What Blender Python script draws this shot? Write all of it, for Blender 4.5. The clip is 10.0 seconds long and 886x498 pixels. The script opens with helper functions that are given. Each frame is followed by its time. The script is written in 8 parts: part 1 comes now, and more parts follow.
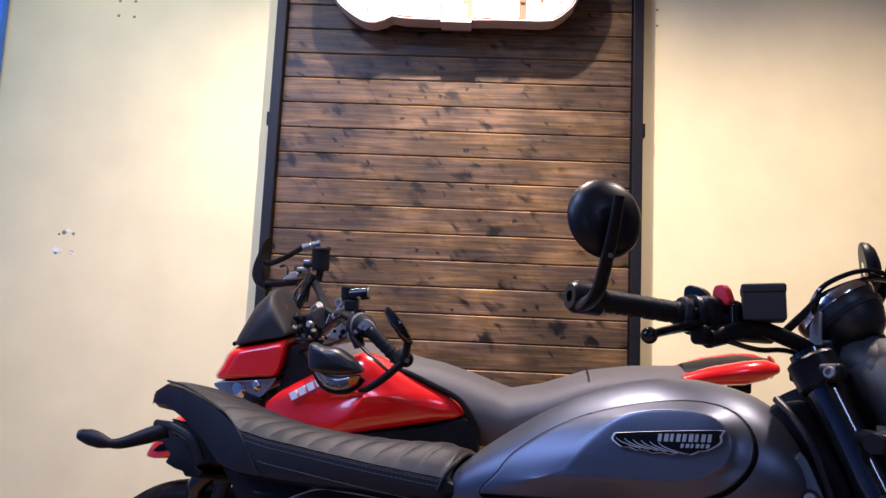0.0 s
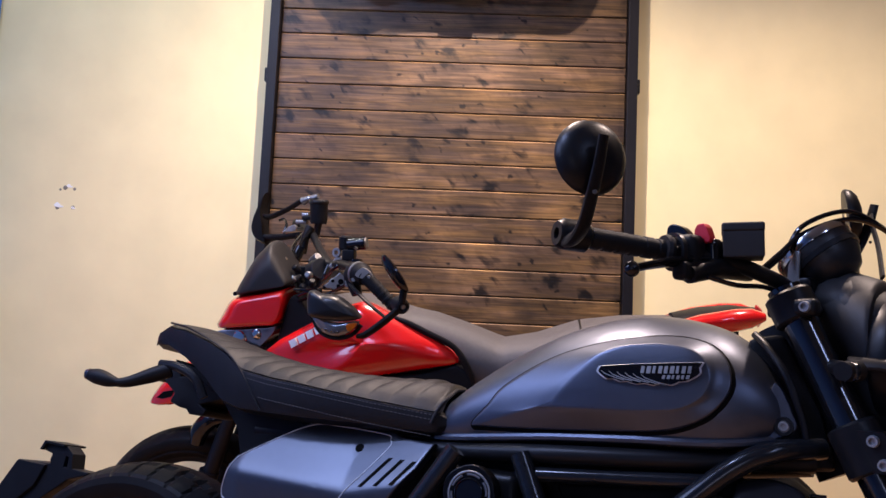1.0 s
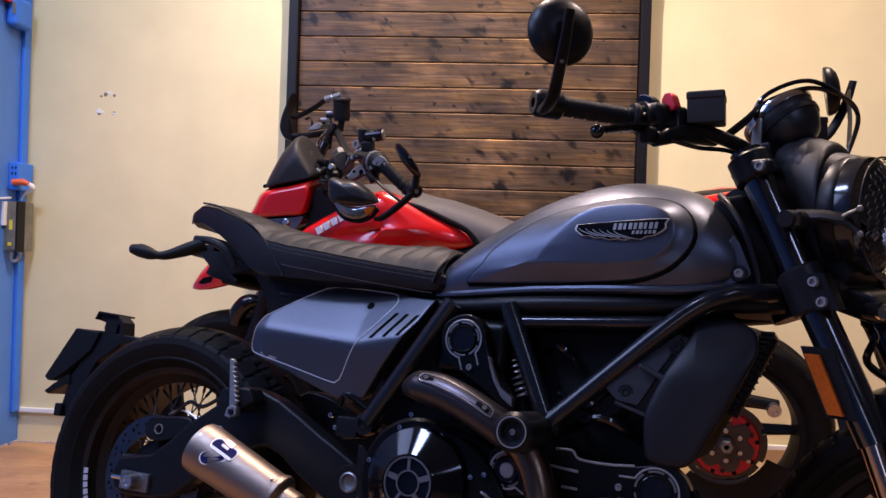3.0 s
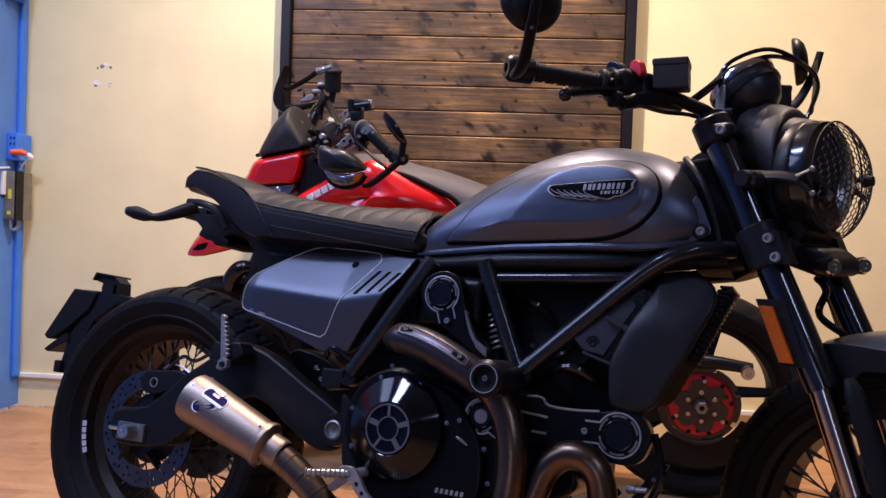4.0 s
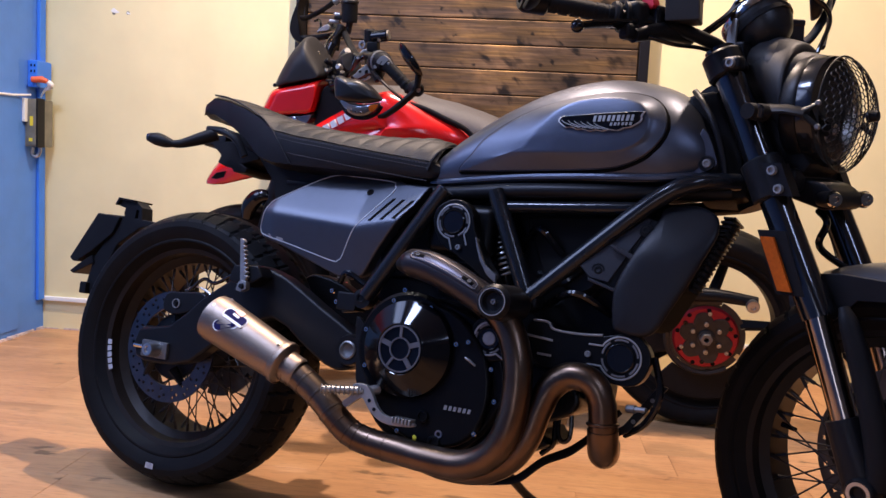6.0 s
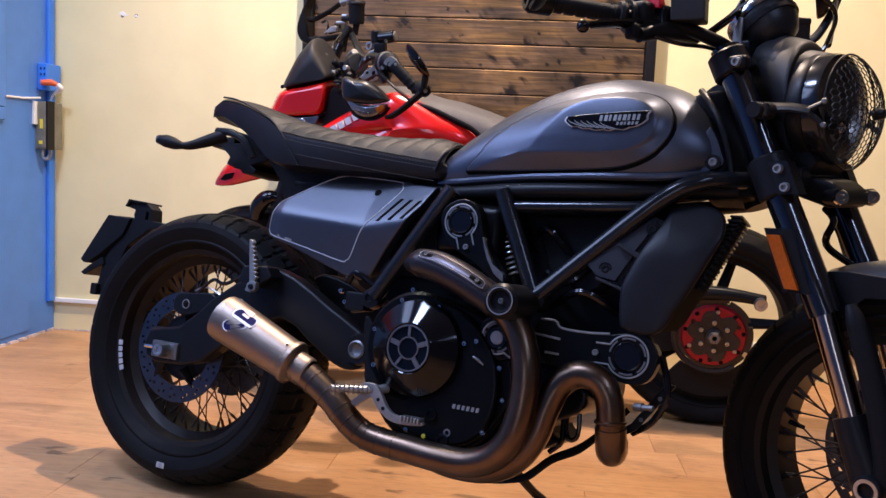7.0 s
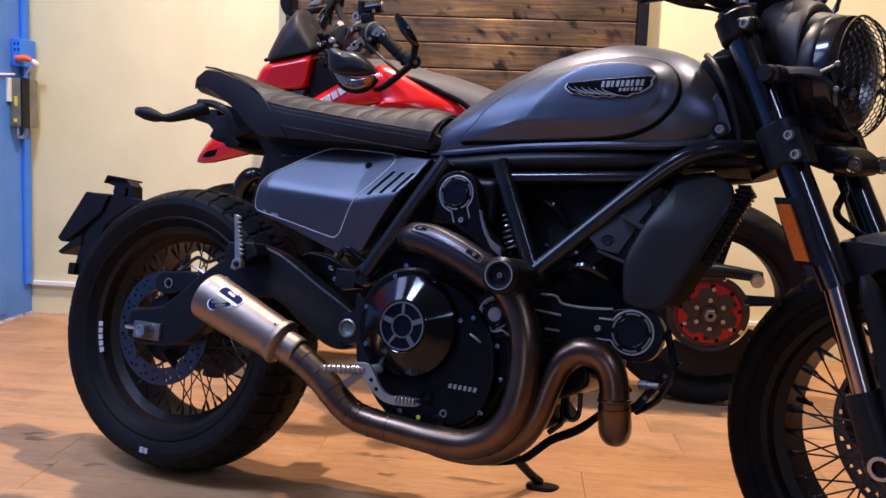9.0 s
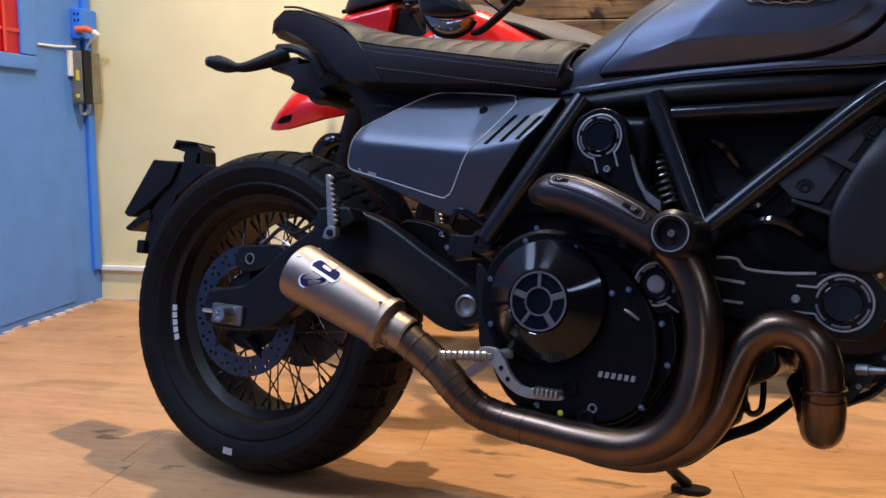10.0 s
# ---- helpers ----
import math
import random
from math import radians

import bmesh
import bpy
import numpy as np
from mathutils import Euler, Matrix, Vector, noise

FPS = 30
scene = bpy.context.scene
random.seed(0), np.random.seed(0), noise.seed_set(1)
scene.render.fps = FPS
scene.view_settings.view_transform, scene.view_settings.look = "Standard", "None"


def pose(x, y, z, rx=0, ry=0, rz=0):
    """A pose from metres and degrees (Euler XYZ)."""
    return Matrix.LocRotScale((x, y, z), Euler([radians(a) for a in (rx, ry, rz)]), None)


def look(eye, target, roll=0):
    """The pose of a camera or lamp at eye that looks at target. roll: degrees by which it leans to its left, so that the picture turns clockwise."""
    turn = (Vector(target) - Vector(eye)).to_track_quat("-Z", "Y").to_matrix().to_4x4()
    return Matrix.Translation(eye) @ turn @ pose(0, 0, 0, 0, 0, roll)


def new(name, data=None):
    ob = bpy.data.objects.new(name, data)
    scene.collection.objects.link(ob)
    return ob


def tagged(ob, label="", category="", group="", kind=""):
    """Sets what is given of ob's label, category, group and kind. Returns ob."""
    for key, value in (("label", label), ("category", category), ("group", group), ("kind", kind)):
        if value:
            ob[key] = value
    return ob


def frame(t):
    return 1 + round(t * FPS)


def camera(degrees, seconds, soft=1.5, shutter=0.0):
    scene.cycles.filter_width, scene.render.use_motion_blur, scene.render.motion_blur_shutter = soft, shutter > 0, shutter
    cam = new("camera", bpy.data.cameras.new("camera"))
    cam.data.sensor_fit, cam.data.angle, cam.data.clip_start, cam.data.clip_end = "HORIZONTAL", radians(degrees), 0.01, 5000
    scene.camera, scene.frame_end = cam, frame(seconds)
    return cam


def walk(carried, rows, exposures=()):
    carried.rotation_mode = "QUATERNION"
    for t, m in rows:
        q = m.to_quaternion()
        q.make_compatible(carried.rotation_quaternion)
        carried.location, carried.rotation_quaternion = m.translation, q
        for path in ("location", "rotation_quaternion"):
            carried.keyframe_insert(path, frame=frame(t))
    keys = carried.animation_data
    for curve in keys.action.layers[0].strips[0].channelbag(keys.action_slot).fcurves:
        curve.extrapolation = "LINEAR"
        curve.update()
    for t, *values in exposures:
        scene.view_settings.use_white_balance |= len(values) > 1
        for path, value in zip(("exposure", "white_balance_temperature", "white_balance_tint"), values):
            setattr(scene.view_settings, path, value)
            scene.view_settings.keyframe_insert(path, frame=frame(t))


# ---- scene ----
cam = camera(54.8, 10.0)
PATH = [
    (0, (0.287, 0.283, 0.921), (0.199, 2.26, 1.207), 2.6),
    (0.5, (0.291, 0.261, 0.899), (0.205, 2.244, 1.146), 2.4),
    (1, (0.299, 0.241, 0.881), (0.217, 2.229, 1.085), 2.6),
    (1.5, (0.315, 0.217, 0.862), (0.185, 2.207, 1.018), 2.1),
    (2, (0.337, 0.185, 0.835), (0.176, 2.175, 0.946), 1.8),
    (2.5, (0.359, 0.144, 0.817), (0.184, 2.136, 0.863), 1.9),
    (3.8, (0.42, 0.031, 0.774), (0.257, 2.024, 0.741), 1.9),
    (4, (0.425, 0.022, 0.767), (0.259, 2.015, 0.722), 2.1),
    (4.5, (0.428, 0.01, 0.755), (0.264, 2.0, 0.64), 2.8),
    (5, (0.428, 0.001, 0.751), (0.262, 1.988, 0.601), 3.3),
    (5.5, (0.433, -0.014, 0.753), (0.255, 1.969, 0.561), 3.2),
    (7, (0.437, -0.035, 0.755), (0.225, 1.944, 0.559), 2.6),
    (7.5, (0.436, -0.035, 0.755), (0.236, 1.946, 0.571), 2.7),
    (8, (0.438, -0.035, 0.756), (0.263, 1.949, 0.571), 2.4),
    (8.5, (0.436, -0.023, 0.747), (0.278, 1.96, 0.54), 2.5),
    (9, (0.411, 0.025, 0.73), (0.24, 2.004, 0.498), 2.4),
    (9.1, (0.386, 0.05, 0.72), (0.213, 2.026, 0.463), 2.4),
    (9.5, (0.341, 0.163, 0.695), (0.105, 2.124, 0.379), 1.6),
    (10, (0.273, 0.282, 0.662), (-0.037, 2.239, 0.384), 0.4),
]
walk(cam, [(t, look(eye, target, roll)) for t, eye, target, roll in PATH], [(0.0, 0.71, 6100, 25), (0.5, 0.60, 6400, 27), (1.0, 0.55, 6550, 27), (2.0, 0.40, 6600, 29), (2.5, 0.43, 6600, 29), (4.0, 0.61, 6800, 29), (5.5, 0.79, 6900, 26), (7.0, 0.85, 6850, 21), (8.5, 0.85, 6750, 22), (9.0, 0.85, 6650, 22), (9.5, 0.85, 7250, 13), (10.0, 0.86, 7200, 12)])

# ---- world and large lights ----
world = bpy.data.worlds.new("world")
scene.world = world
world.use_nodes = True
sky = world.node_tree.nodes.new("ShaderNodeTexSky")
sky.sky_type, sky.sun_disc = "NISHITA", False
sky.sun_elevation, sky.sun_rotation = radians(40), radians(200)
world.node_tree.links.new(sky.outputs[0], world.node_tree.nodes["Background"].inputs[0])
world.node_tree.nodes["Background"].inputs[1].default_value = 0.08


def area(name, eye, target, w, h, watts, colour):
    d = bpy.data.lights.new(name, "AREA")
    d.shape, d.size, d.size_y, d.energy, d.color = "RECTANGLE", w, h, watts, colour
    o = new(name, d)
    o.matrix_basis = look(eye, target)
    return o


def spot(name, eye, target, watts, colour, degrees, radius=0.04, blend=0.6):
    d = bpy.data.lights.new(name, "SPOT")
    d.energy, d.color, d.spot_size, d.spot_blend, d.shadow_soft_size = watts, colour, radians(degrees), blend, radius
    o = new(name, d)
    o.matrix_basis = look(eye, target)
    return o


WARM = (1.0, 0.855, 0.69)
NEUTRAL = (0.92, 1.0, 0.89)
COOL = (0.42, 0.60, 1.0)
spot("ceiling_spot", (0.11, 2.42, 2.95), (0.18, 2.43, 0.0), 180, WARM, 128, 0.025, 0.8)
spot("ceiling_spot", (0.11, 2.42, 2.95), (0.33, 3.26, 1.50), 112, WARM, 40, 0.025, 1.0)
spot("ceiling_spot", (1.62, 2.35, 2.95), (1.35, 2.15, 0.0), 112, WARM, 125, 0.03, 0.9)
spot("ceiling_spot", (-0.95, 2.30, 2.95), (-0.95, 3.00, 0.5), 31, NEUTRAL, 125, 0.03, 0.9)
area("ceiling_tube", (-0.90, 0.88, 2.93), (-0.75, 1.1, 0.0), 0.6, 0.30, 37, COOL)
area("ceiling_tube", (2.0, -1.9, 2.93), (2.0, -1.88, 0.0), 0.25, 2.4, 24, COOL)
area("window_light", (-1.56, 1.10, 2.20), (0.4, 1.3, 0.9), 1.5, 0.9, 22, COOL)
area("doorway_light", (-0.9, -4.96, 1.2), (0.5, 1.5, 0.9), 0.6, 2.0, 8, COOL)

# ---- materials ----


def material(name, colour, rough=0.5, metal=0.0, grain=0.0, scale=40.0, bump=0.0, bump_scale=200.0, coat=0.0, stain=0.0, stretch=(1, 1, 1), colour2=None, spec=0.5):
    m = bpy.data.materials.new(name)
    m.use_nodes = True
    nt = m.node_tree
    p = nt.nodes["Principled BSDF"]
    p.inputs["Base Color"].default_value = (*colour, 1)
    p.inputs["Roughness"].default_value = rough
    p.inputs["Metallic"].default_value = metal
    p.inputs["Specular IOR Level"].default_value = spec
    p.inputs["Coat Weight"].default_value = coat
    p.inputs["Coat Roughness"].default_value = 0.08
    co = nt.nodes.new("ShaderNodeTexCoord")
    mp = nt.nodes.new("ShaderNodeMapping")
    mp.inputs["Scale"].default_value = stretch
    nt.links.new(co.outputs["Object"], mp.inputs[0])
    if grain or stain:
        a = nt.nodes.new("ShaderNodeTexNoise")
        a.inputs["Scale"].default_value, a.inputs["Detail"].default_value = scale, 6
        b = nt.nodes.new("ShaderNodeTexNoise")
        b.inputs["Scale"].default_value, b.inputs["Detail"].default_value = scale * 0.08, 3
        nt.links.new(mp.outputs[0], a.inputs[0])
        nt.links.new(mp.outputs[0], b.inputs[0])
        mix = nt.nodes.new("ShaderNodeMix")
        mix.data_type = "RGBA"
        lo = colour2 or tuple(c * (1 - grain) for c in colour)
        hi = tuple(min(1, c * (1 + grain * 0.6)) for c in colour)
        mix.inputs[6].default_value, mix.inputs[7].default_value = (*lo, 1), (*hi, 1)
        add = nt.nodes.new("ShaderNodeMath")
        add.operation = "MULTIPLY_ADD"
        nt.links.new(a.outputs[0], add.inputs[0])
        add.inputs[1].default_value = 0.6
        sub = nt.nodes.new("ShaderNodeMath")
        sub.operation = "MULTIPLY"
        sub.inputs[1].default_value = 0.4
        nt.links.new(b.outputs[0], sub.inputs[0])
        nt.links.new(sub.outputs[0], add.inputs[2])
        rr = nt.nodes.new("ShaderNodeMapRange")
        rr.inputs[1].default_value, rr.inputs[2].default_value = 0.3, 0.7
        nt.links.new(add.outputs[0], rr.inputs[0])
        nt.links.new(rr.outputs[0], mix.inputs[0])
        nt.links.new(mix.outputs[2], p.inputs["Base Color"])
        rv = nt.nodes.new("ShaderNodeMapRange")
        rv.inputs[3].default_value, rv.inputs[4].default_value = max(0.02, rough - 0.08), min(1, rough + 0.08)
        nt.links.new(b.outputs[0], rv.inputs[0])
        nt.links.new(rv.outputs[0], p.inputs["Roughness"])
    if bump:
        n = nt.nodes.new("ShaderNodeTexNoise")
        n.inputs["Scale"].default_value, n.inputs["Detail"].default_value = bump_scale, 4
        nt.links.new(mp.outputs[0], n.inputs[0])
        bp = nt.nodes.new("ShaderNodeBump")
        bp.inputs["Strength"].default_value, bp.inputs["Distance"].default_value = bump, 0.002
        nt.links.new(n.outputs[0], bp.inputs["Height"])
        nt.links.new(bp.outputs[0], p.inputs["Normal"])
    return m


def glow(name, colour, strength):
    m = material(name, colour, 0.5)
    p = m.node_tree.nodes["Principled BSDF"]
    p.inputs["Emission Color"].default_value = (*colour, 1)
    p.inputs["Emission Strength"].default_value = strength
    return m


def wood(name, dark, mid, light, sx=1.0, knots=True, rough=0.55, rnd=9.0):
    """Planks along local x, grain and knots shifted from piece to piece."""
    m = bpy.data.materials.new(name)
    m.use_nodes = True
    nt = m.node_tree
    p = nt.nodes["Principled BSDF"]
    co, oi = nt.nodes.new("ShaderNodeTexCoord"), nt.nodes.new("ShaderNodeObjectInfo")
    off = nt.nodes.new("ShaderNodeVectorMath")
    off.operation = "ADD"
    cmb = nt.nodes.new("ShaderNodeCombineXYZ")
    mul = nt.nodes.new("ShaderNodeMath")
    mul.operation, mul.inputs[1].default_value = "MULTIPLY", rnd
    nt.links.new(oi.outputs["Random"], mul.inputs[0])
    for i in range(3):
        nt.links.new(mul.outputs[0], cmb.inputs[i])
    nt.links.new(co.outputs["Object"], off.inputs[0])
    nt.links.new(cmb.outputs[0], off.inputs[1])
    mp = nt.nodes.new("ShaderNodeMapping")
    mp.inputs["Scale"].default_value = (2.2 * sx, 30, 30)
    nt.links.new(off.outputs[0], mp.inputs[0])
    kn = nt.nodes.new("ShaderNodeMapping")
    kn.inputs["Scale"].default_value = (8.0 * sx, 10, 10)
    nt.links.new(off.outputs[0], kn.inputs[0])
    def flat_cells(vec):
        """Cells on the boards' face, in x and z."""
        sep, com = nt.nodes.new("ShaderNodeSeparateXYZ"), nt.nodes.new("ShaderNodeCombineXYZ")
        nt.links.new(vec, sep.inputs[0])
        nt.links.new(sep.outputs[0], com.inputs[0])
        nt.links.new(sep.outputs[2], com.inputs[1])
        v = nt.nodes.new("ShaderNodeTexVoronoi")
        v.voronoi_dimensions = "2D"
        v.inputs["Scale"].default_value = 1.0
        nt.links.new(com.outputs[0], v.inputs[0])
        return v

    vor = flat_cells(kn.outputs[0])
    n1 = nt.nodes.new("ShaderNodeTexNoise")
    n1.inputs["Scale"].default_value, n1.inputs["Detail"].default_value, n1.inputs["Distortion"].default_value = 1.6, 8, 0.9
    nt.links.new(mp.outputs[0], n1.inputs[0])
    n2 = nt.nodes.new("ShaderNodeTexNoise")
    n2.inputs["Scale"].default_value, n2.inputs["Detail"].default_value = 4.0, 3
    nt.links.new(off.outputs[0], n2.inputs[0])
    ramp = nt.nodes.new("ShaderNodeValToRGB")
    e = ramp.color_ramp.elements
    e[0].position, e[0].color = 0.28, (*dark, 1)
    e[1].position, e[1].color = 0.72, (*light, 1)
    x = ramp.color_ramp.elements.new(0.5)
    x.color = (*mid, 1)
    mixf = nt.nodes.new("ShaderNodeMath")
    mixf.operation = "MULTIPLY_ADD"
    mixf.inputs[1].default_value = 0.45
    half = nt.nodes.new("ShaderNodeMath")
    half.operation, half.inputs[1].default_value = "MULTIPLY", 0.55
    nt.links.new(n1.outputs[0], mixf.inputs[0])
    nt.links.new(n2.outputs[0], half.inputs[0])
    nt.links.new(half.outputs[0], mixf.inputs[2])
    nt.links.new(mixf.outputs[0], ramp.inputs[0])
    col = ramp.outputs[0]
    def times(c, f):
        mx = nt.nodes.new("ShaderNodeMix")
        mx.data_type, mx.blend_type = "RGBA", "MULTIPLY"
        mx.inputs[0].default_value = 1.0
        nt.links.new(c, mx.inputs[6])
        nt.links.new(f, mx.inputs[7])
        return mx.outputs[2]

    def ramped(value, a, c, lo):
        r = nt.nodes.new("ShaderNodeMapRange")
        r.interpolation_type = "SMOOTHSTEP"
        r.inputs[1].default_value, r.inputs[2].default_value, r.inputs[3].default_value = a, c, lo
        nt.links.new(value, r.inputs[0])
        return r.outputs[0]

    if knots:
        warp = nt.nodes.new("ShaderNodeMath")
        warp.operation, warp.inputs[1].default_value = "MULTIPLY_ADD", 0.35
        nt.links.new(n1.outputs[0], warp.inputs[0])
        nt.links.new(vor.outputs["Distance"], warp.inputs[2])
        pick = nt.nodes.new("ShaderNodeSeparateColor")
        nt.links.new(vor.outputs["Color"], pick.inputs[0])
        more = nt.nodes.new("ShaderNodeMath")
        more.operation, more.inputs[1].default_value = "MULTIPLY_ADD", 0.42
        nt.links.new(pick.outputs[0], more.inputs[0])
        nt.links.new(warp.outputs[0], more.inputs[2])
        smear = nt.nodes.new("ShaderNodeTexNoise")
        smear.inputs["Scale"].default_value, smear.inputs["Detail"].default_value, smear.inputs["Distortion"].default_value = 1.0, 5, 0.5
        sm = nt.nodes.new("ShaderNodeMapping")
        sm.inputs["Scale"].default_value = (34, 24, 15)
        slant = nt.nodes.new("ShaderNodeMapping")
        slant.inputs["Rotation"].default_value = (0, radians(52), 0)
        nt.links.new(off.outputs[0], slant.inputs[0])
        nt.links.new(slant.outputs[0], sm.inputs[0])
        nt.links.new(sm.outputs[0], smear.inputs[0])
        col = times(col, ramped(smear.outputs[0], 0.34, 0.52, 0.80))
        zone = nt.nodes.new("ShaderNodeMath")
        zone.operation, zone.inputs[1].default_value = "MULTIPLY_ADD", 1.2
        nt.links.new(smear.outputs[0], zone.inputs[0])
        nt.links.new(more.outputs[0], zone.inputs[2])
        col = times(col, ramped(zone.outputs[0], 0.88, 1.16, 0.30))
        col = times(col, ramped(zone.outputs[0], 0.82, 0.95, 0.30))
        tint = nt.nodes.new("ShaderNodeTexNoise")
        tint.inputs["Scale"].default_value, tint.inputs["Detail"].default_value = 1.0, 4
        tm = nt.nodes.new("ShaderNodeMapping")
        tm.inputs["Scale"].default_value = (3.5, 26, 26)
        nt.links.new(off.outputs[0], tm.inputs[0])
        nt.links.new(tm.outputs[0], tint.inputs[0])
        hue = nt.nodes.new("ShaderNodeValToRGB")
        hue.color_ramp.elements[0].position, hue.color_ramp.elements[0].color = 0.40, (0.90, 0.90, 1.0, 1)
        hue.color_ramp.elements[1].position, hue.color_ramp.elements[1].color = 0.60, (1.0, 0.95, 0.72, 1)
        nt.links.new(tint.outputs[0], hue.inputs[0])
        col = times(col, hue.outputs[0])
        # light caught by each board's top edge, painted in as a brighter strip
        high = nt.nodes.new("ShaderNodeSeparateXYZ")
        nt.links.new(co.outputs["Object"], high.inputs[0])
        edge_lit = nt.nodes.new("ShaderNodeMapRange")
        edge_lit.inputs[1].default_value, edge_lit.inputs[2].default_value, edge_lit.inputs[3].default_value, edge_lit.inputs[4].default_value = 0.0418, 0.0432, 1.0, 2.3
        nt.links.new(high.outputs[2], edge_lit.inputs[0])
        col = times(col, edge_lit.outputs[0])
        fine = nt.nodes.new("ShaderNodeTexNoise")
        fine.inputs["Scale"].default_value, fine.inputs["Detail"].default_value, fine.inputs["Distortion"].default_value = 1.0, 5, 0.3
        fm = nt.nodes.new("ShaderNodeMapping")
        fm.inputs["Scale"].default_value = (5, 170, 170)
        nt.links.new(off.outputs[0], fm.inputs[0])
        nt.links.new(fm.outputs[0], fine.inputs[0])
        col = times(col, ramped(fine.outputs[0], 0.36, 0.60, 0.60))
        sp = nt.nodes.new("ShaderNodeMapping")
        sp.inputs["Scale"].default_value = (25, 16, 15)
        nt.links.new(slant.outputs[0], sp.inputs[0])
        wob = nt.nodes.new("ShaderNodeVectorMath")
        wob.operation = "MULTIPLY_ADD"
        wob.inputs[1].default_value = (1.1, 1.1, 1.1)
        nt.links.new(smear.outputs[1], wob.inputs[0])
        nt.links.new(sp.outputs[0], wob.inputs[2])
        spots = flat_cells(wob.outputs[0])
        sel = nt.nodes.new("ShaderNodeSeparateColor")
        nt.links.new(spots.outputs["Color"], sel.inputs[0])
        few = nt.nodes.new("ShaderNodeMath")
        few.operation, few.inputs[1].default_value = "MULTIPLY_ADD", 0.75
        nt.links.new(sel.outputs[0], few.inputs[0])
        nt.links.new(spots.outputs["Distance"], few.inputs[2])
        col = times(col, ramped(few.outputs[0], 0.10, 0.24, 0.12))
    else:
        scuff = nt.nodes.new("ShaderNodeTexNoise")
        scuff.inputs["Scale"].default_value, scuff.inputs["Detail"].default_value, scuff.inputs["Distortion"].default_value = 3.2, 7, 0.6
        nt.links.new(off.outputs[0], scuff.inputs[0])
        col = times(col, ramped(scuff.outputs[0], 0.33, 0.43, 0.72))
        smudge = nt.nodes.new("ShaderNodeTexNoise")
        smudge.inputs["Scale"].default_value, smudge.inputs["Detail"].default_value, smudge.inputs["Distortion"].default_value = 1.0, 5, 0.4
        sg = nt.nodes.new("ShaderNodeMapping")
        sg.inputs["Scale"].default_value = (6, 13, 13)
        nt.links.new(off.outputs[0], sg.inputs[0])
        nt.links.new(sg.outputs[0], smudge.inputs[0])
        col = times(col, ramped(smudge.outputs[0], 0.27, 0.345, 0.42))
        pores = nt.nodes.new("ShaderNodeTexNoise")
        pores.inputs["Scale"].default_value, pores.inputs["Detail"].default_value = 1.0, 4
        pg = nt.nodes.new("ShaderNodeMapping")
        pg.inputs["Scale"].default_value = (26, 150, 150)
        nt.links.new(off.outputs[0], pg.inputs[0])
        nt.links.new(pg.outputs[0], pores.inputs[0])
        col = times(col, ramped(pores.outputs[0], 0.30, 0.52, 0.80))
    nt.links.new(col, p.inputs["Base Color"])
    p.inputs["Roughness"].default_value = rough
    p.inputs["Specular IOR Level"].default_value = 0.28 if knots else 0.5
    bp = nt.nodes.new("ShaderNodeBump")
    bp.inputs["Strength"].default_value, bp.inputs["Distance"].default_value = 0.4, 0.003
    nt.links.new(n1.outputs[0], bp.inputs["Height"])
    nt.links.new(bp.outputs[0], p.inputs["Normal"])
    return m


CREAM = material("cream wall paint", (0.77, 0.675, 0.38), 0.75, grain=0.09, scale=6, bump=0.14, bump_scale=45)
WHITE = material("white paint", (0.8, 0.8, 0.76), 0.6, grain=0.05, scale=8)
BLUE = material("blue gloss paint", (0.07, 0.22, 0.62), 0.45, grain=0.12, scale=12, bump=0.1, bump_scale=40)
BLUE2 = material("bright blue paint", (0.03, 0.20, 0.75), 0.4, grain=0.08, scale=20)
DUSK = material("grey wall paint", (0.22, 0.21, 0.20), 0.8, grain=0.06, scale=4)
CEIL = material("grey ceiling paint", (0.35, 0.34, 0.32), 0.8, grain=0.04, scale=4)
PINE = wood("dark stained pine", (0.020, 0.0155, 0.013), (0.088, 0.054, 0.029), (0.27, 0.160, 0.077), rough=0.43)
LAMINATE = wood("tan wood laminate", (0.36, 0.172, 0.075), (0.465, 0.238, 0.106), (0.555, 0.305, 0.140), sx=0.6, knots=False, rough=0.5, rnd=4.0)
STEELBLACK = material("black painted steel", (0.006, 0.006, 0.008), 0.45, grain=0.2, scale=60, spec=0.22)
COWLM = material("matte black cowl plastic", (0.0135, 0.0125, 0.013), 0.52, grain=0.2, scale=40, bump=0.12, bump_scale=900, spec=0.32)
SATIN = material("satin black", (0.008, 0.008, 0.009), 0.38, grain=0.25, scale=30, bump=0.05, bump_scale=300, spec=0.18)
GLOSS = material("gloss black", (0.005, 0.005, 0.006), 0.12, spec=0.38)
PLASTIC = material("black moulded plastic", (0.008, 0.008, 0.009), 0.5, grain=0.2, scale=50, bump=0.15, bump_scale=900, spec=0.12)
RUBBER = material("tyre rubber", (0.0075, 0.007, 0.007), 0.56, grain=0.4, scale=30, bump=0.2, bump_scale=500, spec=0.10)
GRIPR = material("grip rubber", (0.009, 0.009, 0.010), 0.55, bump=0.2, bump_scale=700, grain=0.2, scale=80, spec=0.16)
TANK = material("matte grey metallic paint", (0.080, 0.090, 0.117), 0.39, metal=0.82, grain=0.06, scale=90, bump=0.03, bump_scale=900)
GREY = material("matte dark grey panel paint", (0.080, 0.086, 0.102), 0.38, metal=0.8, grain=0.05, scale=60)
LINE = material("light grey decal line", (0.42, 0.43, 0.45), 0.4)
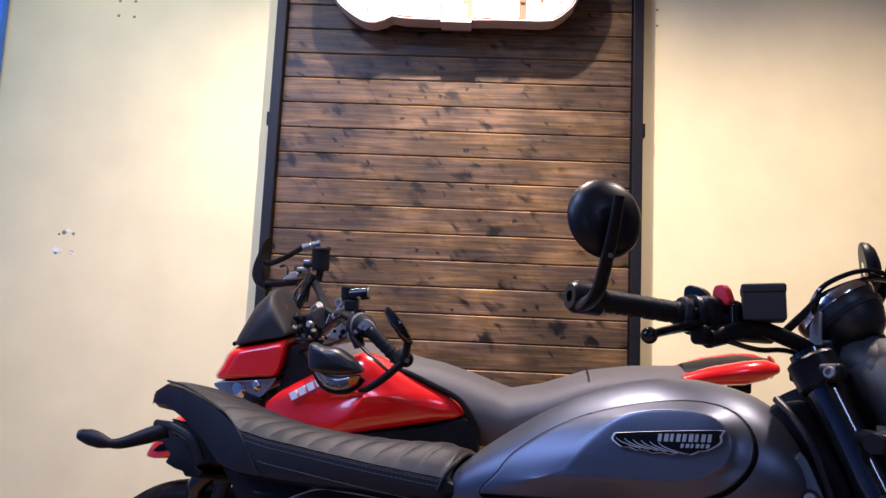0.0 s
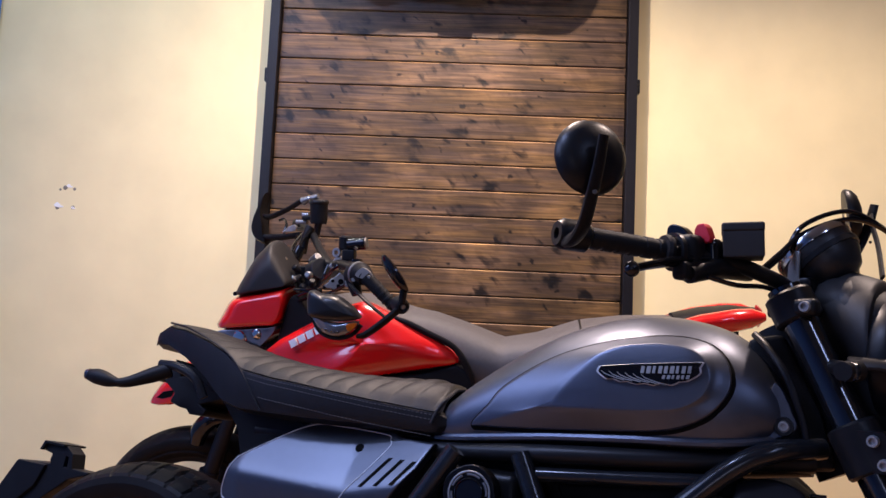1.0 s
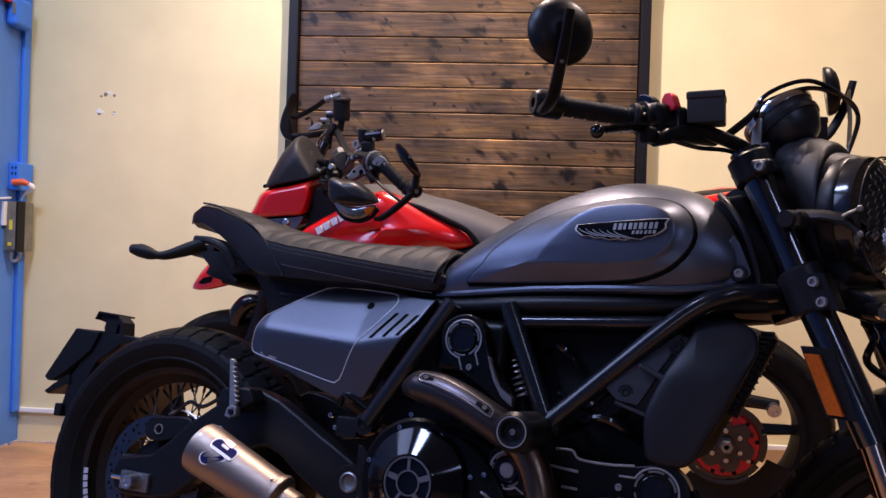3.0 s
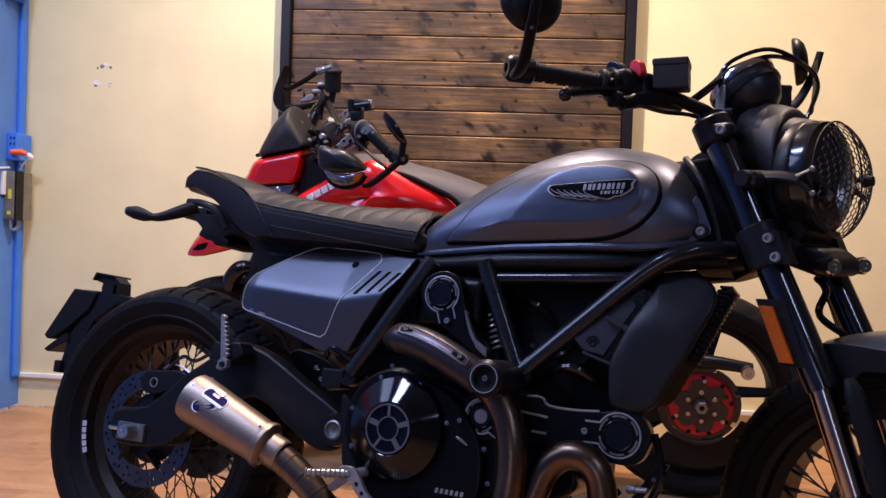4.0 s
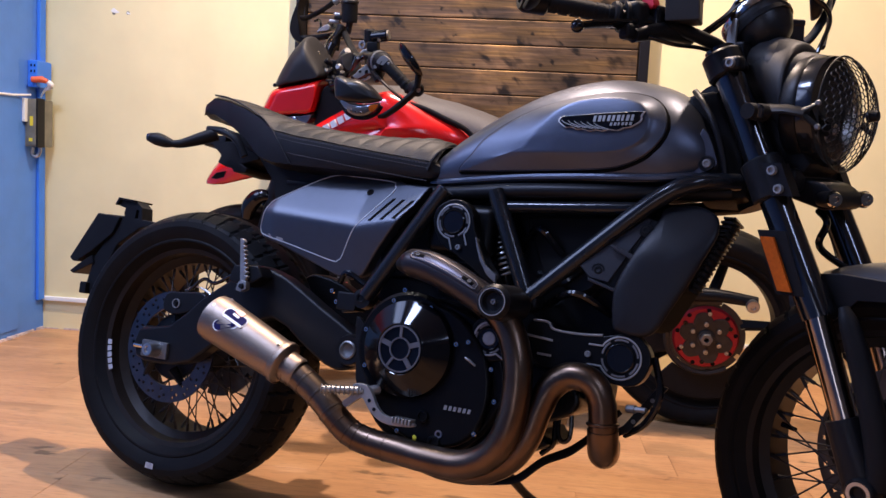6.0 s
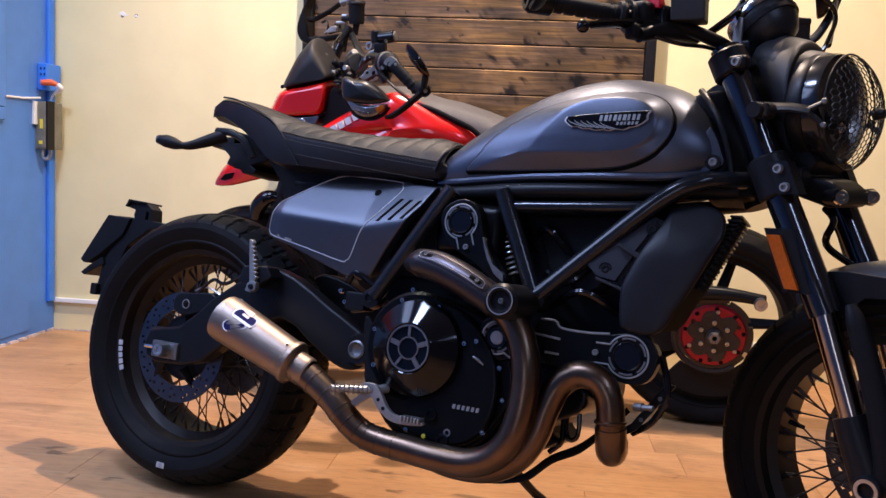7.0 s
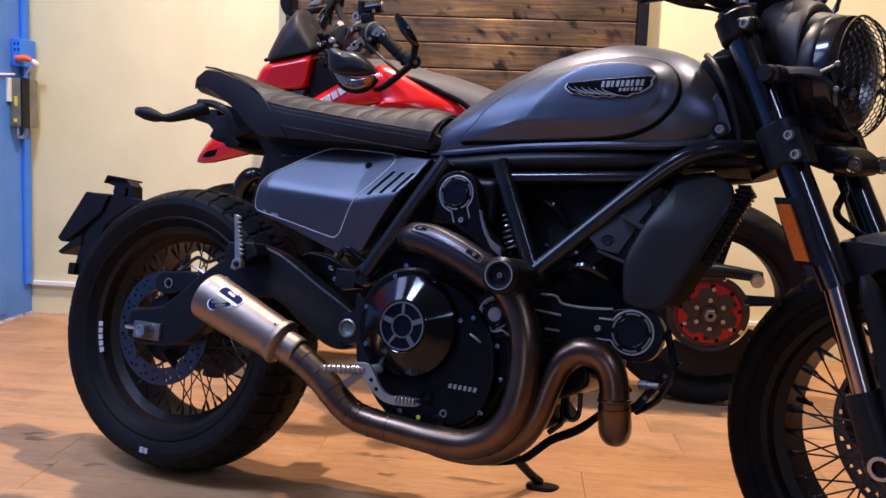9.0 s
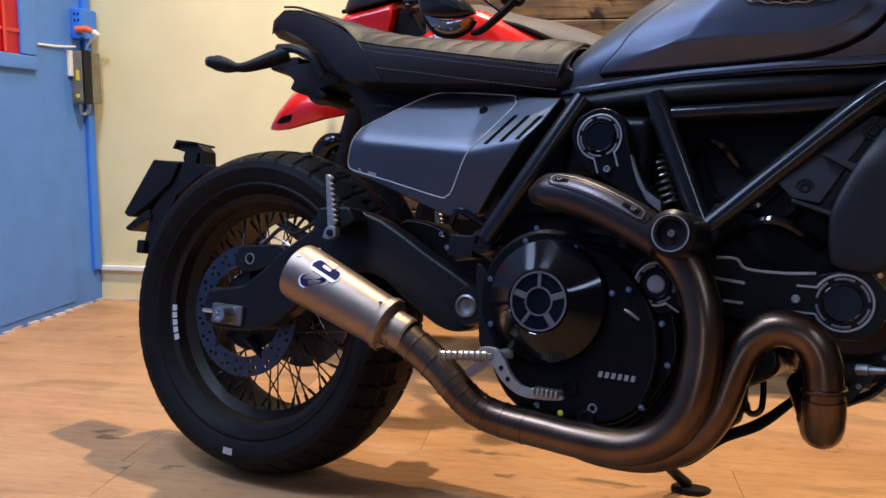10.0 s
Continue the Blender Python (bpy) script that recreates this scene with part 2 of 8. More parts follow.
VINYL = material("black seat vinyl", (0.0095, 0.009, 0.0105), 0.47, grain=0.25, scale=120, bump=0.3, bump_scale=600, spec=0.2)
TITAN = material("brushed titanium", (0.275, 0.212, 0.165), 0.45, metal=1.0, grain=0.12, scale=14, bump=0.08, bump_scale=500, stretch=(1, 1, 9))
SLEEVE = material("sooty titanium", (0.17, 0.125, 0.095), 0.32, metal=1.0, grain=0.35, scale=30)
BRONZE = material("heat darkened exhaust steel", (0.135, 0.086, 0.058), 0.30, metal=1.0, grain=0.4, scale=18)
STANCH = material("hard chrome tube", (0.36, 0.30, 0.26), 0.16, metal=1.0, grain=0.15, scale=50)
CHROME = material("polished steel", (0.55, 0.53, 0.5), 0.14, metal=1.0, grain=0.08, scale=60)
ALU = material("bare aluminium", (0.5, 0.5, 0.5), 0.35, metal=1.0, grain=0.15, scale=60)
DISC = material("brake disc steel", (0.085, 0.092, 0.11), 0.36, metal=1.0, grain=0.25, scale=40)
ENGINE = material("black engine paint", (0.0042, 0.0040, 0.0042), 0.30, grain=0.3, scale=50, bump=0.12, bump_scale=400, spec=0.14)
RED = material("glossy red paint", (0.60, 0.008, 0.006), 0.25, coat=0.8, grain=0.05, scale=20)
REDM = material("red anodised metal", (0.55, 0.02, 0.03), 0.35, metal=0.5, grain=0.15, scale=60)
SEATGREY = material("grey seat cover", (0.075, 0.068, 0.066), 0.62, grain=0.15, scale=100, bump=0.3, bump_scale=700)
AMBER = material("amber reflector plastic", (0.46, 0.085, 0.004), 0.3, grain=0.3, scale=150, spec=0.25)
SMOKE = material("smoked screen plastic", (0.012, 0.014, 0.02), 0.12, coat=0.6)
LAMPCLEAR = material("clear lamp plastic over grey reflectors", (0.22, 0.24, 0.28), 0.12, metal=0.6, grain=0.5, scale=25)
ORANGE = material("orange plastic", (0.75, 0.12, 0.03), 0.45)
YELLOW = material("yellow label", (0.75, 0.6, 0.04), 0.5)
OLIVE = material("grey metal housing", (0.09, 0.082, 0.06), 0.45, metal=0.6, grain=0.2, scale=40)
NAVY = material("navy sticker", (0.006, 0.006, 0.055), 0.7, spec=0.1)
STWHITE = material("white sticker", (0.75, 0.75, 0.75), 0.3)
BROWNRIM = material("dark bronze brown wheel rim", (0.018, 0.013, 0.010), 0.45, metal=0.2, grain=0.3, scale=30, spec=0.2)
PINLINE = material("grey pinstripe", (0.40, 0.41, 0.43), 0.4)
SPOKE = material("dark steel spoke", (0.055, 0.05, 0.048), 0.4, metal=0.9)
REDDULL = material("dull red anodised metal", (0.30, 0.012, 0.018), 0.4, metal=0.5, grain=0.2, scale=60)
TUBE = material("gloss black frame paint", (0.010, 0.011, 0.013), 0.20, spec=0.30, coat=0.15, grain=0.15, scale=40)
COOLM = material("satin black moulded plastic", (0.009, 0.009, 0.011), 0.42, spec=0.22, grain=0.2, scale=40, bump=0.1, bump_scale=800)
PADM = material("greyed black plastic", (0.016, 0.016, 0.020), 0.40, spec=0.42, grain=0.2, scale=40, bump=0.1, bump_scale=800)
SHROUDM = material("semi gloss black plastic", (0.011, 0.0115, 0.013), 0.34, spec=0.4, grain=0.2, scale=40, bump=0.08, bump_scale=800)
BOXMET = material("grey metal box paint", (0.22, 0.21, 0.165), 0.5, metal=0.3, grain=0.3, scale=30)
HOLE = material("dark opening", (0.004, 0.004, 0.004), 0.9, spec=0.05)
CHIP = material("chipped pink and white paint", (0.62, 0.50, 0.46), 0.8, grain=0.5, scale=60)
DECAL = material("dull silver print", (0.24, 0.24, 0.24), 0.45, metal=0.3)
THREAD = material("grey thread", (0.10, 0.09, 0.085), 0.7)
RINGMET = material("machined aluminium edge", (0.33, 0.325, 0.315), 0.38, metal=0.7, grain=0.2, scale=90)
AXLEMET = material("dull cast aluminium", (0.20, 0.20, 0.20), 0.45, metal=0.8, grain=0.25, scale=50)
FORKM = material("polished black fork enamel", (0.005, 0.005, 0.006), 0.11, spec=0.9, grain=0.1, scale=40)
CARRIER = material("oily brown carrier metal", (0.030, 0.024, 0.021), 0.42, metal=0.4, grain=0.5, scale=60)
CLUTCHM = material("polished black cover paint", (0.0035, 0.0035, 0.0045), 0.085, spec=0.30, grain=0.2, scale=40)
DIMRING = material("dull machined edge", (0.16, 0.155, 0.16), 0.4, metal=0.6, grain=0.2, scale=90)
DARKSTEEL = material("oiled dark steel", (0.07, 0.062, 0.055), 0.5, metal=0.5, grain=0.4, scale=60)
PEGMET = material("worn bare aluminium", (0.31, 0.30, 0.285), 0.42, metal=0.7, grain=0.25, scale=70, bump=0.1, bump_scale=300)
SHIELDP = material("brushed heat shield panel", (0.060, 0.050, 0.052), 0.32, metal=0.85, grain=0.2, scale=40)
SHIELD = material("dark grey heat shield metal", (0.046, 0.038, 0.038), 0.34, metal=0.8, grain=0.15, scale=30)
RIMDARK = material("smoked clear lens edge", (0.012, 0.012, 0.013), 0.14, spec=0.45)
BOWLM = material("lamp reflector behind a smoked lens", (0.30, 0.28, 0.26), 0.25, metal=1.0, grain=0.1, scale=60)
MIRROR = material("mirror glass", (0.9, 0.9, 0.9), 0.02, metal=1.0)
SIGNSIDE = material("grey painted sign edge", (0.36, 0.33, 0.31), 0.55, grain=0.08, scale=20)
SIGNTAN = material("tan acrylic", (0.26, 0.115, 0.045), 0.6)
SIGNGLOW = glow("lit sign face", (1.0, 0.97, 0.9), 1.5)
GLASS = bpy.data.materials.new("headlamp glass")
GLASS.use_nodes = True
_g = GLASS.node_tree.nodes["Principled BSDF"]
_g.inputs["Transmission Weight"].default_value, _g.inputs["Roughness"].default_value = 1.0, 0.02
_g.inputs["IOR"].default_value = 1.3

# ---- mesh helpers ----


def part(name, bm, mat, parent=None, label="", m=None, flat=False, angle=35, kind=""):
    bmesh.ops.recalc_face_normals(bm, faces=bm.faces)
    me = bpy.data.meshes.new(name)
    bm.to_mesh(me)
    bm.free()
    for poly in me.polygons:
        poly.use_smooth = not flat
    if not flat:
        me.set_sharp_from_angle(angle=radians(angle))
    me.materials.append(mat)
    ob = new(name, me)
    if not flat and len(me.polygons) < 20000:
        ob.modifiers.new("even_normals", "WEIGHTED_NORMAL").keep_sharp = True
    ob.parent = parent
    if m is not None:
        ob.matrix_basis = m
    return tagged(ob, label, kind=kind)


def again(ob, m, parent=None):
    """One more piece on the same mesh."""
    o = new(ob.name.split(".")[0], ob.data)
    o.parent, o.matrix_basis = parent or ob.parent, m
    return o


def empty(name, m, label, category, group="", kind=""):
    e = new(name)
    e.matrix_basis = m
    e.empty_display_size = 0.1
    return tagged(e, label, category, group, kind)


def box(x0, y0, z0, x1, y1, z1, bevel=0.0, seg=2, bm=None):
    b = bmesh.new() if bm is None else bm
    r = bmesh.ops.create_cube(b, size=1)
    mat = Matrix.Translation(((x0 + x1) / 2, (y0 + y1) / 2, (z0 + z1) / 2)) @ Matrix.Diagonal((abs(x1 - x0), abs(y1 - y0), abs(z1 - z0), 1))
    bmesh.ops.transform(b, matrix=mat, verts=r["verts"])
    if bevel:
        es = list({e for v in r["verts"] for e in v.link_edges})
        bmesh.ops.bevel(b, geom=es, offset=bevel, segments=seg, affect="EDGES", profile=0.5)
    return b


def curve(pts, k=6):
    """Points of a smooth line through pts (Catmull-Rom)."""
    ps = [Vector(p) for p in pts]
    ps = [2 * ps[0] - ps[1]] + ps + [2 * ps[-1] - ps[-2]]
    out = []
    for i in range(1, len(ps) - 2):
        a, b, c, d = ps[i - 1:i + 3]
        for j in range(k):
            t = j / k
            out.append(0.5 * (2 * b + (c - a) * t + (2 * a - 5 * b + 4 * c - d) * t * t + (3 * b - a - 3 * c + d) * t ** 3))
    return out + [ps[-2]]


def sweep(pts, r, n=14, bm=None, caps=True, flat=1.0, up=None):
    """A tube along pts; r: one radius or one for each point; flat squeezes it along its second axis."""
    b = bmesh.new() if bm is None else bm
    ps = [Vector(p) for p in pts]
    rs = list(r) if isinstance(r, (list, tuple)) else [r] * len(ps)
    if len(rs) != len(ps):
        rs = [float(v) for v in np.interp(np.linspace(0, 1, len(ps)), np.linspace(0, 1, len(rs)), rs)]
    t0 = (ps[1] - ps[0]).normalized()
    u = Vector(up) if up else (t0.orthogonal())
    u = (u - t0 * u.dot(t0)).normalized()
    rings = []
    for i, p in enumerate(ps):
        t = (ps[min(i + 1, len(ps) - 1)] - ps[max(i - 1, 0)]).normalized()
        u = (u - t * u.dot(t)).normalized()
        v = t.cross(u)
        rings.append([b.verts.new(p + rs[i] * (math.cos(2 * math.pi * k / n) * u + flat * math.sin(2 * math.pi * k / n) * v)) for k in range(n)])
    for a, c in zip(rings, rings[1:]):
        for k in range(n):
            b.faces.new((a[k], a[(k + 1) % n], c[(k + 1) % n], c[k]))
    if caps:
        b.faces.new(rings[0][::-1])
        b.faces.new(rings[-1])
    return b


def lathe(prof, n=32, m=None, bm=None, close=False, caps=True):
    """Turns (radius, height) round z; m lays it in place."""
    b = bmesh.new() if bm is None else bm
    m = m or Matrix.Identity(4)
    rings = []
    for r, h in prof:
        if r < 1e-6:
            rings.append([b.verts.new(m @ Vector((0, 0, h)))])
        else:
            rings.append([b.verts.new(m @ Vector((r * math.cos(2 * math.pi * k / n), r * math.sin(2 * math.pi * k / n), h))) for k in range(n)])
    pairs = list(zip(rings, rings[1:])) + ([(rings[-1], rings[0])] if close else [])
    for a, c in pairs:
        for k in range(n):
            q = [a[k % len(a)], a[(k + 1) % len(a)], c[(k + 1) % len(c)], c[k % len(c)]]
            f = []
            for v in q:
                if v not in f:
                    f.append(v)
            if len(f) > 2:
                b.faces.new(f)
    if caps and not close:
        for ring in (rings[0], rings[-1]):
            if len(ring) > 2:
                b.faces.new(ring)
    return b


def loft(rings, bm=None, caps=True, closed=True):
    b = bmesh.new() if bm is None else bm
    vs = [[b.verts.new(Vector(p)) for p in ring] for ring in rings]
    n = len(vs[0])
    for a, c in zip(vs, vs[1:]):
        for k in range(n if closed else n - 1):
            b.faces.new((a[k], a[(k + 1) % n], c[(k + 1) % n], c[k]))
    if caps and closed:
        b.faces.new(vs[0][::-1])
        b.faces.new(vs[-1])
    return b


def plate(poly, y0, y1, bevel=0.004, seg=2, bm=None, axis="y"):
    """A polygon in x, z (axis y) pushed from y0 to y1, with rounded edges."""
    b = bmesh.new() if bm is None else bm
    put = {"y": lambda p, h: (p[0], h, p[1]), "x": lambda p, h: (h, p[0], p[1]), "z": lambda p, h: (p[0], p[1], h)}[axis]
    lo, hi = [b.verts.new(put(p, y0)) for p in poly], [b.verts.new(put(p, y1)) for p in poly]
    faces = [b.faces.new(lo), b.faces.new(hi[::-1])]
    for k in range(len(poly)):
        j = (k + 1) % len(poly)
        faces.append(b.faces.new((lo[k], hi[k], hi[j], lo[j])))
    bmesh.ops.recalc_face_normals(b, faces=faces)
    if bevel:
        es = list({e for f in faces for e in f.edges})
        bmesh.ops.bevel(b, geom=es, offset=bevel, segments=seg, affect="EDGES", profile=0.5, clamp_overlap=True)
    return b


def smooth2(poly, k=4):
    """A closed smooth outline through 2D points."""
    n = len(poly)
    ps = [Vector((*p, 0)) for p in poly]
    out = []
    for i in range(n):
        a, b, c, d = ps[i - 1], ps[i], ps[(i + 1) % n], ps[(i + 2) % n]
        for j in range(k):
            t = j / k
            v = 0.5 * (2 * b + (c - a) * t + (2 * a - 5 * b + 4 * c - d) * t * t + (3 * b - a - 3 * c + d) * t ** 3)
            out.append((v.x, v.y))
    return out


def along_y(x, y, z, sign=-1):
    """Lays a turned shape's axis along y (sign -1: its top towards -y)."""
    return Matrix.Translation((x, y, z)) @ Matrix.Rotation(radians(90 if sign < 0 else -90), 4, "X")


def pointing(p, d):
    return Matrix.Translation(p) @ Vector(d).to_track_quat("Z", "Y").to_matrix().to_4x4()


def bolt_mesh(r=0.006, h=0.005):
    return lathe([(0, h * 0.55), (r * 0.45, h * 0.55), (r * 0.5, h), (r * 0.85, h), (r, h * 0.7), (r, 0)], 12)


# ---- the room ----
WALL_Y, SIDE_X, BACK_Y, RIGHT_X, TOP = 3.284, -1.535, -5.0, 4.4, 3.0
floor = part("floor", box(SIDE_X - 0.2, BACK_Y - 0.2, -0.12, RIGHT_X + 0.2, WALL_Y + 0.2, -0.004), LAMINATE, None, "tan wood-look laminate plank floor with worn marks", flat=True, kind="structure")
part("wall_north", box(SIDE_X - 0.2, WALL_Y, -0.004, RIGHT_X + 0.2, WALL_Y + 0.15, TOP), CREAM, None, "cream painted wall with old screw holes", flat=True, kind="structure")
part("wall_east", box(RIGHT_X, BACK_Y, -0.004, RIGHT_X + 0.15, WALL_Y, TOP), DUSK, None, "plain grey side wall", flat=True, kind="structure")
WY0, WY1, WZ0, WZ1 = 0.30, 1.90, 1.7, 2.7
b = box(SIDE_X - 0.15, BACK_Y, -0.004, SIDE_X, WY0, TOP)
box(SIDE_X - 0.15, WY1, -0.004, SIDE_X, WALL_Y, TOP, bm=b)
box(SIDE_X - 0.15, WY0, -0.004, SIDE_X, WY1, WZ0, bm=b)
box(SIDE_X - 0.15, WY0, WZ1, SIDE_X, WY1, TOP, bm=b)
part("wall_west", b, BLUE, None, "scuffed blue painted wall", flat=True, kind="structure")
part("ceiling", box(SIDE_X - 0.2, BACK_Y - 0.2, TOP, RIGHT_X + 0.2, WALL_Y + 0.2, TOP + 0.12), CEIL, None, "plain grey ceiling", flat=True, kind="structure")
DX0, DX1, DZ1 = -1.25, -0.55, 2.3
b = box(SIDE_X - 0.15, BACK_Y - 0.15, -0.004, DX0, BACK_Y, TOP)
box(DX1, BACK_Y - 0.15, -0.004, RIGHT_X + 0.15, BACK_Y, TOP, bm=b)
box(DX0, BACK_Y - 0.15, DZ1, DX1, BACK_Y, TOP, bm=b)
part("wall_south", b, DUSK, None, "plain grey wall with a doorway", flat=True, kind="structure")

# ---- wheels, shared by both motorcycles ----


def tyre_mesh(R, hw, rb, N=216, step=9, depth=0.005):
    """Axis along y, centre at the origin; blocks cut into the tread."""
    prof = [(-0.66 * hw, rb), (-0.80 * hw, rb + 0.010), (-0.875 * hw, rb + 0.0145), (-0.885 * hw, rb + 0.018), (-0.865 * hw, rb + 0.021), (-0.95 * hw, rb + 0.36 * (R - rb)), (-1.0 * hw, rb + 0.52 * (R - rb)), (-0.97 * hw, rb + 0.66 * (R - rb))]
    tread = [(s * hw * 0.92, R - (R - rb) * 0.27 * abs(s) ** 2.2) for s in np.linspace(-1, 1, 15)]
    side = len(prof)
    prof = prof + tread + [(-y, r) for y, r in prof[::-1]]
    b = bmesh.new()
    rings = []
    for k in range(N):
        a = 2 * math.pi * k / N
        ring = []
        for i, (y, r) in enumerate(prof):
            j = i - side
            if 0 <= j < 15:
                s = (j - 7) / 7
                skew = int(round(abs(s) * 4))
                g = (k + skew + (step // 2 if s > 0 else 0)) % step < 1 and abs(s) > 0.18
                g = g or (j in (4, 10) and (k // (step // 3)) % 3 != 0)
                r -= depth if g else 0
            ring.append(b.verts.new((r * math.cos(a), y, r * math.sin(a))))
        rings.append(ring)
    for k in range(N):
        p, q = rings[k], rings[(k + 1) % N]
        for i in range(len(prof) - 1):
            b.faces.new((p[i], p[i + 1], q[i + 1], q[i]))
        b.faces.new((p[-1], p[0], q[0], q[-1]))
    return b


def disc_mesh(r0, r1, t=0.005, n=120, rows=6):
    """A drilled brake disc, axis y."""
    b = bmesh.new()
    rings = [[b.verts.new((r * math.cos(2 * math.pi * k / n), 0, r * math.sin(2 * math.pi * k / n))) for k in range(n)] for r in np.linspace(r0, r1, rows + 1)]
    for i in range(rows):
        for k in range(n):
            if (i in (1, 3, 4) and (k + 2 * i) % 6 == 0):
                continue
            b.faces.new((rings[i][k], rings[i][(k + 1) % n], rings[i + 1][(k + 1) % n], rings[i + 1][k]))
    r = bmesh.ops.extrude_face_region(b, geom=list(b.faces))
    bmesh.ops.translate(b, verts=[v for v in r["geom"] if isinstance(v, bmesh.types.BMVert)], vec=(0, t, 0))
    return b


ROUND_Y = Matrix.Rotation(radians(90), 4, "X")  # a turned shape's z becomes -y


def spoked_wheel(root, name, m, R, hw, rb, rim_mat, disc_y, disc_r, label):
    w = part(name, lathe([(rb + 0.004, 0.68 * hw), (rb - 0.010, 0.62 * hw), (rb - 0.014, 0.35 * hw), (rb - 0.030, 0.2 * hw), (rb - 0.031, -0.2 * hw), (rb - 0.032, -0.90 * hw), (rb - 0.006, -0.90 * hw), (rb + 0.004, -0.68 * hw),
                          (rb + 0.006, -0.60 * hw), (rb - 0.003, -0.55 * hw), (rb - 0.02, 0), (rb - 0.003, 0.55 * hw), (rb + 0.006, 0.60 * hw)], 96, ROUND_Y, close=True), rim_mat, root, label, m)
    part("tyre", tyre_mesh(R, hw, rb, 420, 10, 0.006), RUBBER, w, "black rubber tyre with a blocked tread", angle=18)
    part("hub", lathe([(0, 0.075), (0.022, 0.075), (0.024, 0.062), (0.055, 0.058), (0.06, 0.05), (0.055, 0.042), (0.034, 0.03), (0.03, 0), (0.034, -0.03), (0.055, -0.042), (0.06, -0.05), (0.055, -0.058), (0.024, -0.062), (0.022, -0.075), (0, -0.075)], 32, ROUND_Y), SATIN, w)
    ends = []
    for k in range(16):
        for side in (-1, 1):
            for lean in (-1, 1):
                a = 2 * math.pi * (k + (0.5 if side > 0 else 0) + 0.22 * lean) / 16
                c = a + lean * radians(38)
                ends.append((Vector((0.056 * math.cos(c), side * 0.05, 0.056 * math.sin(c))), Vector(((rb - 0.028) * math.cos(a), side * 0.12 * hw, (rb - 0.028) * math.sin(a)))))
    L = (ends[0][1] - ends[0][0]).length
    first = None
    for p, q in ends:
        mm = pointing(p, q - p)
        if first is None:
            first = part("spoke", sweep([(0, 0, 0), (0, 0, L * 0.86), (0, 0, L * 0.87), (0, 0, L)], [0.0016, 0.0016, 0.0032, 0.0032], 6), SPOKE, w, "", mm)
        else:
            again(first, mm, w)
    if disc_r:
        part("brake_disc", disc_mesh(disc_r * 0.70, disc_r), DISC, w, "drilled blue-grey steel brake disc", Matrix.Translation((0, disc_y, 0)))
        for k in range(5):
            a = 2 * math.pi * k / 5
            part("carrier_arm", sweep([(0.05 * math.cos(a), disc_y + 0.002, 0.05 * math.sin(a)), (disc_r * 0.74 * math.cos(a + 0.25), disc_y + 0.002, disc_r * 0.74 * math.sin(a + 0.25))], [0.012, 0.007], 8, flat=0.5), SATIN, w)
    return w


# ---- dark grey motorcycle ----
A = empty("motorcycle", pose(-0.3352, 1.8068, 0.0008, -10, 0, -20), "matte grey and black retro motorcycle leaning on its side stand", "motorcycle")
RAKE = radians(24)
_ax = Vector((-math.sin(RAKE), 0, math.cos(RAKE)))
STEER = Matrix.Translation((1.557, 0, 0)) @ Matrix.Rotation(radians(-25), 4, _ax) @ Matrix.Translation((-1.557, 0, 0))

rear = spoked_wheel(A, "rear_wheel", Matrix.Translation((0.012, -0.004, 0.312)), 0.312, 0.087, 0.222, BROWNRIM, -0.088, 0.1225, "dark spoked rear wheel")
part("sprocket", disc_mesh(0.045, 0.116, 0.006, 60, 4), DARKSTEEL, rear, "dark toothed sprocket", Matrix.Translation((0, 0.088, 0)))
part("hub_flange", lathe([(0.026, -0.004), (0.026, 0.004), (0.070, 0.003), (0.074, 0.0), (0.070, -0.003)], 40, Matrix.Translation((0, -0.070, 0)) @ ROUND_Y, close=True), SATIN, rear)
spoked_wheel(A, "front_wheel", STEER @ Matrix.Translation((1.447, 0, 0.306)), 0.305, 0.056, 0.234, SATIN, 0.075, 0.16, "black spoked front wheel turned aside")

for a0, a1, nn, r0, yy in ((183, 203, 5, 0.208, -0.056), (266, 269, 2, 0.262, -0.0885)):
    for k in range(nn):
        a = radians(a0 + (a1 - a0) * k / nn)
        mk = [(r * math.cos(c), yy - 0.001, r * math.sin(c)) for r, c in ((r0 + 0.008, a), (r0 + 0.008, a + 0.055), (r0 - 0.004, a + 0.055), (r0 - 0.004, a))]
        part("sidewall_mark", loft([mk, [(x, y - 0.0012, z) for x, y, z in mk]]), LINE, rear)
# tank
TX = [0.575, 0.60, 0.635, 0.665, 0.731, 0.796, 0.862, 0.926, 0.978, 1.031, 1.070, 1.105, 1.130, 1.142]
TT = [0.745, 0.778, 0.810, 0.833, 0.877, 0.910, 0.932, 0.942, 0.939, 0.927, 0.909, 0.875, 0.835, 0.79]
TB = [0.712, 0.711, 0.712, 0.714, 0.719, 0.724, 0.727, 0.730, 0.731, 0.733, 0.738, 0.745, 0.752, 0.756]
TW = [0.070, 0.085, 0.098, 0.107, 0.122, 0.133, 0.140, 0.145, 0.147, 0.145, 0.137, 0.122, 0.105, 0.085]


def tank_at(x):
    """Top, bottom and half width of the tank, evened along its length."""
    return [float(np.mean([np.interp(x + d, TX, v) for d in (-0.018, -0.009, 0, 0.009, 0.018)])) for v in (TT, TB, TW)]


def tank_half(u):
    return (0.86 + 0.14 * math.sin(u / 0.34 * math.pi / 2)) if u < 0.34 else max(0.0, 1 - ((u - 0.34) / 0.66) ** 2.4) ** 0.62


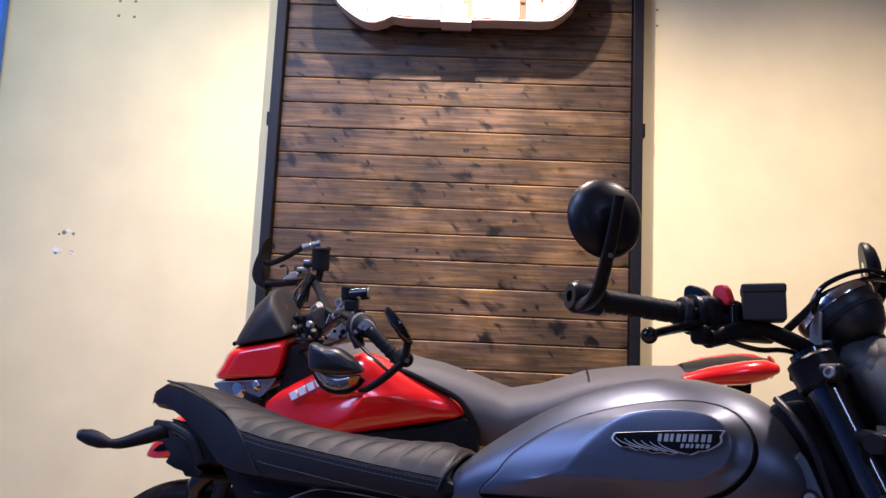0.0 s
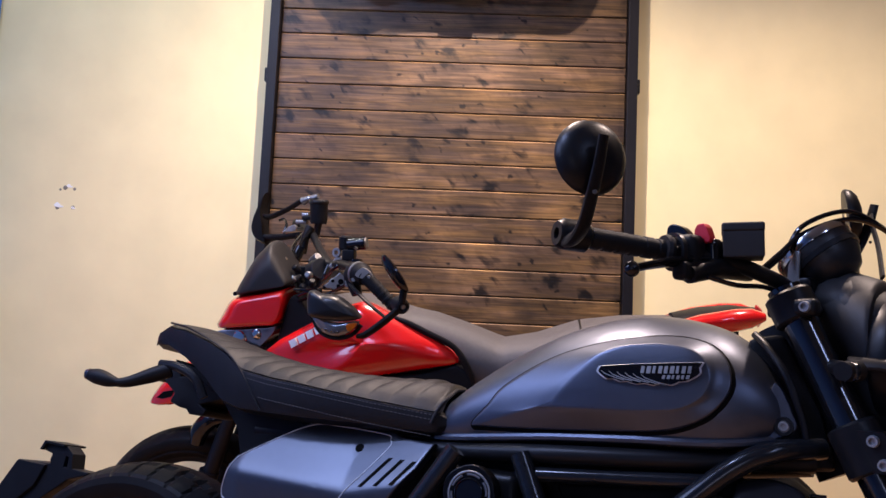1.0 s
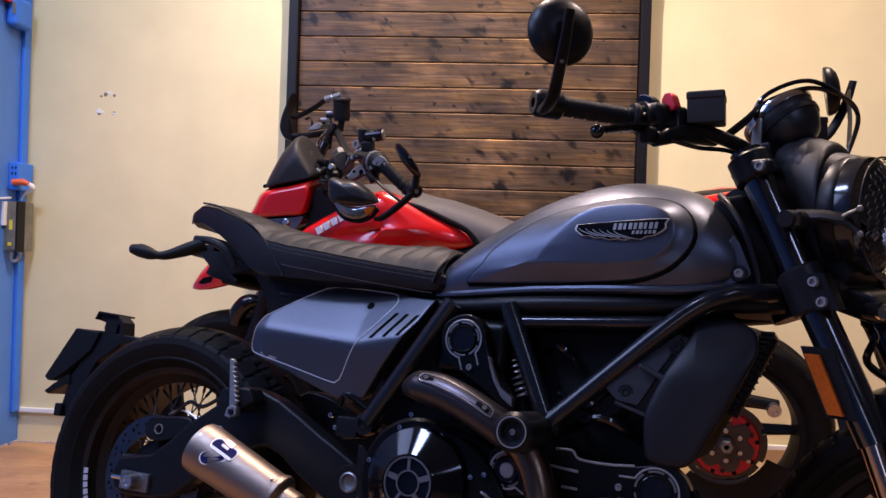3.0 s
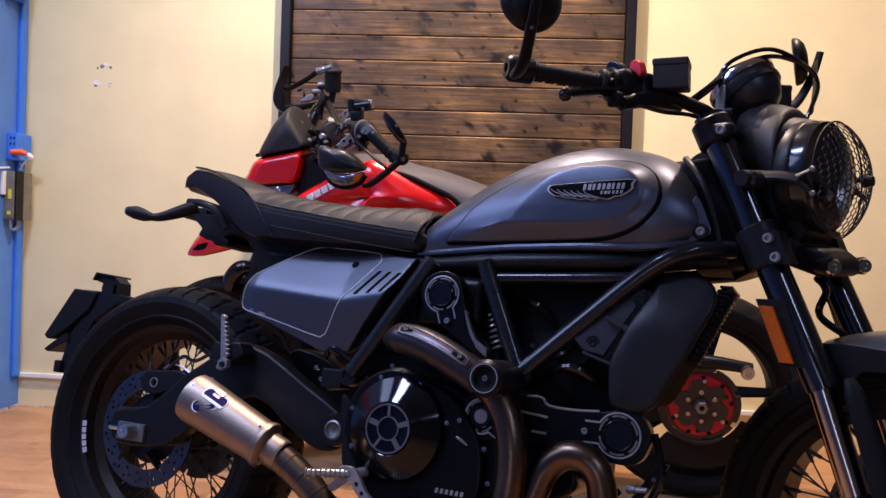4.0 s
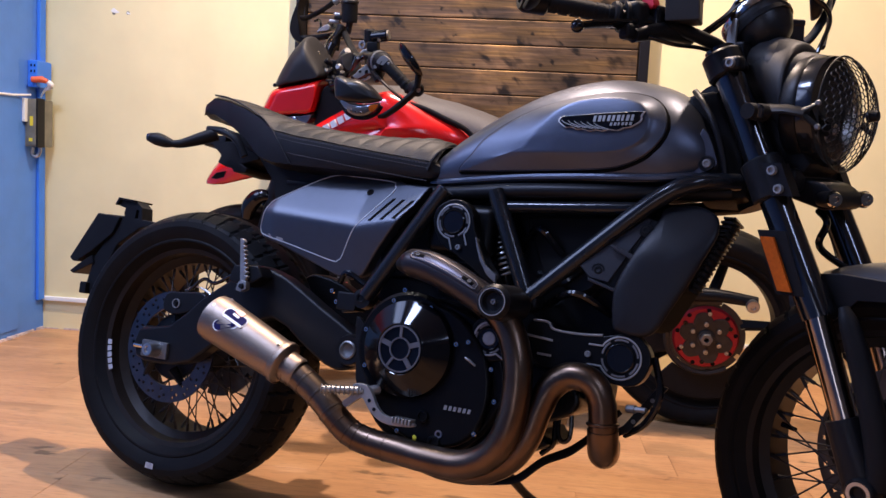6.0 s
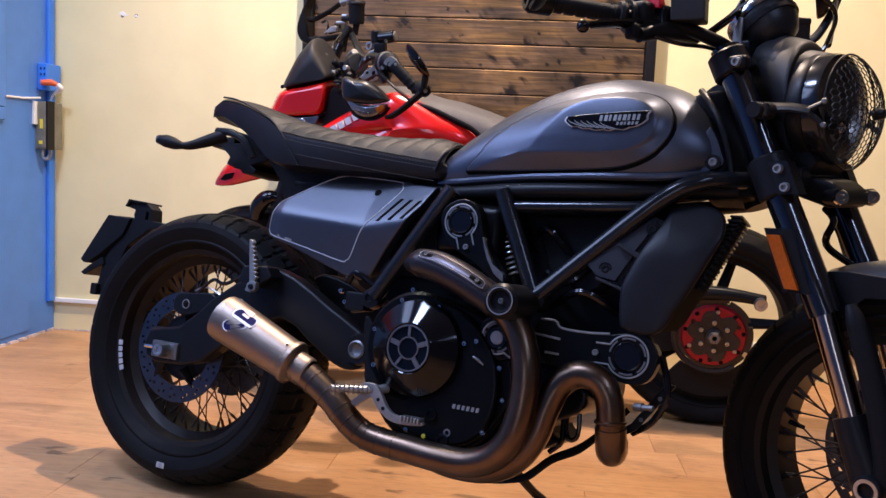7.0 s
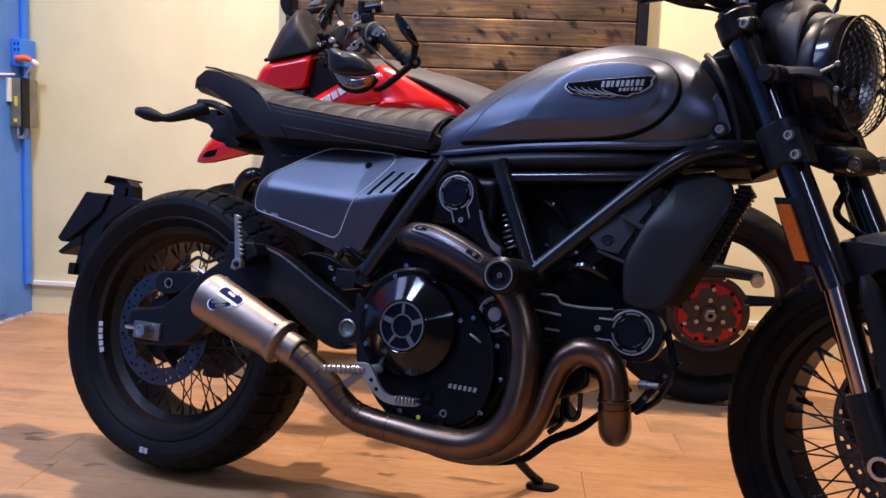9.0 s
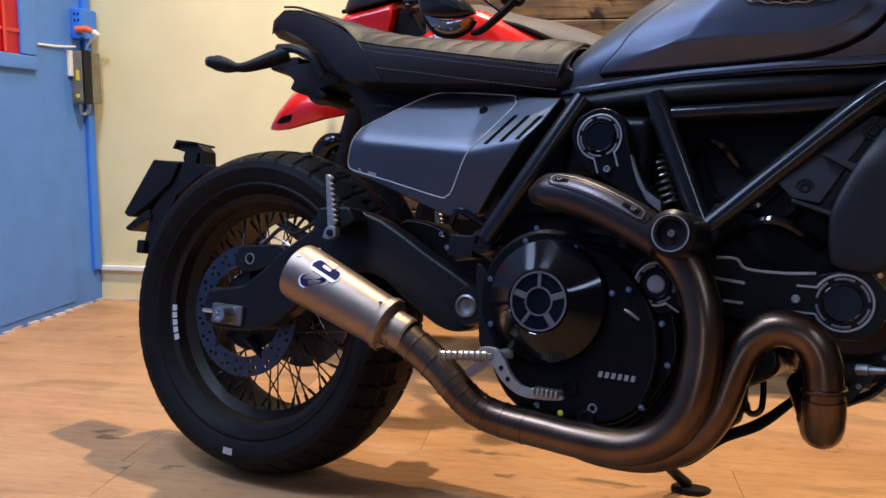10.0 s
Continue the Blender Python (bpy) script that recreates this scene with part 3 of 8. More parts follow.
def tank_side(x, z):
    """Half width of the tank at x, z."""
    t, bo, w = tank_at(x)
    u = min(max((z - bo) / (t - bo), 0), 0.97)
    return w * tank_half(u)


rings = []
US = [0, 0.06, 0.14, 0.24, 0.34, 0.44, 0.54, 0.64, 0.73, 0.81, 0.88, 0.935, 0.97, 0.99]
for x in np.linspace(TX[0], TX[-1], 40):
    t, bo, w = tank_at(x)
    right = [(x, -w * tank_half(u), bo + u * (t - bo)) for u in US]
    rings.append([(x, -w * 0.6, bo - 0.004)] + right + [(x, 0, t)] + [(p[0], -p[1], p[2]) for p in right[::-1]] + [(x, w * 0.6, bo - 0.004)])
part("fuel_tank", loft(rings), TANK, A, "matte grey metallic fuel tank")
# lower seam rim of the tank
for s in (-1, 1):
    lip = [(x, s * (tank_at(x)[2] * 0.87 + 0.004), tank_at(x)[1] + 0.006) for x in np.linspace(0.60, 1.12, 30)]
    part("tank_rim", sweep(lip, 0.007, 8, flat=0.8), TANK, A)
OUTER = smooth2([(0.667, 0.7395), (0.694, 0.769), (0.715, 0.797), (0.763, 0.832), (0.812, 0.857), (0.866, 0.874), (0.920, 0.885), (0.972, 0.8895), (1.011, 0.884), (1.037, 0.869), (1.052, 0.843), (1.053, 0.814), (1.040, 0.790), (1.020, 0.771), (0.990, 0.7565), (0.955, 0.749), (0.885, 0.744), (0.778, 0.739), (0.69, 0.737)], 4)
INNER = smooth2([(0.779, 0.7705), (0.794, 0.771), (0.811, 0.791), (0.829, 0.814), (0.863, 0.848), (0.898, 0.865), (0.938, 0.871), (0.975, 0.871), (1.006, 0.862), (1.023, 0.841), (1.024, 0.816), (1.010, 0.794), (0.983, 0.7805), (0.955, 0.7765), (0.925, 0.7745), (0.90, 0.7735), (0.863, 0.772), (0.83, 0.771), (0.795, 0.7705)], 4)


def on_tank(poly, s, out, off):
    """A side-view outline laid on the tank, grown by out along its own normals and lifted by off."""
    res = []
    n = len(poly)
    for i, (x, z) in enumerate(poly):
        a, b = poly[i - 2], poly[(i + 2) % n]
        d = Vector((b[0] - a[0], b[1] - a[1])).normalized()
        nx, nz = -d.y, d.x
        wide = 1.0 + 1.6 * max(0.0, min(1.0, 0.9 * nx - 1.2 * nz))
        x, z = x + nx * out * (wide if out > 0 else 1.0), z + nz * out * (wide if out > 0 else 1.0)
        res.append((x, s * (tank_side(x, z) + off), z))
    return res


def between(f):
    return [(p[0] * (1 - f) + q[0] * f, p[1] * (1 - f) + q[1] * f) for p, q in zip(OUTER, INNER)]


for s in (-1, 1):
    def face(x, z):
        return 0.1540 - 0.10 * max(0.0, 0.80 - z) - 0.35 * max(0.0, 0.87 - x) ** 1.5 - 2.2 * max(0.0, z - 0.812) ** 2
    rings = [on_tank(OUTER, s, o, q) for o, q in ((0.0, -0.004), (0.0, 0.0014), (-0.0006, 0.0028), (-0.0018, 0.0036))]
    edge = on_tank(OUTER, s, -0.0018, 0.0036)
    field = []
    for f in np.linspace(0.06, 0.98, 14):
        field.append([(q[0], (1 - f) * e[1] + f * s * face(*i), q[1]) for q, e, i in zip(between(f), edge, INNER)])
    for k in np.linspace(0.985, 0.05, 13):
        field.append([(0.92 + (x - 0.92) * k, s * face(0.92 + (x - 0.92) * k, 0.822 + (z - 0.822) * k), 0.822 + (z - 0.822) * k) for x, z in INNER])
    # the crease of the raised field is softly rounded
    for _ in range(4):
        field = [field[0]] + [[(b[0], (a[1] + 2 * b[1] + c[1]) / 4, b[2]) for a, b, c in zip(field[n - 1], field[n], field[n + 1])] for n in range(1, len(field) - 1)] + [field[-1]]
    rings += field
    cover = part("tank_cover", loft(rings), TANK, A, "raised grey side cover of the tank", angle=40)
    part("seam", loft([on_tank(OUTER, s, o, q) for o, q in ((-0.0005, 0.0012), (0.0011, 0.0012), (0.0019, 0.0006), (0.0024, -0.001))], caps=False), HOLE, cover)
    # winged badge, drawn as plain shapes
    wing = [(0.869, 0.826), (0.8715, 0.8326), (0.878, 0.8348), (0.941, 0.8413), (1.0115, 0.847), (1.0175, 0.8448), (1.0145, 0.839), (1.0155, 0.832), (1.009, 0.8255), (0.9965, 0.8184), (0.9863, 0.817), (0.976, 0.8117), (0.961, 0.814), (0.951, 0.810), (0.938, 0.812), (0.926, 0.810), (0.913, 0.8133), (0.903, 0.8124), (0.893, 0.8162), (0.883, 0.8155), (0.8745, 0.8205)]
    def lay(poly, off, k=1.0):
        return [(x, s * (face(x, z) + off), z) for x, z in [(0.948 + (p[0] - 0.948) * k, 0.829 + (p[1] - 0.829) * k) for p in poly]]
    wing = smooth2(wing, 2)
    badge = part("badge", loft([lay(wing, 0.0), lay(wing, 0.004), lay(wing, 0.0045, 0.96)]), LINE, cover, "wing-shaped badge in black and silver")
    part("badge_field", loft([lay(wing, 0.004, 0.965), lay(wing, 0.0054, 0.955), lay(wing, 0.0054, 0.5)]), GLOSS, badge)
    for k in range(6):
        x0, z0 = 0.876 + 0.0115 * k, 0.8275 - 0.0006 * k
        spine = [(x0 + 0.034 * f, z0 - 0.0125 * f ** 0.6) for f in (0, 0.15, 0.35, 0.6, 1.0)]
        part("badge_bar", loft([lay([(x, z + 0.0007) for x, z in spine] + [(x, z - 0.0007) for x, z in spine[::-1]], o) for o in (0.005, 0.0064)]), DECAL, badge)
    for x0, x1, z0, z1, n in ((0.932, 1.0045, 0.8265, 0.8370, 9), (0.962, 1.001, 0.8185, 0.8240, 6)):
        for j in range(n):
            xa = x0 + (x1 - x0) * j / n
            xb, up = xa + (x1 - x0) / n * (0.60, 0.72, 0.52, 0.66)[j % 4], 0.05 * (xa - 0.934)
            part("badge_bar", loft([lay([(xa, z0 + up), (xb, z0 + up), (xb + 0.0012, z1 + up), (xa + 0.0012, z1 + up)], o) for o in (0.005, 0.0064)]), DECAL, badge)
    # black triangle bracket and bolt at the tank's front
    tri = smooth2([(1.110, 0.832), (1.100, 0.785), (1.093, 0.752), (1.112, 0.7545), (1.134, 0.765), (1.136, 0.781)], 3)
    part("tank_bracket", plate(tri, s * 0.097, s * 0.112, 0.004), TANK, A)
    part("bolt_washer", lathe([(0.0085, 0.0), (0.0085, 0.0035), (0.0125, 0.0035), (0.0135, 0.0)], 24, along_y(1.121, s * 0.112, 0.771, s), close=True), SATIN, A)
    part("bolt", bolt_mesh(0.0075, 0.005), DECAL, A, "", along_y(1.121, s * 0.112, 0.771, s))
for s in (-1, 1):
    part("tank_front_trim", sweep(curve([(1.080, s * 0.060, 0.908), (1.100, s * 0.090, 0.882), (1.125, s * 0.106, 0.84), (1.143, s * 0.103, 0.79), (1.150, s * 0.098, 0.755)], 4), 0.0055, 10, flat=0.8), SATIN, A)
part("steering_shroud", plate([(1.07, 0.90), (1.12, 0.91), (1.17, 0.80), (1.19, 0.72), (1.10, 0.72)], -0.07, 0.07, 0.01), PLASTIC, A)

# seat: side body, ribbed top, stitching
SX = [-0.004, 0.009, 0.042, 0.094, 0.154, 0.20, 0.240, 0.30, 0.355, 0.42, 0.492, 0.575, 0.605, 0.62]
ST = [0.847, 0.866, 0.885, 0.8785, 0.8605, 0.8475, 0.8375, 0.8260, 0.8185, 0.8135, 0.8110, 0.8135, 0.806, 0.784]
SW = [0.070, 0.085, 0.098, 0.112, 0.122, 0.127, 0.130, 0.132, 0.132, 0.127, 0.120, 0.105, 0.100, 0.092]
SWELD = [0.840, 0.857, 0.870, 0.862, 0.843, 0.823, 0.796, 0.785, 0.7785, 0.770, 0.7615, 0.7535, 0.751, 0.745]
SB = [0.836, 0.834, 0.832, 0.811, 0.776, 0.738, 0.726, 0.722, 0.720, 0.719, 0.719, 0.716, 0.716, 0.722]


def seat_at(x):
    return [float(np.interp(x, SX, v)) for v in (ST, SW, SWELD, SB)]


side_r, top_r = [], []
for x in np.linspace(SX[0], SX[-1], 110):
    t, w, we, bo = seat_at(x)
    side_r.append([(x, s * q * w, z) for s, q, z in ((-1, 0.72, bo), (-1, 0.93, bo + 0.006), (-1, 1.0, (bo + we) / 2), (-1, 1.0, we), (-1, 0.9, we + 0.006), (1, 0.9, we + 0.006), (1, 1.0, we), (1, 1.0, (bo + we) / 2), (1, 0.93, bo + 0.006), (1, 0.72, bo))])
part("seat", loft(side_r), VINYL, A, "black vinyl seat with a cross-ribbed top")
for x in np.linspace(0.008, 0.612, 330):
    t, w, we, bo = seat_at(x)
    ring = []
    for q in np.linspace(-1, 1, 25):
        xs = x - 0.034 * (1 - abs(q) ** 1.5)
        rib = abs(math.sin(math.pi * (xs - 0.03) / 0.0375)) ** 0.36 if 0.05 < xs and x < 0.605 else 1.0
        ring.append((x, q * w * 0.99, we + (t - we) * (1 - abs(q) ** 2.6) ** 0.8 + 0.003 - 0.0075 * (1 - rib) * (1 - abs(q) ** 6)))
    top_r.append(ring)
tb = loft(top_r, caps=False, closed=False)
part("seat_cushion", tb, VINYL, A, "ribbed and stitched vinyl top", angle=60)
for s in (-1, 1):
    for dz, k, x0 in ((-0.003, 1.004, 0.255), (-0.0105, 1.004, 0.255), (-0.036, 1.001, 0.285)):
        sb = bmesh.new()
        for x in np.arange(x0, 0.60, 0.007):
            w, we = seat_at(x)[1:3]
            w2, we2 = seat_at(x + 0.0045)[1:3]
            sweep([(x, s * w * k, we + dz), (x + 0.0045, s * w2 * k, we2 + dz)], 0.0006, 4, sb)
        part("stitching", sb, THREAD, A, kind="stuff")
    part("seat_seam", sweep(curve([(0.045, s * 0.099, 0.879), (0.094, s * 0.1125, 0.870), (0.154, s * 0.1225, 0.849), (0.203, s * 0.127, 0.826), (0.238, s * 0.1305, 0.797), (0.265, s * 0.131, 0.764), (0.291, s * 0.129, 0.729)], 4), 0.0020, 6), VINYL, A)
    part("seat_piping", sweep(curve([(0.598, s * 0.103, 0.735), (0.606, s * 0.102, 0.756), (0.618, s * 0.095, 0.776), (0.622, s * 0.06, 0.795), (0.622, 0, 0.799)], 4), 0.0032, 8), VINYL, A)
tail = [(0.03, 0.818), (0.13, 0.795), (0.20, 0.745), (0.30, 0.735), (0.60, 0.718), (0.63, 0.70), (0.50, 0.690), (0.30, 0.665), (0.25, 0.63), (0.22, 0.64), (0.20, 0.70), (0.15, 0.755), (0.05, 0.80)]
part("tail_frame", plate(tail, -0.058, 0.058, 0.006), PLASTIC, A, "black rear subframe panel")
for s in (-1, 1):
    ind = part("turn_signal", sweep(curve([(-0.071, s * 0.158, 0.766), (-0.048, s * 0.153, 0.763), (-0.025, s * 0.148, 0.758), (0.0, s * 0.14, 0.758), (0.03, s * 0.12, 0.773), (0.065, s * 0.10, 0.792)], 4), [0.010, 0.0150, 0.0135, 0.0080, 0.0105, 0.014, 0.015], 12), PLASTIC, A, "black stalk turn signal")
    part("lens", lathe([(0, 0.004), (0.009, 0.003), (0.011, -0.004)], 14, pointing((-0.072, s * 0.1585, 0.766), (-1, 0.3 * s, 0))), SMOKE, ind)
    part("grab_rail", sweep(curve([(0.045, s * 0.105, 0.80), (0.09, s * 0.110, 0.796), (0.13, s * 0.108, 0.778), (0.15, s * 0.10, 0.745)], 5), 0.0085, 10), SATIN, A)
part("tail_bracket", plate([(0.003, 0.784), (0.041, 0.753), (0.0335, 0.737), (0.058, 0.728), (0.0755, 0.7257), (0.082, 0.717), (0.116, 0.716), (0.1215, 0.727), (0.104, 0.736), (0.150, 0.748), (0.150, 0.79)], -0.05, 0.05, 0.004), PLASTIC, A)
part("tail_light", box(-0.02, -0.05, 0.775, 0.05, 0.05, 0.80, 0.006), PLASTIC, A)

# side cover with light pinstripe, slots and hole
PANEL = [(0.231, 0.588), (0.233, 0.604), (0.250, 0.646), (0.271, 0.664), (0.361, 0.7195), (0.427, 0.724), (0.519, 0.7195), (0.545, 0.709), (0.606, 0.704), (0.588, 0.664), (0.560, 0.624), (0.524, 0.572), (0.492, 0.518), (0.463, 0.507), (0.429, 0.512), (0.287, 0.562), (0.240, 0.575)]


def panel_y(x, z):
    """The cover's face: an upper plane tilted up, a soft crease, a lower plane tilted in."""
    d = z - 0.621 + 0.07 * (min(x, 0.47) - 0.36) - 0.20 * max(0.0, x - 0.47)
    soft = 0.0045
    up, down = soft * math.log1p(math.exp(d / soft)), soft * math.log1p(math.exp(-d / soft))
    return 0.136 - 0.60 * up - 0.20 * down - 0.25 * max(0.0, 0.27 - x)


for s in (-1, 1):
    outer = []
    n = len(PANEL)
    for i in range(n):
        for k in range(5):
            f = k / 5
            outer.append((PANEL[i][0] * (1 - f) + PANEL[(i + 1) % n][0] * f, PANEL[i][1] * (1 - f) + PANEL[(i + 1) % n][1] * f))
    cx, cz = 0.42, 0.620
    rings = []
    for k, o in [(0.985, -0.03), (1.0, -0.008), (0.998, -0.003), (0.99, -0.0008), (0.975, 0.0)] + [(0.975 - 0.0225 * q, 0.0) for q in range(1, 43)]:
        rings.append([(cx + (x - cx) * k, s * (panel_y(cx + (x - cx) * k, cz + (z - cz) * k) + o), cz + (z - cz) * k) for x, z in outer])
    side = part("side_cover", loft(rings), GREY, A, "matte grey side cover with a light pinstripe", angle=60)
    if s < 0:
        line = [(0.2355, 0.589), (0.237, 0.602), (0.253, 0.644), (0.273, 0.6605), (0.363, 0.7145), (0.427, 0.7185), (0.512, 0.712), (0.524, 0.704), (0.526, 0.691), (0.497, 0.647), (0.468, 0.606), (0.444, 0.552), (0.434, 0.5425), (0.420, 0.5400), (0.333, 0.560), (0.287, 0.570), (0.243, 0.580)]
        dense = [Vector(p) for p in curve([(*p, 0) for p in line + line[:1]], 5)]
        part("pinstripe", sweep([(v.x, s * (panel_y(v.x, v.y) + 0.0003), v.y) for v in dense], 0.0011, 5), PINLINE, side)
        part("hole", lathe([(0, 0.0012), (0.0075, 0.0012), (0.0085, -0.002)], 18, pointing((0.472, s * panel_y(0.472, 0.686), 0.686), (0, -0.85, 0.53))), HOLE, side)
        for k in range(3):
            x0, z0, z1 = 0.496 + 0.0265 * k, 0.6255 + 0.004 * k, 0.675 - 0.001 * k
            x1 = x0 + 0.037 - 0.004 * k
            sl = [(x0, z0), (x0 + 0.0075, z0), (x1 + 0.0075, z1), (x1, z1)]
            part("slot", loft([[(x, s * (panel_y(x, z) + o), z) for x, z in sl] for o in (-0.004, 0.001)]), HOLE, side)
        part("decal_bar", loft([[(x, s * (panel_y(x, z) + o), z) for x, z in ((0.260, 0.582), (0.299, 0.574), (0.298, 0.567), (0.263, 0.575))] for o in (0.0002, 0.0011)]), DECAL, side)

# frame
for s in (-1, 1):
    y = s * 0.13
    part("frame_tube", sweep([(0.655, y, 0.697), (0.515, y, 0.478)], 0.0165), TUBE, A, "gloss black steel frame tube")
    part("frame_tube", sweep([(0.757, y, 0.70), (0.846, y * 1.02, 0.505)], 0.0155), TUBE, A)
    part("frame_tube", sweep([(0.77, y * 0.95, 0.672), (1.03, y * 0.95, 0.687)], 0.011), TUBE, A)
    part("frame_tube", sweep(curve([(0.84, y * 1.03, 0.508), (0.95, y * 1.03, 0.612), (1.05, y * 1.03, 0.702), (1.11, y * 0.95, 0.735), (1.17, y * 0.6, 0.748)], 5), 0.0155), TUBE, A)
    part("frame_tube", sweep(curve([(0.24, y * 0.35, 0.70), (0.43, y * 0.35, 0.700), (0.62, y * 0.6, 0.697), (0.80, y * 0.95, 0.704), (1.0, y * 0.9, 0.714), (1.16, y * 0.6, 0.73)], 4), 0.014), SATIN, A)
    part("frame_node", lathe([(0, 0.012), (0.018, 0.012), (0.022, 0.006), (0.022, -0.02)], 18, along_y(0.846, y * 1.02, 0.507, s)), SATIN, A)
    part("bolt", bolt_mesh(0.009, 0.006), CHROME, A, "", along_y(0.842, s * 0.147, 0.512, s))
part("battery_box", plate([(0.80, 0.665), (1.03, 0.68), (0.97, 0.60), (0.86, 0.53)], -0.075, 0.075, 0.008), PLASTIC, A)
part("airbox", plate([(0.48, 0.70), (0.76, 0.70), (0.80, 0.60), (0.70, 0.53), (0.50, 0.52)], -0.07, 0.07, 0.015), PLASTIC, A)
part("head_tube", sweep([(1.20, 0, 0.72), (1.11, 0, 0.93)], 0.035, 20), SATIN, A)
part("top_beam", sweep([(0.62, 0, 0.705), (1.15, 0, 0.76)], 0.028, 14), SATIN, A)

# cooler shroud
SHR = smooth2([(1.000, 0.548), (0.9995, 0.5115), (1.003, 0.4865), (1.011, 0.4745), (1.044, 0.4690), (1.066, 0.4745), (1.081, 0.490), (1.094, 0.516), (1.119, 0.563), (1.145, 0.621), (1.1555, 0.651), (1.1505, 0.680), (1.1275, 0.695), (1.099, 0.700), (1.0745, 0.695), (1.060, 0.685), (1.056, 0.666), (1.0356, 0.6275), (1.0187, 0.594)][::-1], 3)
def inset(poly, d):
    """The outline drawn in by d."""
    n = len(poly)
    res = []
    for i, (x, z) in enumerate(poly):
        t = Vector((poly[(i + 1) % n][0] - poly[i - 1][0], poly[(i + 1) % n][1] - poly[i - 1][1])).normalized()
        res.append((x + t.y * d, z - t.x * d))
    return res
rings = []
for d, k, y in ((0.008, 1, 0.118), (0.0005, 1, 0.146), (0.0, 1, 0.1490), (0.0012, 1, 0.1525), (0.0035, 1, 0.1548), (0.0080, 1, 0.1565), (0.0080, 0.84, 0.1580), (0.0080, 0.66, 0.1588), (0.0080, 0.46, 0.1592), (0.0080, 0.26, 0.1594), (0.0080, 0.08, 0.1595)):
    flat = [(1.068 + (x - 1.068) * k, 0.585 + (z - 0.585) * k) for x, z in inset(SHR, d)]
    rings.append([(x, -(y - 1.5 * max(0.0, z - 0.600) ** 1.6), z) for x, z in flat])
sh = part("cooler_shroud", loft(rings), COOLM, A, "black plastic cooler shroud", angle=50)
part("shroud_wing", plate([(0.9315, 0.5795), (0.9535, 0.5555), (1.001, 0.540), (1.04, 0.56), (1.072, 0.66), (1.0375, 0.671), (0.978, 0.621)], -0.112, -0.130, 0.002), SHROUDM, sh)
pad = plate([(0.9327, 0.5795), (0.9528, 0.5600), (0.9860, 0.5545), (1.0100, 0.5975), (1.0145, 0.6105), (1.0290, 0.6335), (1.046, 0.668), (1.0374, 0.6700), (0.978, 0.6200)], -0.128, -0.144, 0.002)
tilt = Matrix.Translation((0, -0.144, 0.555)) @ Matrix.Rotation(radians(-5), 4, "X") @ Matrix.Translation((0, 0.144, -0.555))
bmesh.ops.transform(pad, matrix=tilt, verts=pad.verts)
part("shroud_pad", pad, PADM, sh)
part("shroud_web", plate([(0.9841, 0.6150), (0.9890, 0.6190), (1.040, 0.5985), (1.0335, 0.5895)], -0.128, -0.154, 0.0015), PADM, sh)
part("shroud_rib", plate([(0.9535, 0.5590), (0.9515, 0.5545), (1.0015, 0.5385), (1.0045, 0.5435)], -0.120, -0.150, 0.0015), PADM, sh)
for x, z in ((0.9665, 0.574), (1.040, 0.6485)):
    part("bolt_well", lathe([(0.0085, 0.0), (0.0085, 0.003), (0.0115, 0.003), (0.0125, 0.0)], 20, along_y(x, -0.1395, z), close=True), SATIN, sh)
    part("bolt", bolt_mesh(0.0075, 0.004), SATIN, sh, "", along_y(x, -0.140, z))
cool = part("oil_cooler", plate([(1.06 + (x - 1.06) * 0.90, 0.60 + (z - 0.60) * 0.92) for x, z in SHR], -0.115, 0.03, 0.004), HOLE, A, "dark finned oil cooler")
for k in range(16):
    f = k / 15
    part("fin", box(1.100 + 0.055 * f, -0.094, 0.575 + 0.108 * f, 1.120 + 0.055 * f, 0.03, 0.5785 + 0.108 * f, 0), SATIN, cool)
prof = [(0.0135, 0.0)]
for k in range(12):
    prof += [(0.0135, 0.011 * k + 0.003), (0.0172, 0.011 * k + 0.0055), (0.0135, 0.011 * k + 0.008)]
part("ribbed_hose", lathe(prof + [(0.0135, 0.135)], 16, pointing((1.168, -0.075, 0.68), (-0.4, 0, -0.9))), PLASTIC, A, "ribbed black hose")
# parts inside the frame
part("air_filter_case", plate([(0.62, 0.705), (1.06, 0.715), (1.09, 0.66), (1.08, 0.56), (1.0, 0.45), (0.86, 0.44), (0.74, 0.48), (0.63, 0.56)], -0.04, 0.06, 0.02), PLASTIC, A)

part("battery_box", plate([(0.49, 0.47), (0.50, 0.61), (0.66, 0.62), (0.66, 0.46)], -0.05, 0.06, 0.01), PLASTIC, A)

# engine
CASE = smooth2([(0.535, 0.43), (0.585, 0.48), (0.68, 0.49), (0.79, 0.445), (0.83, 0.35), (0.80, 0.27), (0.74, 0.222), (0.62, 0.222), (0.55, 0.29)], 4)
eng = part("engine", plate(CASE, -0.150, 0.15, 0.02, 3), ENGINE, A, "black painted twin-cylinder engine")
part("engine_cover", plate(smooth2([(0.545, 0.38), (0.575, 0.46), (0.65, 0.485), (0.74, 0.46), (0.80, 0.38), (0.80, 0.29), (0.75, 0.235), (0.66, 0.232), (0.58, 0.28)], 4), -0.168, -0.14, 0.008, 3), ENGINE, eng)
CX, CZ = 0.641, 0.394
part("cover_flange", lathe([(0.104, -0.012), (0.104, 0.002), (0.098, 0.008), (0.088, 0.008)], 40, along_y(CX - 0.006, -0.160, CZ)), ENGINE, eng)
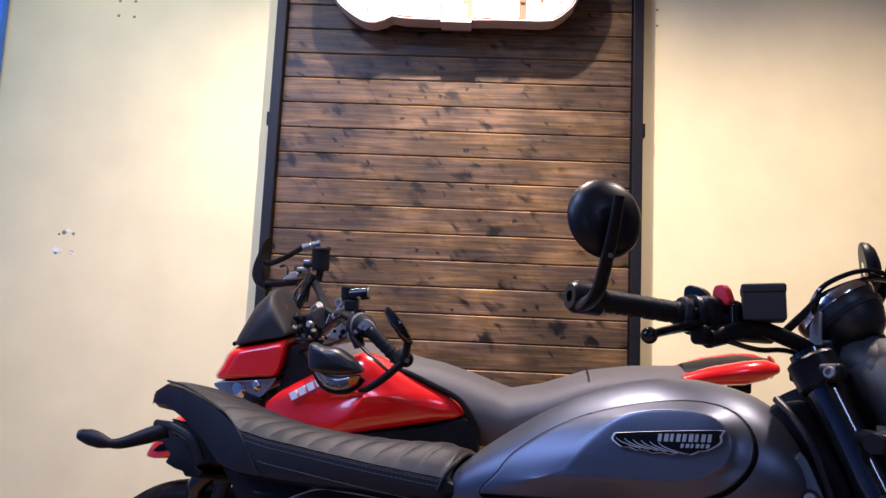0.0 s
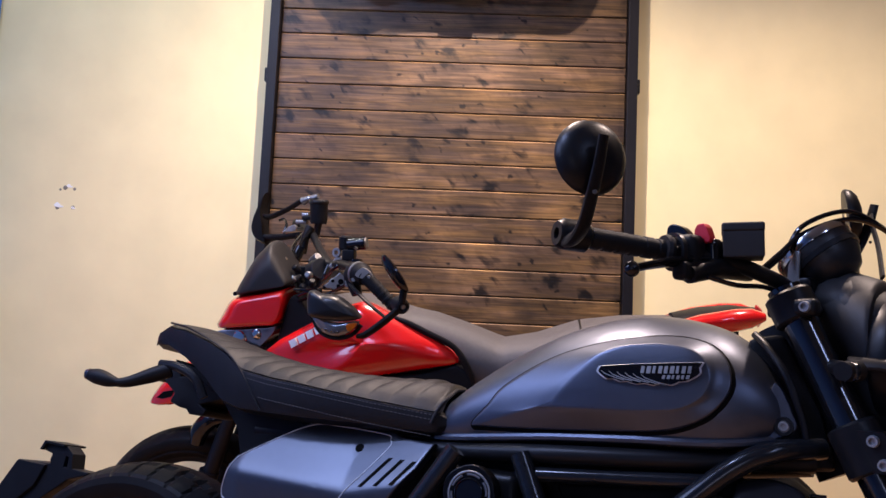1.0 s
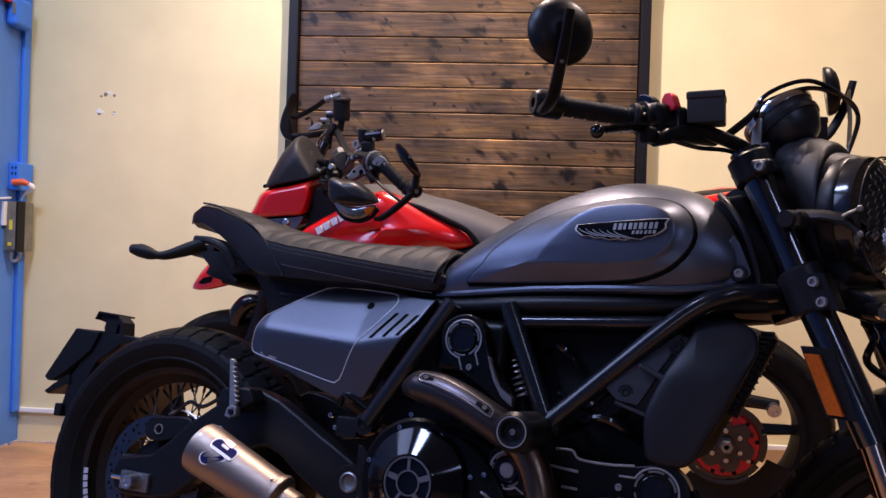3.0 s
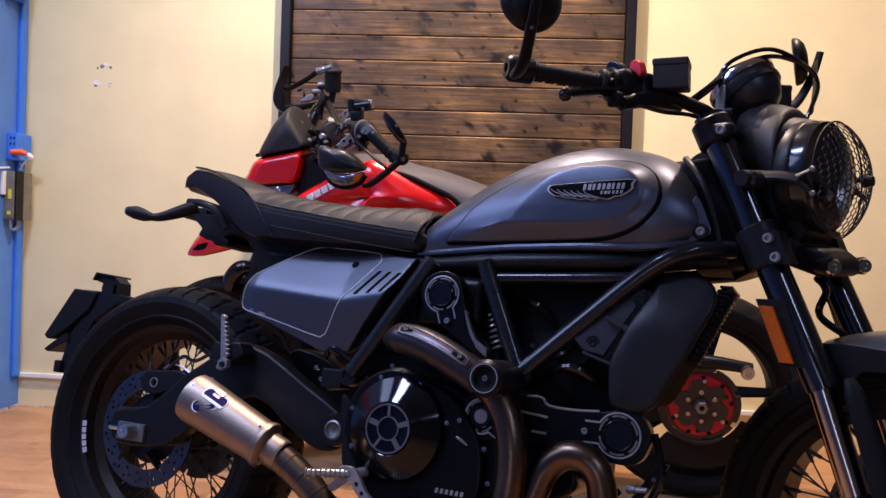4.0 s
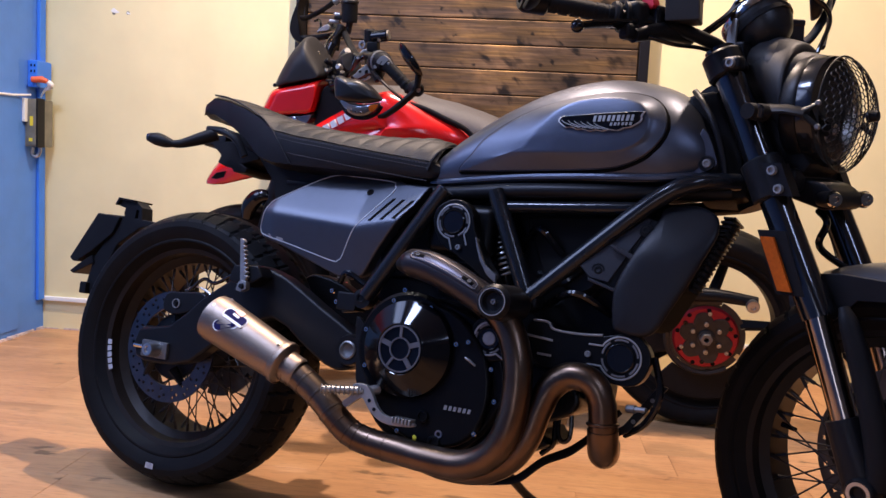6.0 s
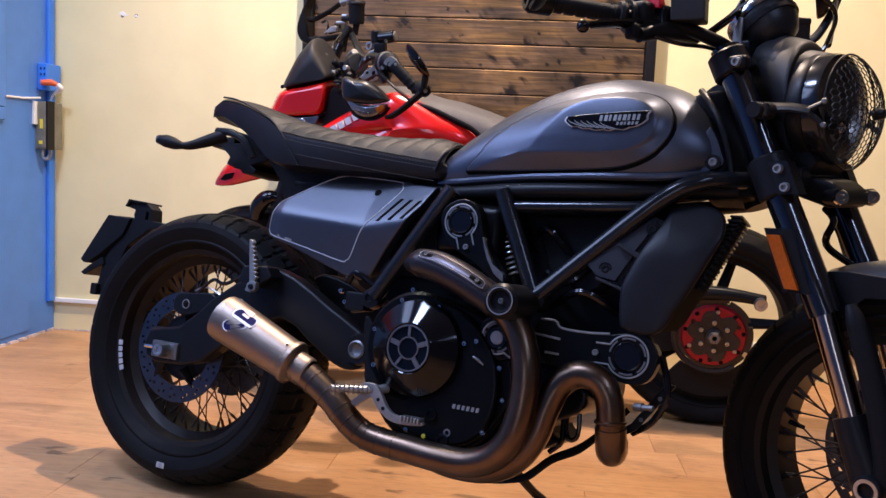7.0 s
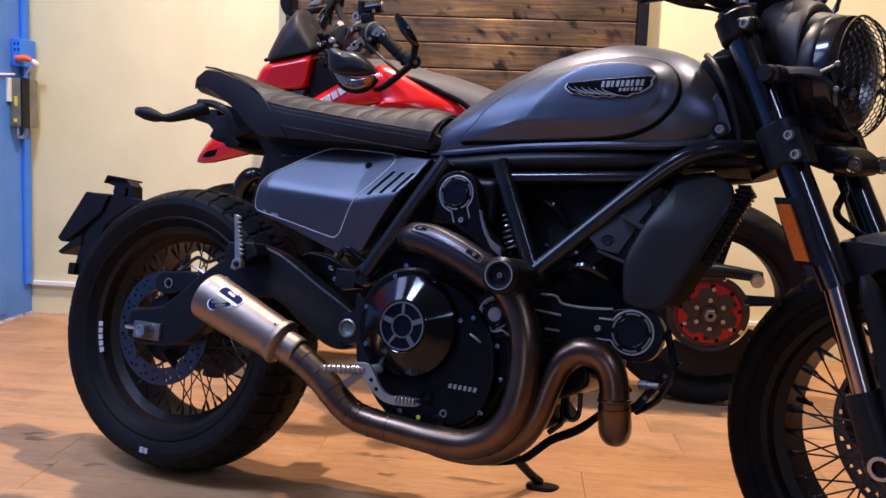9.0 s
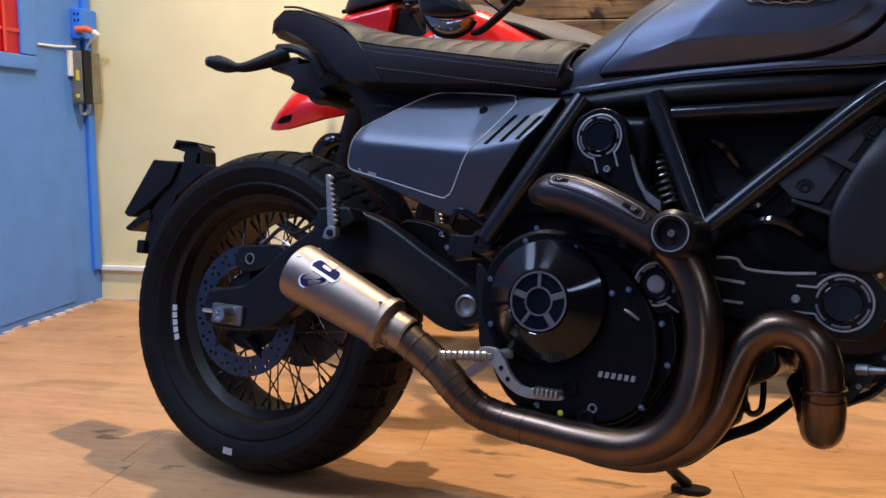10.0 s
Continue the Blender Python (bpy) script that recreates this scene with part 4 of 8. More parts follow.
ck = part("clutch_cover", lathe([(0.090, 0.010), (0.087, 0.020), (0.049, 0.044), (0.046, 0.046), (0.043, 0.044), (0.020, 0.042), (0, 0.042)], 56, along_y(CX, -0.160, CZ)), CLUTCHM, eng, "polished black cone-shaped clutch cover", angle=20)
part("cover_ring", lathe([(0.0395, 0.044), (0.0395, 0.0472), (0.0422, 0.0472), (0.0422, 0.044)], 44, along_y(CX, -0.160, CZ), close=True), DIMRING, ck)
part("cover_ring", lathe([(0.0185, 0.042), (0.0185, 0.0452), (0.0208, 0.0452), (0.0208, 0.042)], 32, along_y(CX, -0.160, CZ), close=True), DIMRING, ck)
for k in range(5):
    a = radians(20 + 72 * k)
    wide = 0.0045 if k % 2 == 0 else 0.0025
    u, v = Vector((math.cos(a), 0, math.sin(a))), Vector((-math.sin(a), 0, math.cos(a)))
    c0 = Vector((CX, -0.2025, CZ))
    part("cover_arm", loft([[c0 + u * r + v * w * wide + Vector((0, o, 0)) for r, w in ((0.021, -1), (0.040, -1), (0.040, 1), (0.021, 1))] for o in (0, -0.003)]), DIMRING, ck)
for k, (x, z) in enumerate([(0.600, 0.478), (0.677, 0.473), (0.549, 0.418), (0.556, 0.352), (0.592, 0.285), (0.7355, 0.415), (0.7583, 0.422), (0.8074, 0.381), (0.8198, 0.327), (0.7897, 0.266), (0.64, 0.245)]):
    if k == 0:
        bolt = part("bolt", bolt_mesh(0.0050, 0.008), CHROME, eng, "", along_y(x, -0.166, z))
    else:
        again(bolt, along_y(x, -0.166, z), eng)
for j in range(6):
    x0 = 0.7245 + 0.0092 * j
    part("lettering_bar", loft([[(x0 + a, -0.1678 - o, 0.2975 + b) for a, b in ((0, 0), (0.0055, 0.0002), (0.0068, 0.0082), (0.0013, 0.008))] for o in (0, 0.0012)]), DECAL, eng)
part("sight_plug", lathe([(0, 0.004), (0.007, 0.004), (0.008, 0.007), (0.011, 0.007), (0.012, 0)], 20, along_y(0.686, -0.166, 0.279)), ENGINE, eng)
part("drain_ring", lathe([(0.0042, 0.0), (0.0042, 0.004), (0.0068, 0.004), (0.0074, 0)], 18, along_y(0.7208, -0.166, 0.2532), close=True), ALU, eng)
part("drain_plug", bolt_mesh(0.013, 0.007), ENGINE, eng, "", along_y(0.7133, -0.166, 0.2372))
part("paint_dot", lathe([(0, 0.0015), (0.004, 0.0012), (0.0052, 0)], 14, along_y(0.6744, -0.167, 0.239)), YELLOW, eng)
part("cable_clip", sweep([(0.7547, -0.170, 0.3942), (0.764, -0.172, 0.3905), (0.7755, -0.170, 0.3827)], [0.0022, 0.0028, 0.002], 8), AXLEMET, eng)
part("speed_sensor", lathe([(0, 0.010), (0.007, 0.010), (0.009, 0.014), (0.014, 0.013), (0.016, 0.0), (0.016, -0.03)], 20, along_y(0.5068, -0.125, 0.4751)), SATIN, eng)
part("sensor_plate", plate([(0.455, 0.440), (0.452, 0.462), (0.482, 0.466), (0.488, 0.446)], -0.115, -0.10, 0.002), OLIVE, eng)
for x, y, z in ((0.4455, -0.118, 0.4602), (0.4329, -0.118, 0.4808), (0.5985, -0.125, 0.4997)):
    again(bolt, along_y(x, y, z), eng)
part("sump", plate(smooth2([(0.60, 0.25), (0.90, 0.30), (0.95, 0.36), (0.85, 0.40), (0.60, 0.35)], 3), -0.11, 0.11, 0.02), ENGINE, eng)
part("belly", plate(smooth2([(0.70, 0.215), (0.72, 0.33), (0.85, 0.36), (0.88, 0.29), (0.83, 0.235)], 3), -0.125, 0.1, 0.01), ENGINE, eng)
part("sump_pan", plate([(0.66, 0.23), (0.82, 0.215), (0.90, 0.255), (0.86, 0.30), (0.66, 0.30)], -0.08, 0.08, 0.012), ENGINE, eng)


def finned(p, d, r, length, n, name):
    m = pointing(p, d)
    prof = []
    for k in range(n):
        h = length * k / n
        prof += [(r * 0.82, h), (r * 0.82, h + length / n * 0.55), (r, h + length / n * 0.6), (r, h + length / n * 0.95)]
    return part(name, lathe([(0, 0)] + prof + [(r * 0.8, length), (0, length)], 28, m), ENGINE, eng, "finned black cylinder")


part("throttle_body", plate(smooth2([(0.80, 0.42), (0.84, 0.56), (0.94, 0.58), (1.01, 0.53), (1.01, 0.43), (0.94, 0.38)], 3), -0.07, 0.05, 0.02), ENGINE, eng)
finned((0.69, 0, 0.44), (0.10, 0, 1), 0.085, 0.20, 9, "cylinder")
finned((0.80, 0, 0.385), (1, 0, 0.16), 0.080, 0.17, 9, "cylinder")
part("cylinder_head", box(0.62, -0.12, 0.575, 0.76, 0.12, 0.675, 0.02, 3), ENGINE, eng)
part("cylinder_head", box(0.93, -0.12, 0.38, 1.0, 0.06, 0.455, 0.02, 3), ENGINE, eng)


def belt_cover(poly, cx, cz, r, arm, y, name):
    c = part(name, plate(smooth2(poly, 3), y + 0.03, y, 0.008, 3), ENGINE, eng, "black belt cover with machined silver edges")
    a0 = math.atan2(arm[1], arm[0])
    u, v = Vector((math.cos(a0), 0, math.sin(a0))), Vector((-math.sin(a0), 0, math.cos(a0)))
    ln = math.hypot(*arm)
    ctr = Vector((cx, y - 0.001, cz))
    path = [ctr + r * (math.cos(q) * u + math.sin(q) * v) for q in np.linspace(0.5, 2 * math.pi - 0.5, 41)]
    path = [path[0] + u * ln, path[0] + u * 0.002] + path + [path[-1] + u * 0.002, path[-1] + u * ln]
    part("machined_ring", sweep(path, 0.0012, 8, flat=1.35, up=(0, 1, 0)), RINGMET, c)
    for n in range(6):
        arc = [ctr + r * 0.86 * (math.cos(q) * u + math.sin(q) * v) for q in np.linspace(n * math.pi / 3 + 0.14, (n + 1) * math.pi / 3 - 0.14, 9)]
        part("machined_ring", sweep(arc, 0.0012, 8, flat=1.5, up=(0, 1, 0)), DIMRING, c)
    part("cap", lathe([(r * 0.70, 0), (r * 0.70, 0.003), (r * 0.66, 0.004), (r * 0.62, 0.002), (0, 0.002)], 32, along_y(cx, y, cz)), GLOSS, c)
    q = Vector((cx, y - 0.001, cz)) + u * (r + ln * 0.8)
    part("bolt", bolt_mesh(0.0055, 0.005), RINGMET, c, "", along_y(q.x, q.y, q.z))
    return c


belt_cover([(0.648, 0.630), (0.655, 0.662), (0.690, 0.678), (0.722, 0.662), (0.735, 0.62), (0.757, 0.58), (0.79, 0.535), (0.785, 0.52), (0.74, 0.55), (0.70, 0.575), (0.672, 0.59)], 0.690, 0.635, 0.032, (0.007, -0.020), -0.150, "upper_belt_cover")
belt_cover([(0.855, 0.452), (0.864, 0.475), (0.893, 0.474), (0.905, 0.462), (0.99, 0.464), (1.04, 0.474), (1.072, 0.445), (1.066, 0.405), (1.04, 0.386), (0.98, 0.392), (0.88, 0.402)], 1.0225, 0.431, 0.035, (-0.024, 0.0), -0.150, "front_belt_cover")
belt_cover([(0.752, 0.43), (0.765, 0.465), (0.80, 0.472), (0.835, 0.45), (0.835, 0.41), (0.80, 0.392), (0.765, 0.402)], 0.792, 0.433, 0.029, (0.018, -0.010), -0.160, "crank_belt_cover")
part("crank_disc", lathe([(0, 0.0035), (0.011, 0.0035), (0.0125, 0.002)], 24, along_y(0.792, -0.160, 0.433)), RINGMET, eng)
part("machined_edge", plate([(0.738, 0.610), (0.741, 0.608), (0.754, 0.579), (0.765, 0.561), (0.787, 0.546), (0.788, 0.531), (0.768, 0.545), (0.752, 0.570), (0.744, 0.590)], -0.156, -0.140, 0.002), DIMRING, eng)
part("machined_edge", sweep(curve([(0.866, -0.150, 0.476), (0.892, -0.150, 0.4755), (0.905, -0.150, 0.464), (0.949, -0.150, 0.462), (0.989, -0.150, 0.465)], 4), 0.0022, 6), RINGMET, eng)
for pa, pb in (((0.854, 0.450), (0.905, 0.445)), ((0.880, 0.420), (0.905, 0.419))):
    part("machined_edge", sweep([(pa[0], -0.1535, pa[1]), (pb[0], -0.1535, pb[1])], 0.0012, 6, flat=1.9, up=(0, 1, 0)), RINGMET, eng)
part("slider", lathe([(0, 0.106), (0.015, 0.106), (0.018, 0.114), (0.024, 0.115), (0.030, 0.108), (0.032, 0.02), (0.028, 0)], 32, along_y(0.832, -0.155, 0.4975)), SATIN, eng, "round black crash slider")
part("slider_ring", lathe([(0.0215, 0.1145), (0.0215, 0.1158), (0.0232, 0.1158), (0.0232, 0.1145)], 32, along_y(0.832, -0.155, 0.4975), close=True), DECAL, eng)
part("slider_bolt", bolt_mesh(0.005, 0.005), AXLEMET, eng, "", along_y(0.832, -0.261, 0.4975))
for r, pts in ((0.007, [(0.85, -0.10, 0.56), (0.90, -0.13, 0.545), (0.94, -0.12, 0.58)]), (0.007, [(0.86, -0.09, 0.50), (0.93, -0.14, 0.53), (0.99, -0.10, 0.50)]),
               (0.006, [(0.44, -0.11, 0.50), (0.46, -0.12, 0.52), (0.50, -0.11, 0.50)]), (0.006, [(1.075, -0.13, 0.44), (1.09, -0.13, 0.38), (1.07, -0.12, 0.33), (1.03, -0.08, 0.30)]),
               (0.0045, [(0.901, -0.05, 0.315), (0.903, -0.05, 0.278), (0.912, -0.05, 0.264), (0.924, -0.05, 0.271), (0.926, -0.05, 0.292), (0.924, -0.05, 0.318)]),
               (0.005, [(0.895, -0.05, 0.31), (0.897, -0.05, 0.261), (0.888, -0.05, 0.247), (0.875, -0.05, 0.235)]), (0.007, [(0.80, -0.06, 0.62), (0.84, -0.10, 0.64), (0.88, -0.08, 0.60)])):
    part("hose", sweep(curve(pts, 6), r, 8), GLOSS, eng)
part("sensor", lathe([(0, 0.035), (0.004, 0.035), (0.005, 0.015), (0.007, 0.015), (0.007, 0)], 10, pointing((1.045, -0.155, 0.352), (0.9, -0.35, 0.1))), AXLEMET, eng)
part("starter", lathe([(0, 0.05), (0.03, 0.05), (0.04, 0.04), (0.04, -0.05)], 24, along_y(0.93, -0.07, 0.565)), SATIN, eng)
part("solenoid", box(0.452, -0.135, 0.446, 0.496, -0.09, 0.482, 0.004), SATIN, eng)
part("lug_eye", lathe([(0.010, 0), (0.010, 0.02), (0.019, 0.02), (0.021, 0)], 20, along_y(0.510, -0.118, 0.473), close=True), SATIN, eng)

# shock absorber
part("shock_body", sweep([(0.72, -0.055, 0.66), (0.78, -0.055, 0.50)], 0.014, 12), SATIN, A)
hx = []
for k in range(97):
    f = k / 96
    a = f * 2 * math.pi * 8
    hx.append((0.737 + 0.03 * f + 0.010 * math.cos(a) + 0.016, -0.085 + 0.010 * math.sin(a), 0.625 - 0.075 * f + 0.005 * math.cos(a)))
part("shock_spring", sweep(hx, 0.002, 6), ALU, A, "bare steel coil spring")

# exhaust
p1 = curve([(0.66, -0.165, 0.545), (0.72, -0.185, 0.530), (0.79, -0.195, 0.50), (0.840, -0.20, 0.458), (0.866, -0.205, 0.40), (0.869, -0.205, 0.333), (0.857, -0.205, 0.275), (0.828, -0.20, 0.236), (0.78, -0.195, 0.214), (0.716, -0.19, 0.211), (0.659, -0.188, 0.214), (0.606, -0.19, 0.2175), (0.566, -0.193, 0.225), (0.534, -0.196, 0.243), (0.4895, -0.199, 0.280), (0.4445, -0.204, 0.3095), (0.412, -0.208, 0.3265)], 6)
ex = part("exhaust", sweep(p1, 0.0252, 24), BRONZE, A, "heat darkened exhaust with a short titanium muffler")
p2 = curve([(0.975, -0.03, 0.315), (1.0, -0.09, 0.278), (1.010, -0.14, 0.272), (1.012, -0.165, 0.305), (1.005, -0.172, 0.360), (0.983, -0.175, 0.388), (0.948, -0.175, 0.391), (0.918, -0.175, 0.367), (0.902, -0.177, 0.327), (0.888, -0.178, 0.277), (0.859, -0.178, 0.234), (0.811, -0.178, 0.207), (0.747, -0.18, 0.202), (0.69, -0.185, 0.212)], 6)
part("header_pipe", sweep(p2, 0.0235, 20), BRONZE, ex)
part("header_cover", sweep(p2[6:20], 0.0258, 20), BRONZE, ex)
part("header_lip", lathe([(0.0245, -0.003), (0.0272, -0.0015), (0.0272, 0.0015), (0.0245, 0.003)], 24, pointing(p2[20], p2[21] - p2[20]), close=True), BRONZE, ex)
heat = curve([(0.612, -0.188, 0.544), (0.640, -0.196, 0.549), (0.680, -0.203, 0.545), (0.725, -0.209, 0.531), (0.770, -0.214, 0.511), (0.810, -0.218, 0.489)], 6)
hs = part("heat_shield", sweep(heat, [0.012, 0.026, 0.0285, 0.0285, 0.0275, 0.025], 22), SHIELD, ex, "dark grey metal heat shield")
out = Vector((0.16, -0.84, 0.52)).normalized()
side = out.cross(Vector((1, 0, -0.2))).normalized()
strip = [p + out * q for p, q in zip(heat[6:28], [0.0225] + [0.0262] * 20 + [0.0250])]
panel_ = part("shield_panel", sweep(strip, [0.007, 0.0115, 0.0128, 0.0125, 0.0115, 0.008], 14, flat=0.34, up=side), SHIELDP, hs)
loop = [p + out * 0.0295 + side * 0.0078 for p in heat[8:26]] + [heat[26] + out * 0.0295 + side * w for w in (0.005, 0.0, -0.005)] + [p + out * 0.0295 - side * 0.0078 for p in heat[8:26]][::-1] + [heat[7] + out * 0.0290 + side * w for w in (-0.004, 0.004)]
part("panel_edge", sweep(loop + [loop[0]], 0.0011, 6), DIMRING, panel_)
for a, b in ((8, 12), (22, 26)):
    part("shield_slot", sweep([p + out * 0.0298 for p in heat[a:b]], 0.0038, 8, flat=0.3, up=side), HOLE, panel_)
for k in (9, 24):
    part("bolt", bolt_mesh(0.0042, 0.003), DARKSTEEL, panel_, "", pointing(heat[k] + out * 0.0302, out))
mf, mr = Vector((0.406, -0.210, 0.332)), Vector((0.224, -0.224, 0.405))
md = (mr - mf).normalized()
ml = (mr - mf).length
part("muffler", lathe([(0.026, -0.035), (0.029, -0.03), (0.029, -0.004), (0.038, 0.0), (0.0415, 0.004), (0.0415, 0.014), (0.0400, 0.016), (0.0438, 0.10), (0.0470, ml - 0.020), (0.0455, ml - 0.010), (0.037, ml - 0.006)], 44, pointing(mf, md), caps=False), TITAN, ex, "brushed titanium muffler")
part("muffler_band", lathe([(0.0415, 0.0), (0.0432, 0.002), (0.0432, 0.010), (0.0415, 0.012)], 44, pointing(mf, md), close=True), TITAN, ex)
part("end_cap", lathe([(0.038, ml - 0.008), (0.036, ml - 0.004), (0.030, ml - 0.003), (0.022, ml + 0.004), (0.020, ml - 0.04), (0, ml - 0.04)], 36, pointing(mf, md)), GLOSS, ex)
for a, h in ((0.9, 0.02), (2.3, 0.02), (0.7, ml - 0.02), (1.9, ml - 0.02)):
    part("rivet", bolt_mesh(0.003, 0.0025), ALU, ex, "", pointing(pointing(mf, md) @ Vector(((0.0405 + 0.028 * h) * math.cos(a), (0.0405 + 0.028 * h) * math.sin(a), h)), pointing(mf, md).to_3x3() @ Vector((math.cos(a), math.sin(a), 0))))
part("sleeve", sweep(p1[80:97] + [mf + md * 0.006], [0.0254, 0.0257, 0.0258, 0.0260, 0.0262, 0.0268, 0.0285, 0.0290], 28), SLEEVE, ex, "bare titanium joining sleeve")
for i, r in ((95, 0.0296), (93, 0.0284), (89, 0.0272), (85, 0.0270), (81, 0.0266)):
    part("weld_band", lathe([(r - 0.002, -0.003), (r, -0.0018), (r, 0.0018), (r - 0.002, 0.003)], 28, pointing(p1[i], p1[i] - p1[i - 1]), close=True), SLEEVE, ex)
for i in (63, 67, 71, 74, 78):
    part("weld_band", lathe([(0.0245, -0.002), (0.0261, -0.0012), (0.0261, 0.0012), (0.0245, 0.002)], 24, pointing(p1[i], p1[i + 1] - p1[i]), close=True), BRONZE, ex)
mm = pointing(mf, md)


def on_muffler(poly, off):
    """Lays a side-view outline (x, z) on the muffler's outer side."""
    flat_d = Vector((md.x, 0, md.z)).normalized()
    across = Vector((flat_d.z, 0, -flat_d.x))
    outw = (Vector((0, -1, 0)) - md * -md.y).normalized()
    res = []
    for x, z in poly:
        p = Vector((x - mf.x, 0, z - mf.z))
        h, w = p.dot(flat_d), max(-0.043, min(0.043, p.dot(across)))
        rad = 0.0405 + 0.031 * h
        q = math.asin(max(-0.95, min(0.95, w / rad)))
        res.append(mf + md * h + (rad + 0.0004 + off) * (math.cos(q) * outw + math.sin(q) * across))
    return res


def bar2(p, q, r0, r1, n=8):
    """A rounded bar outline from p to q."""
    a = math.atan2(q[1] - p[1], q[0] - p[0])
    return [(p[0] + r0 * math.cos(a + math.pi / 2 + math.pi * k / n), p[1] + r0 * math.sin(a + math.pi / 2 + math.pi * k / n)) for k in range(n + 1)] + [(q[0] + r1 * math.cos(a - math.pi / 2 + math.pi * k / n), q[1] + r1 * math.sin(a - math.pi / 2 + math.pi * k / n)) for k in range(n + 1)]


st = part("sticker", loft([on_muffler(bar2((0.2755, 0.3900), (0.306, 0.3985), 0.0112, 0.0118), o) for o in (0.0, 0.0007)]), STWHITE, ex, "white sticker with blue and red shapes")
part("sticker_edge", loft([on_muffler(bar2((0.2858, 0.4150), (0.3205, 0.3995), 0.0090, 0.0086), o) for o in (0.0, 0.0008)]), STWHITE, st)
part("sticker_shape", loft([on_muffler(bar2((0.2757, 0.3900), (0.303, 0.3985), 0.0086, 0.0088), o) for o in (0.0006, 0.0014)]), NAVY, st)
part("sticker_shape", loft([on_muffler(bar2((0.2868, 0.4148), (0.3198, 0.4000), 0.0064, 0.0062), o) for o in (0.0006, 0.0015)]), NAVY, st)
part("sticker_edge", loft([on_muffler(bar2((0.2835, 0.4085), (0.3205, 0.3920), 0.0021, 0.0021), o) for o in (0.0010, 0.0022)]), STWHITE, st)
part("sticker_edge", loft([on_muffler(bar2((0.2975, 0.4125), (0.3090, 0.4070), 0.0017, 0.0017), o) for o in (0.0010, 0.0023)]), STWHITE, st)
part("sticker_shape", loft([on_muffler(bar2((0.2985, 0.4185), (0.3125, 0.4115), 0.0027, 0.0027), o) for o in (0.0004, 0.0024)]), RED, st)

# swingarm, pegs, rear brake
ARM = smooth2([(-0.045, 0.345), (0.04, 0.362), (0.12, 0.43), (0.185, 0.475), (0.225, 0.508), (0.258, 0.513), (0.325, 0.496), (0.418, 0.446), (0.503, 0.402), (0.525, 0.374), (0.512, 0.342), (0.480, 0.329), (0.440, 0.336), (0.375, 0.373), (0.305, 0.410), (0.20, 0.365), (0.11, 0.292), (0.02, 0.276), (-0.045, 0.285)], 2)
for s in (-1, 1):
    sw = part("swingarm", plate(ARM, s * 0.092, s * 0.135, 0.010, 3), SATIN, A, "black cast swingarm")
    part("pivot_cap", lathe([(0, 0.006), (0.012, 0.008), (0.019, 0.012), (0.028, 0.012), (0.031, 0.004), (0.031, -0.01)], 28, along_y(0.500, s * 0.135, 0.372, s)), SATIN, sw)
    part("pivot_bolt", lathe([(0, 0.004), (0.011, 0.008), (0.015, 0.014), (0.018, 0.012), (0.018, 0)], 24, along_y(0.500, s * 0.137, 0.372, s)), AXLEMET, sw)
    part("axle_block", box(-0.022, s * 0.133, 0.288, 0.050, s * 0.143, 0.324, 0.003), AXLEMET, sw)
    part("axle_nut", lathe([(0, 0.022), (0.006, 0.022), (0.008, 0.026), (0.013, 0.026), (0.015, 0.02), (0.017, 0)], 18, along_y(0.020, s * 0.143, 0.307, s)), ALU, sw)
    part("adjuster", sweep([(-0.045, s * 0.138, 0.308), (-0.015, s * 0.138, 0.308)], 0.005, 8), CHROME, sw)
    part("peg_bracket", plate([(0.215, 0.475), (0.225, 0.508), (0.285, 0.512), (0.30, 0.49), (0.26, 0.465)], s * 0.135, s * 0.178, 0.005), SATIN, A)
    teeth = [(0.2475, 0.5625)]
    for k in range(9):
        z = 0.556 - 0.0085 * k
        teeth += [(0.2545 + 0.0022 * k, z), (0.2500 + 0.0022 * k, z - 0.006)]
    peg = part("passenger_peg", plate([(0.240, 0.562)] + teeth + [(0.268, 0.476), (0.254, 0.476)], s * 0.179, s * 0.188, 0.0015, 1), PEGMET, A, "folded bare metal passenger footpeg")
    part("peg_fork", plate([(0.247, 0.458), (0.251, 0.474), (0.258, 0.479), (0.272, 0.477), (0.273, 0.462), (0.260, 0.455)], s * 0.176, s * 0.190, 0.002), PEGMET, peg)
    part("peg_pin", lathe([(0, 0.004), (0.005, 0.004), (0.006, 0)], 12, along_y(0.262, s * 0.190, 0.467, s)), SATIN, peg)
part("caliper", plate(smooth2([(0.0, 0.395), (0.005, 0.428), (0.045, 0.436), (0.105, 0.440), (0.118, 0.420), (0.085, 0.400), (0.035, 0.385)], 3), -0.118, -0.068, 0.008, 3), SATIN, A, "black rear brake caliper")
part("caliper_cap", lathe([(0.0085, 0), (0.0085, 0.003), (0.0102, 0.003), (0.0102, 0)], 24, along_y(0.037, -0.118, 0.410), close=True), DECAL, A)
part("caliper_pin", lathe([(0, 0.006), (0.004, 0.006), (0.005, 0)], 12, along_y(0.037, -0.118, 0.410)), SATIN, A)
part("brake_pipe", sweep(curve([(0.045, -0.105, 0.440), (0.075, -0.11, 0.452), (0.105, -0.11, 0.446), (0.13, -0.11, 0.432)], 5), 0.0022, 6), ALU, A)
part("brake_hose", sweep(curve([(0.06, -0.11, 0.44), (0.10, -0.115, 0.47), (0.14, -0.12, 0.465), (0.20, -0.12, 0.50)], 5), 0.004, 8), GLOSS, A)
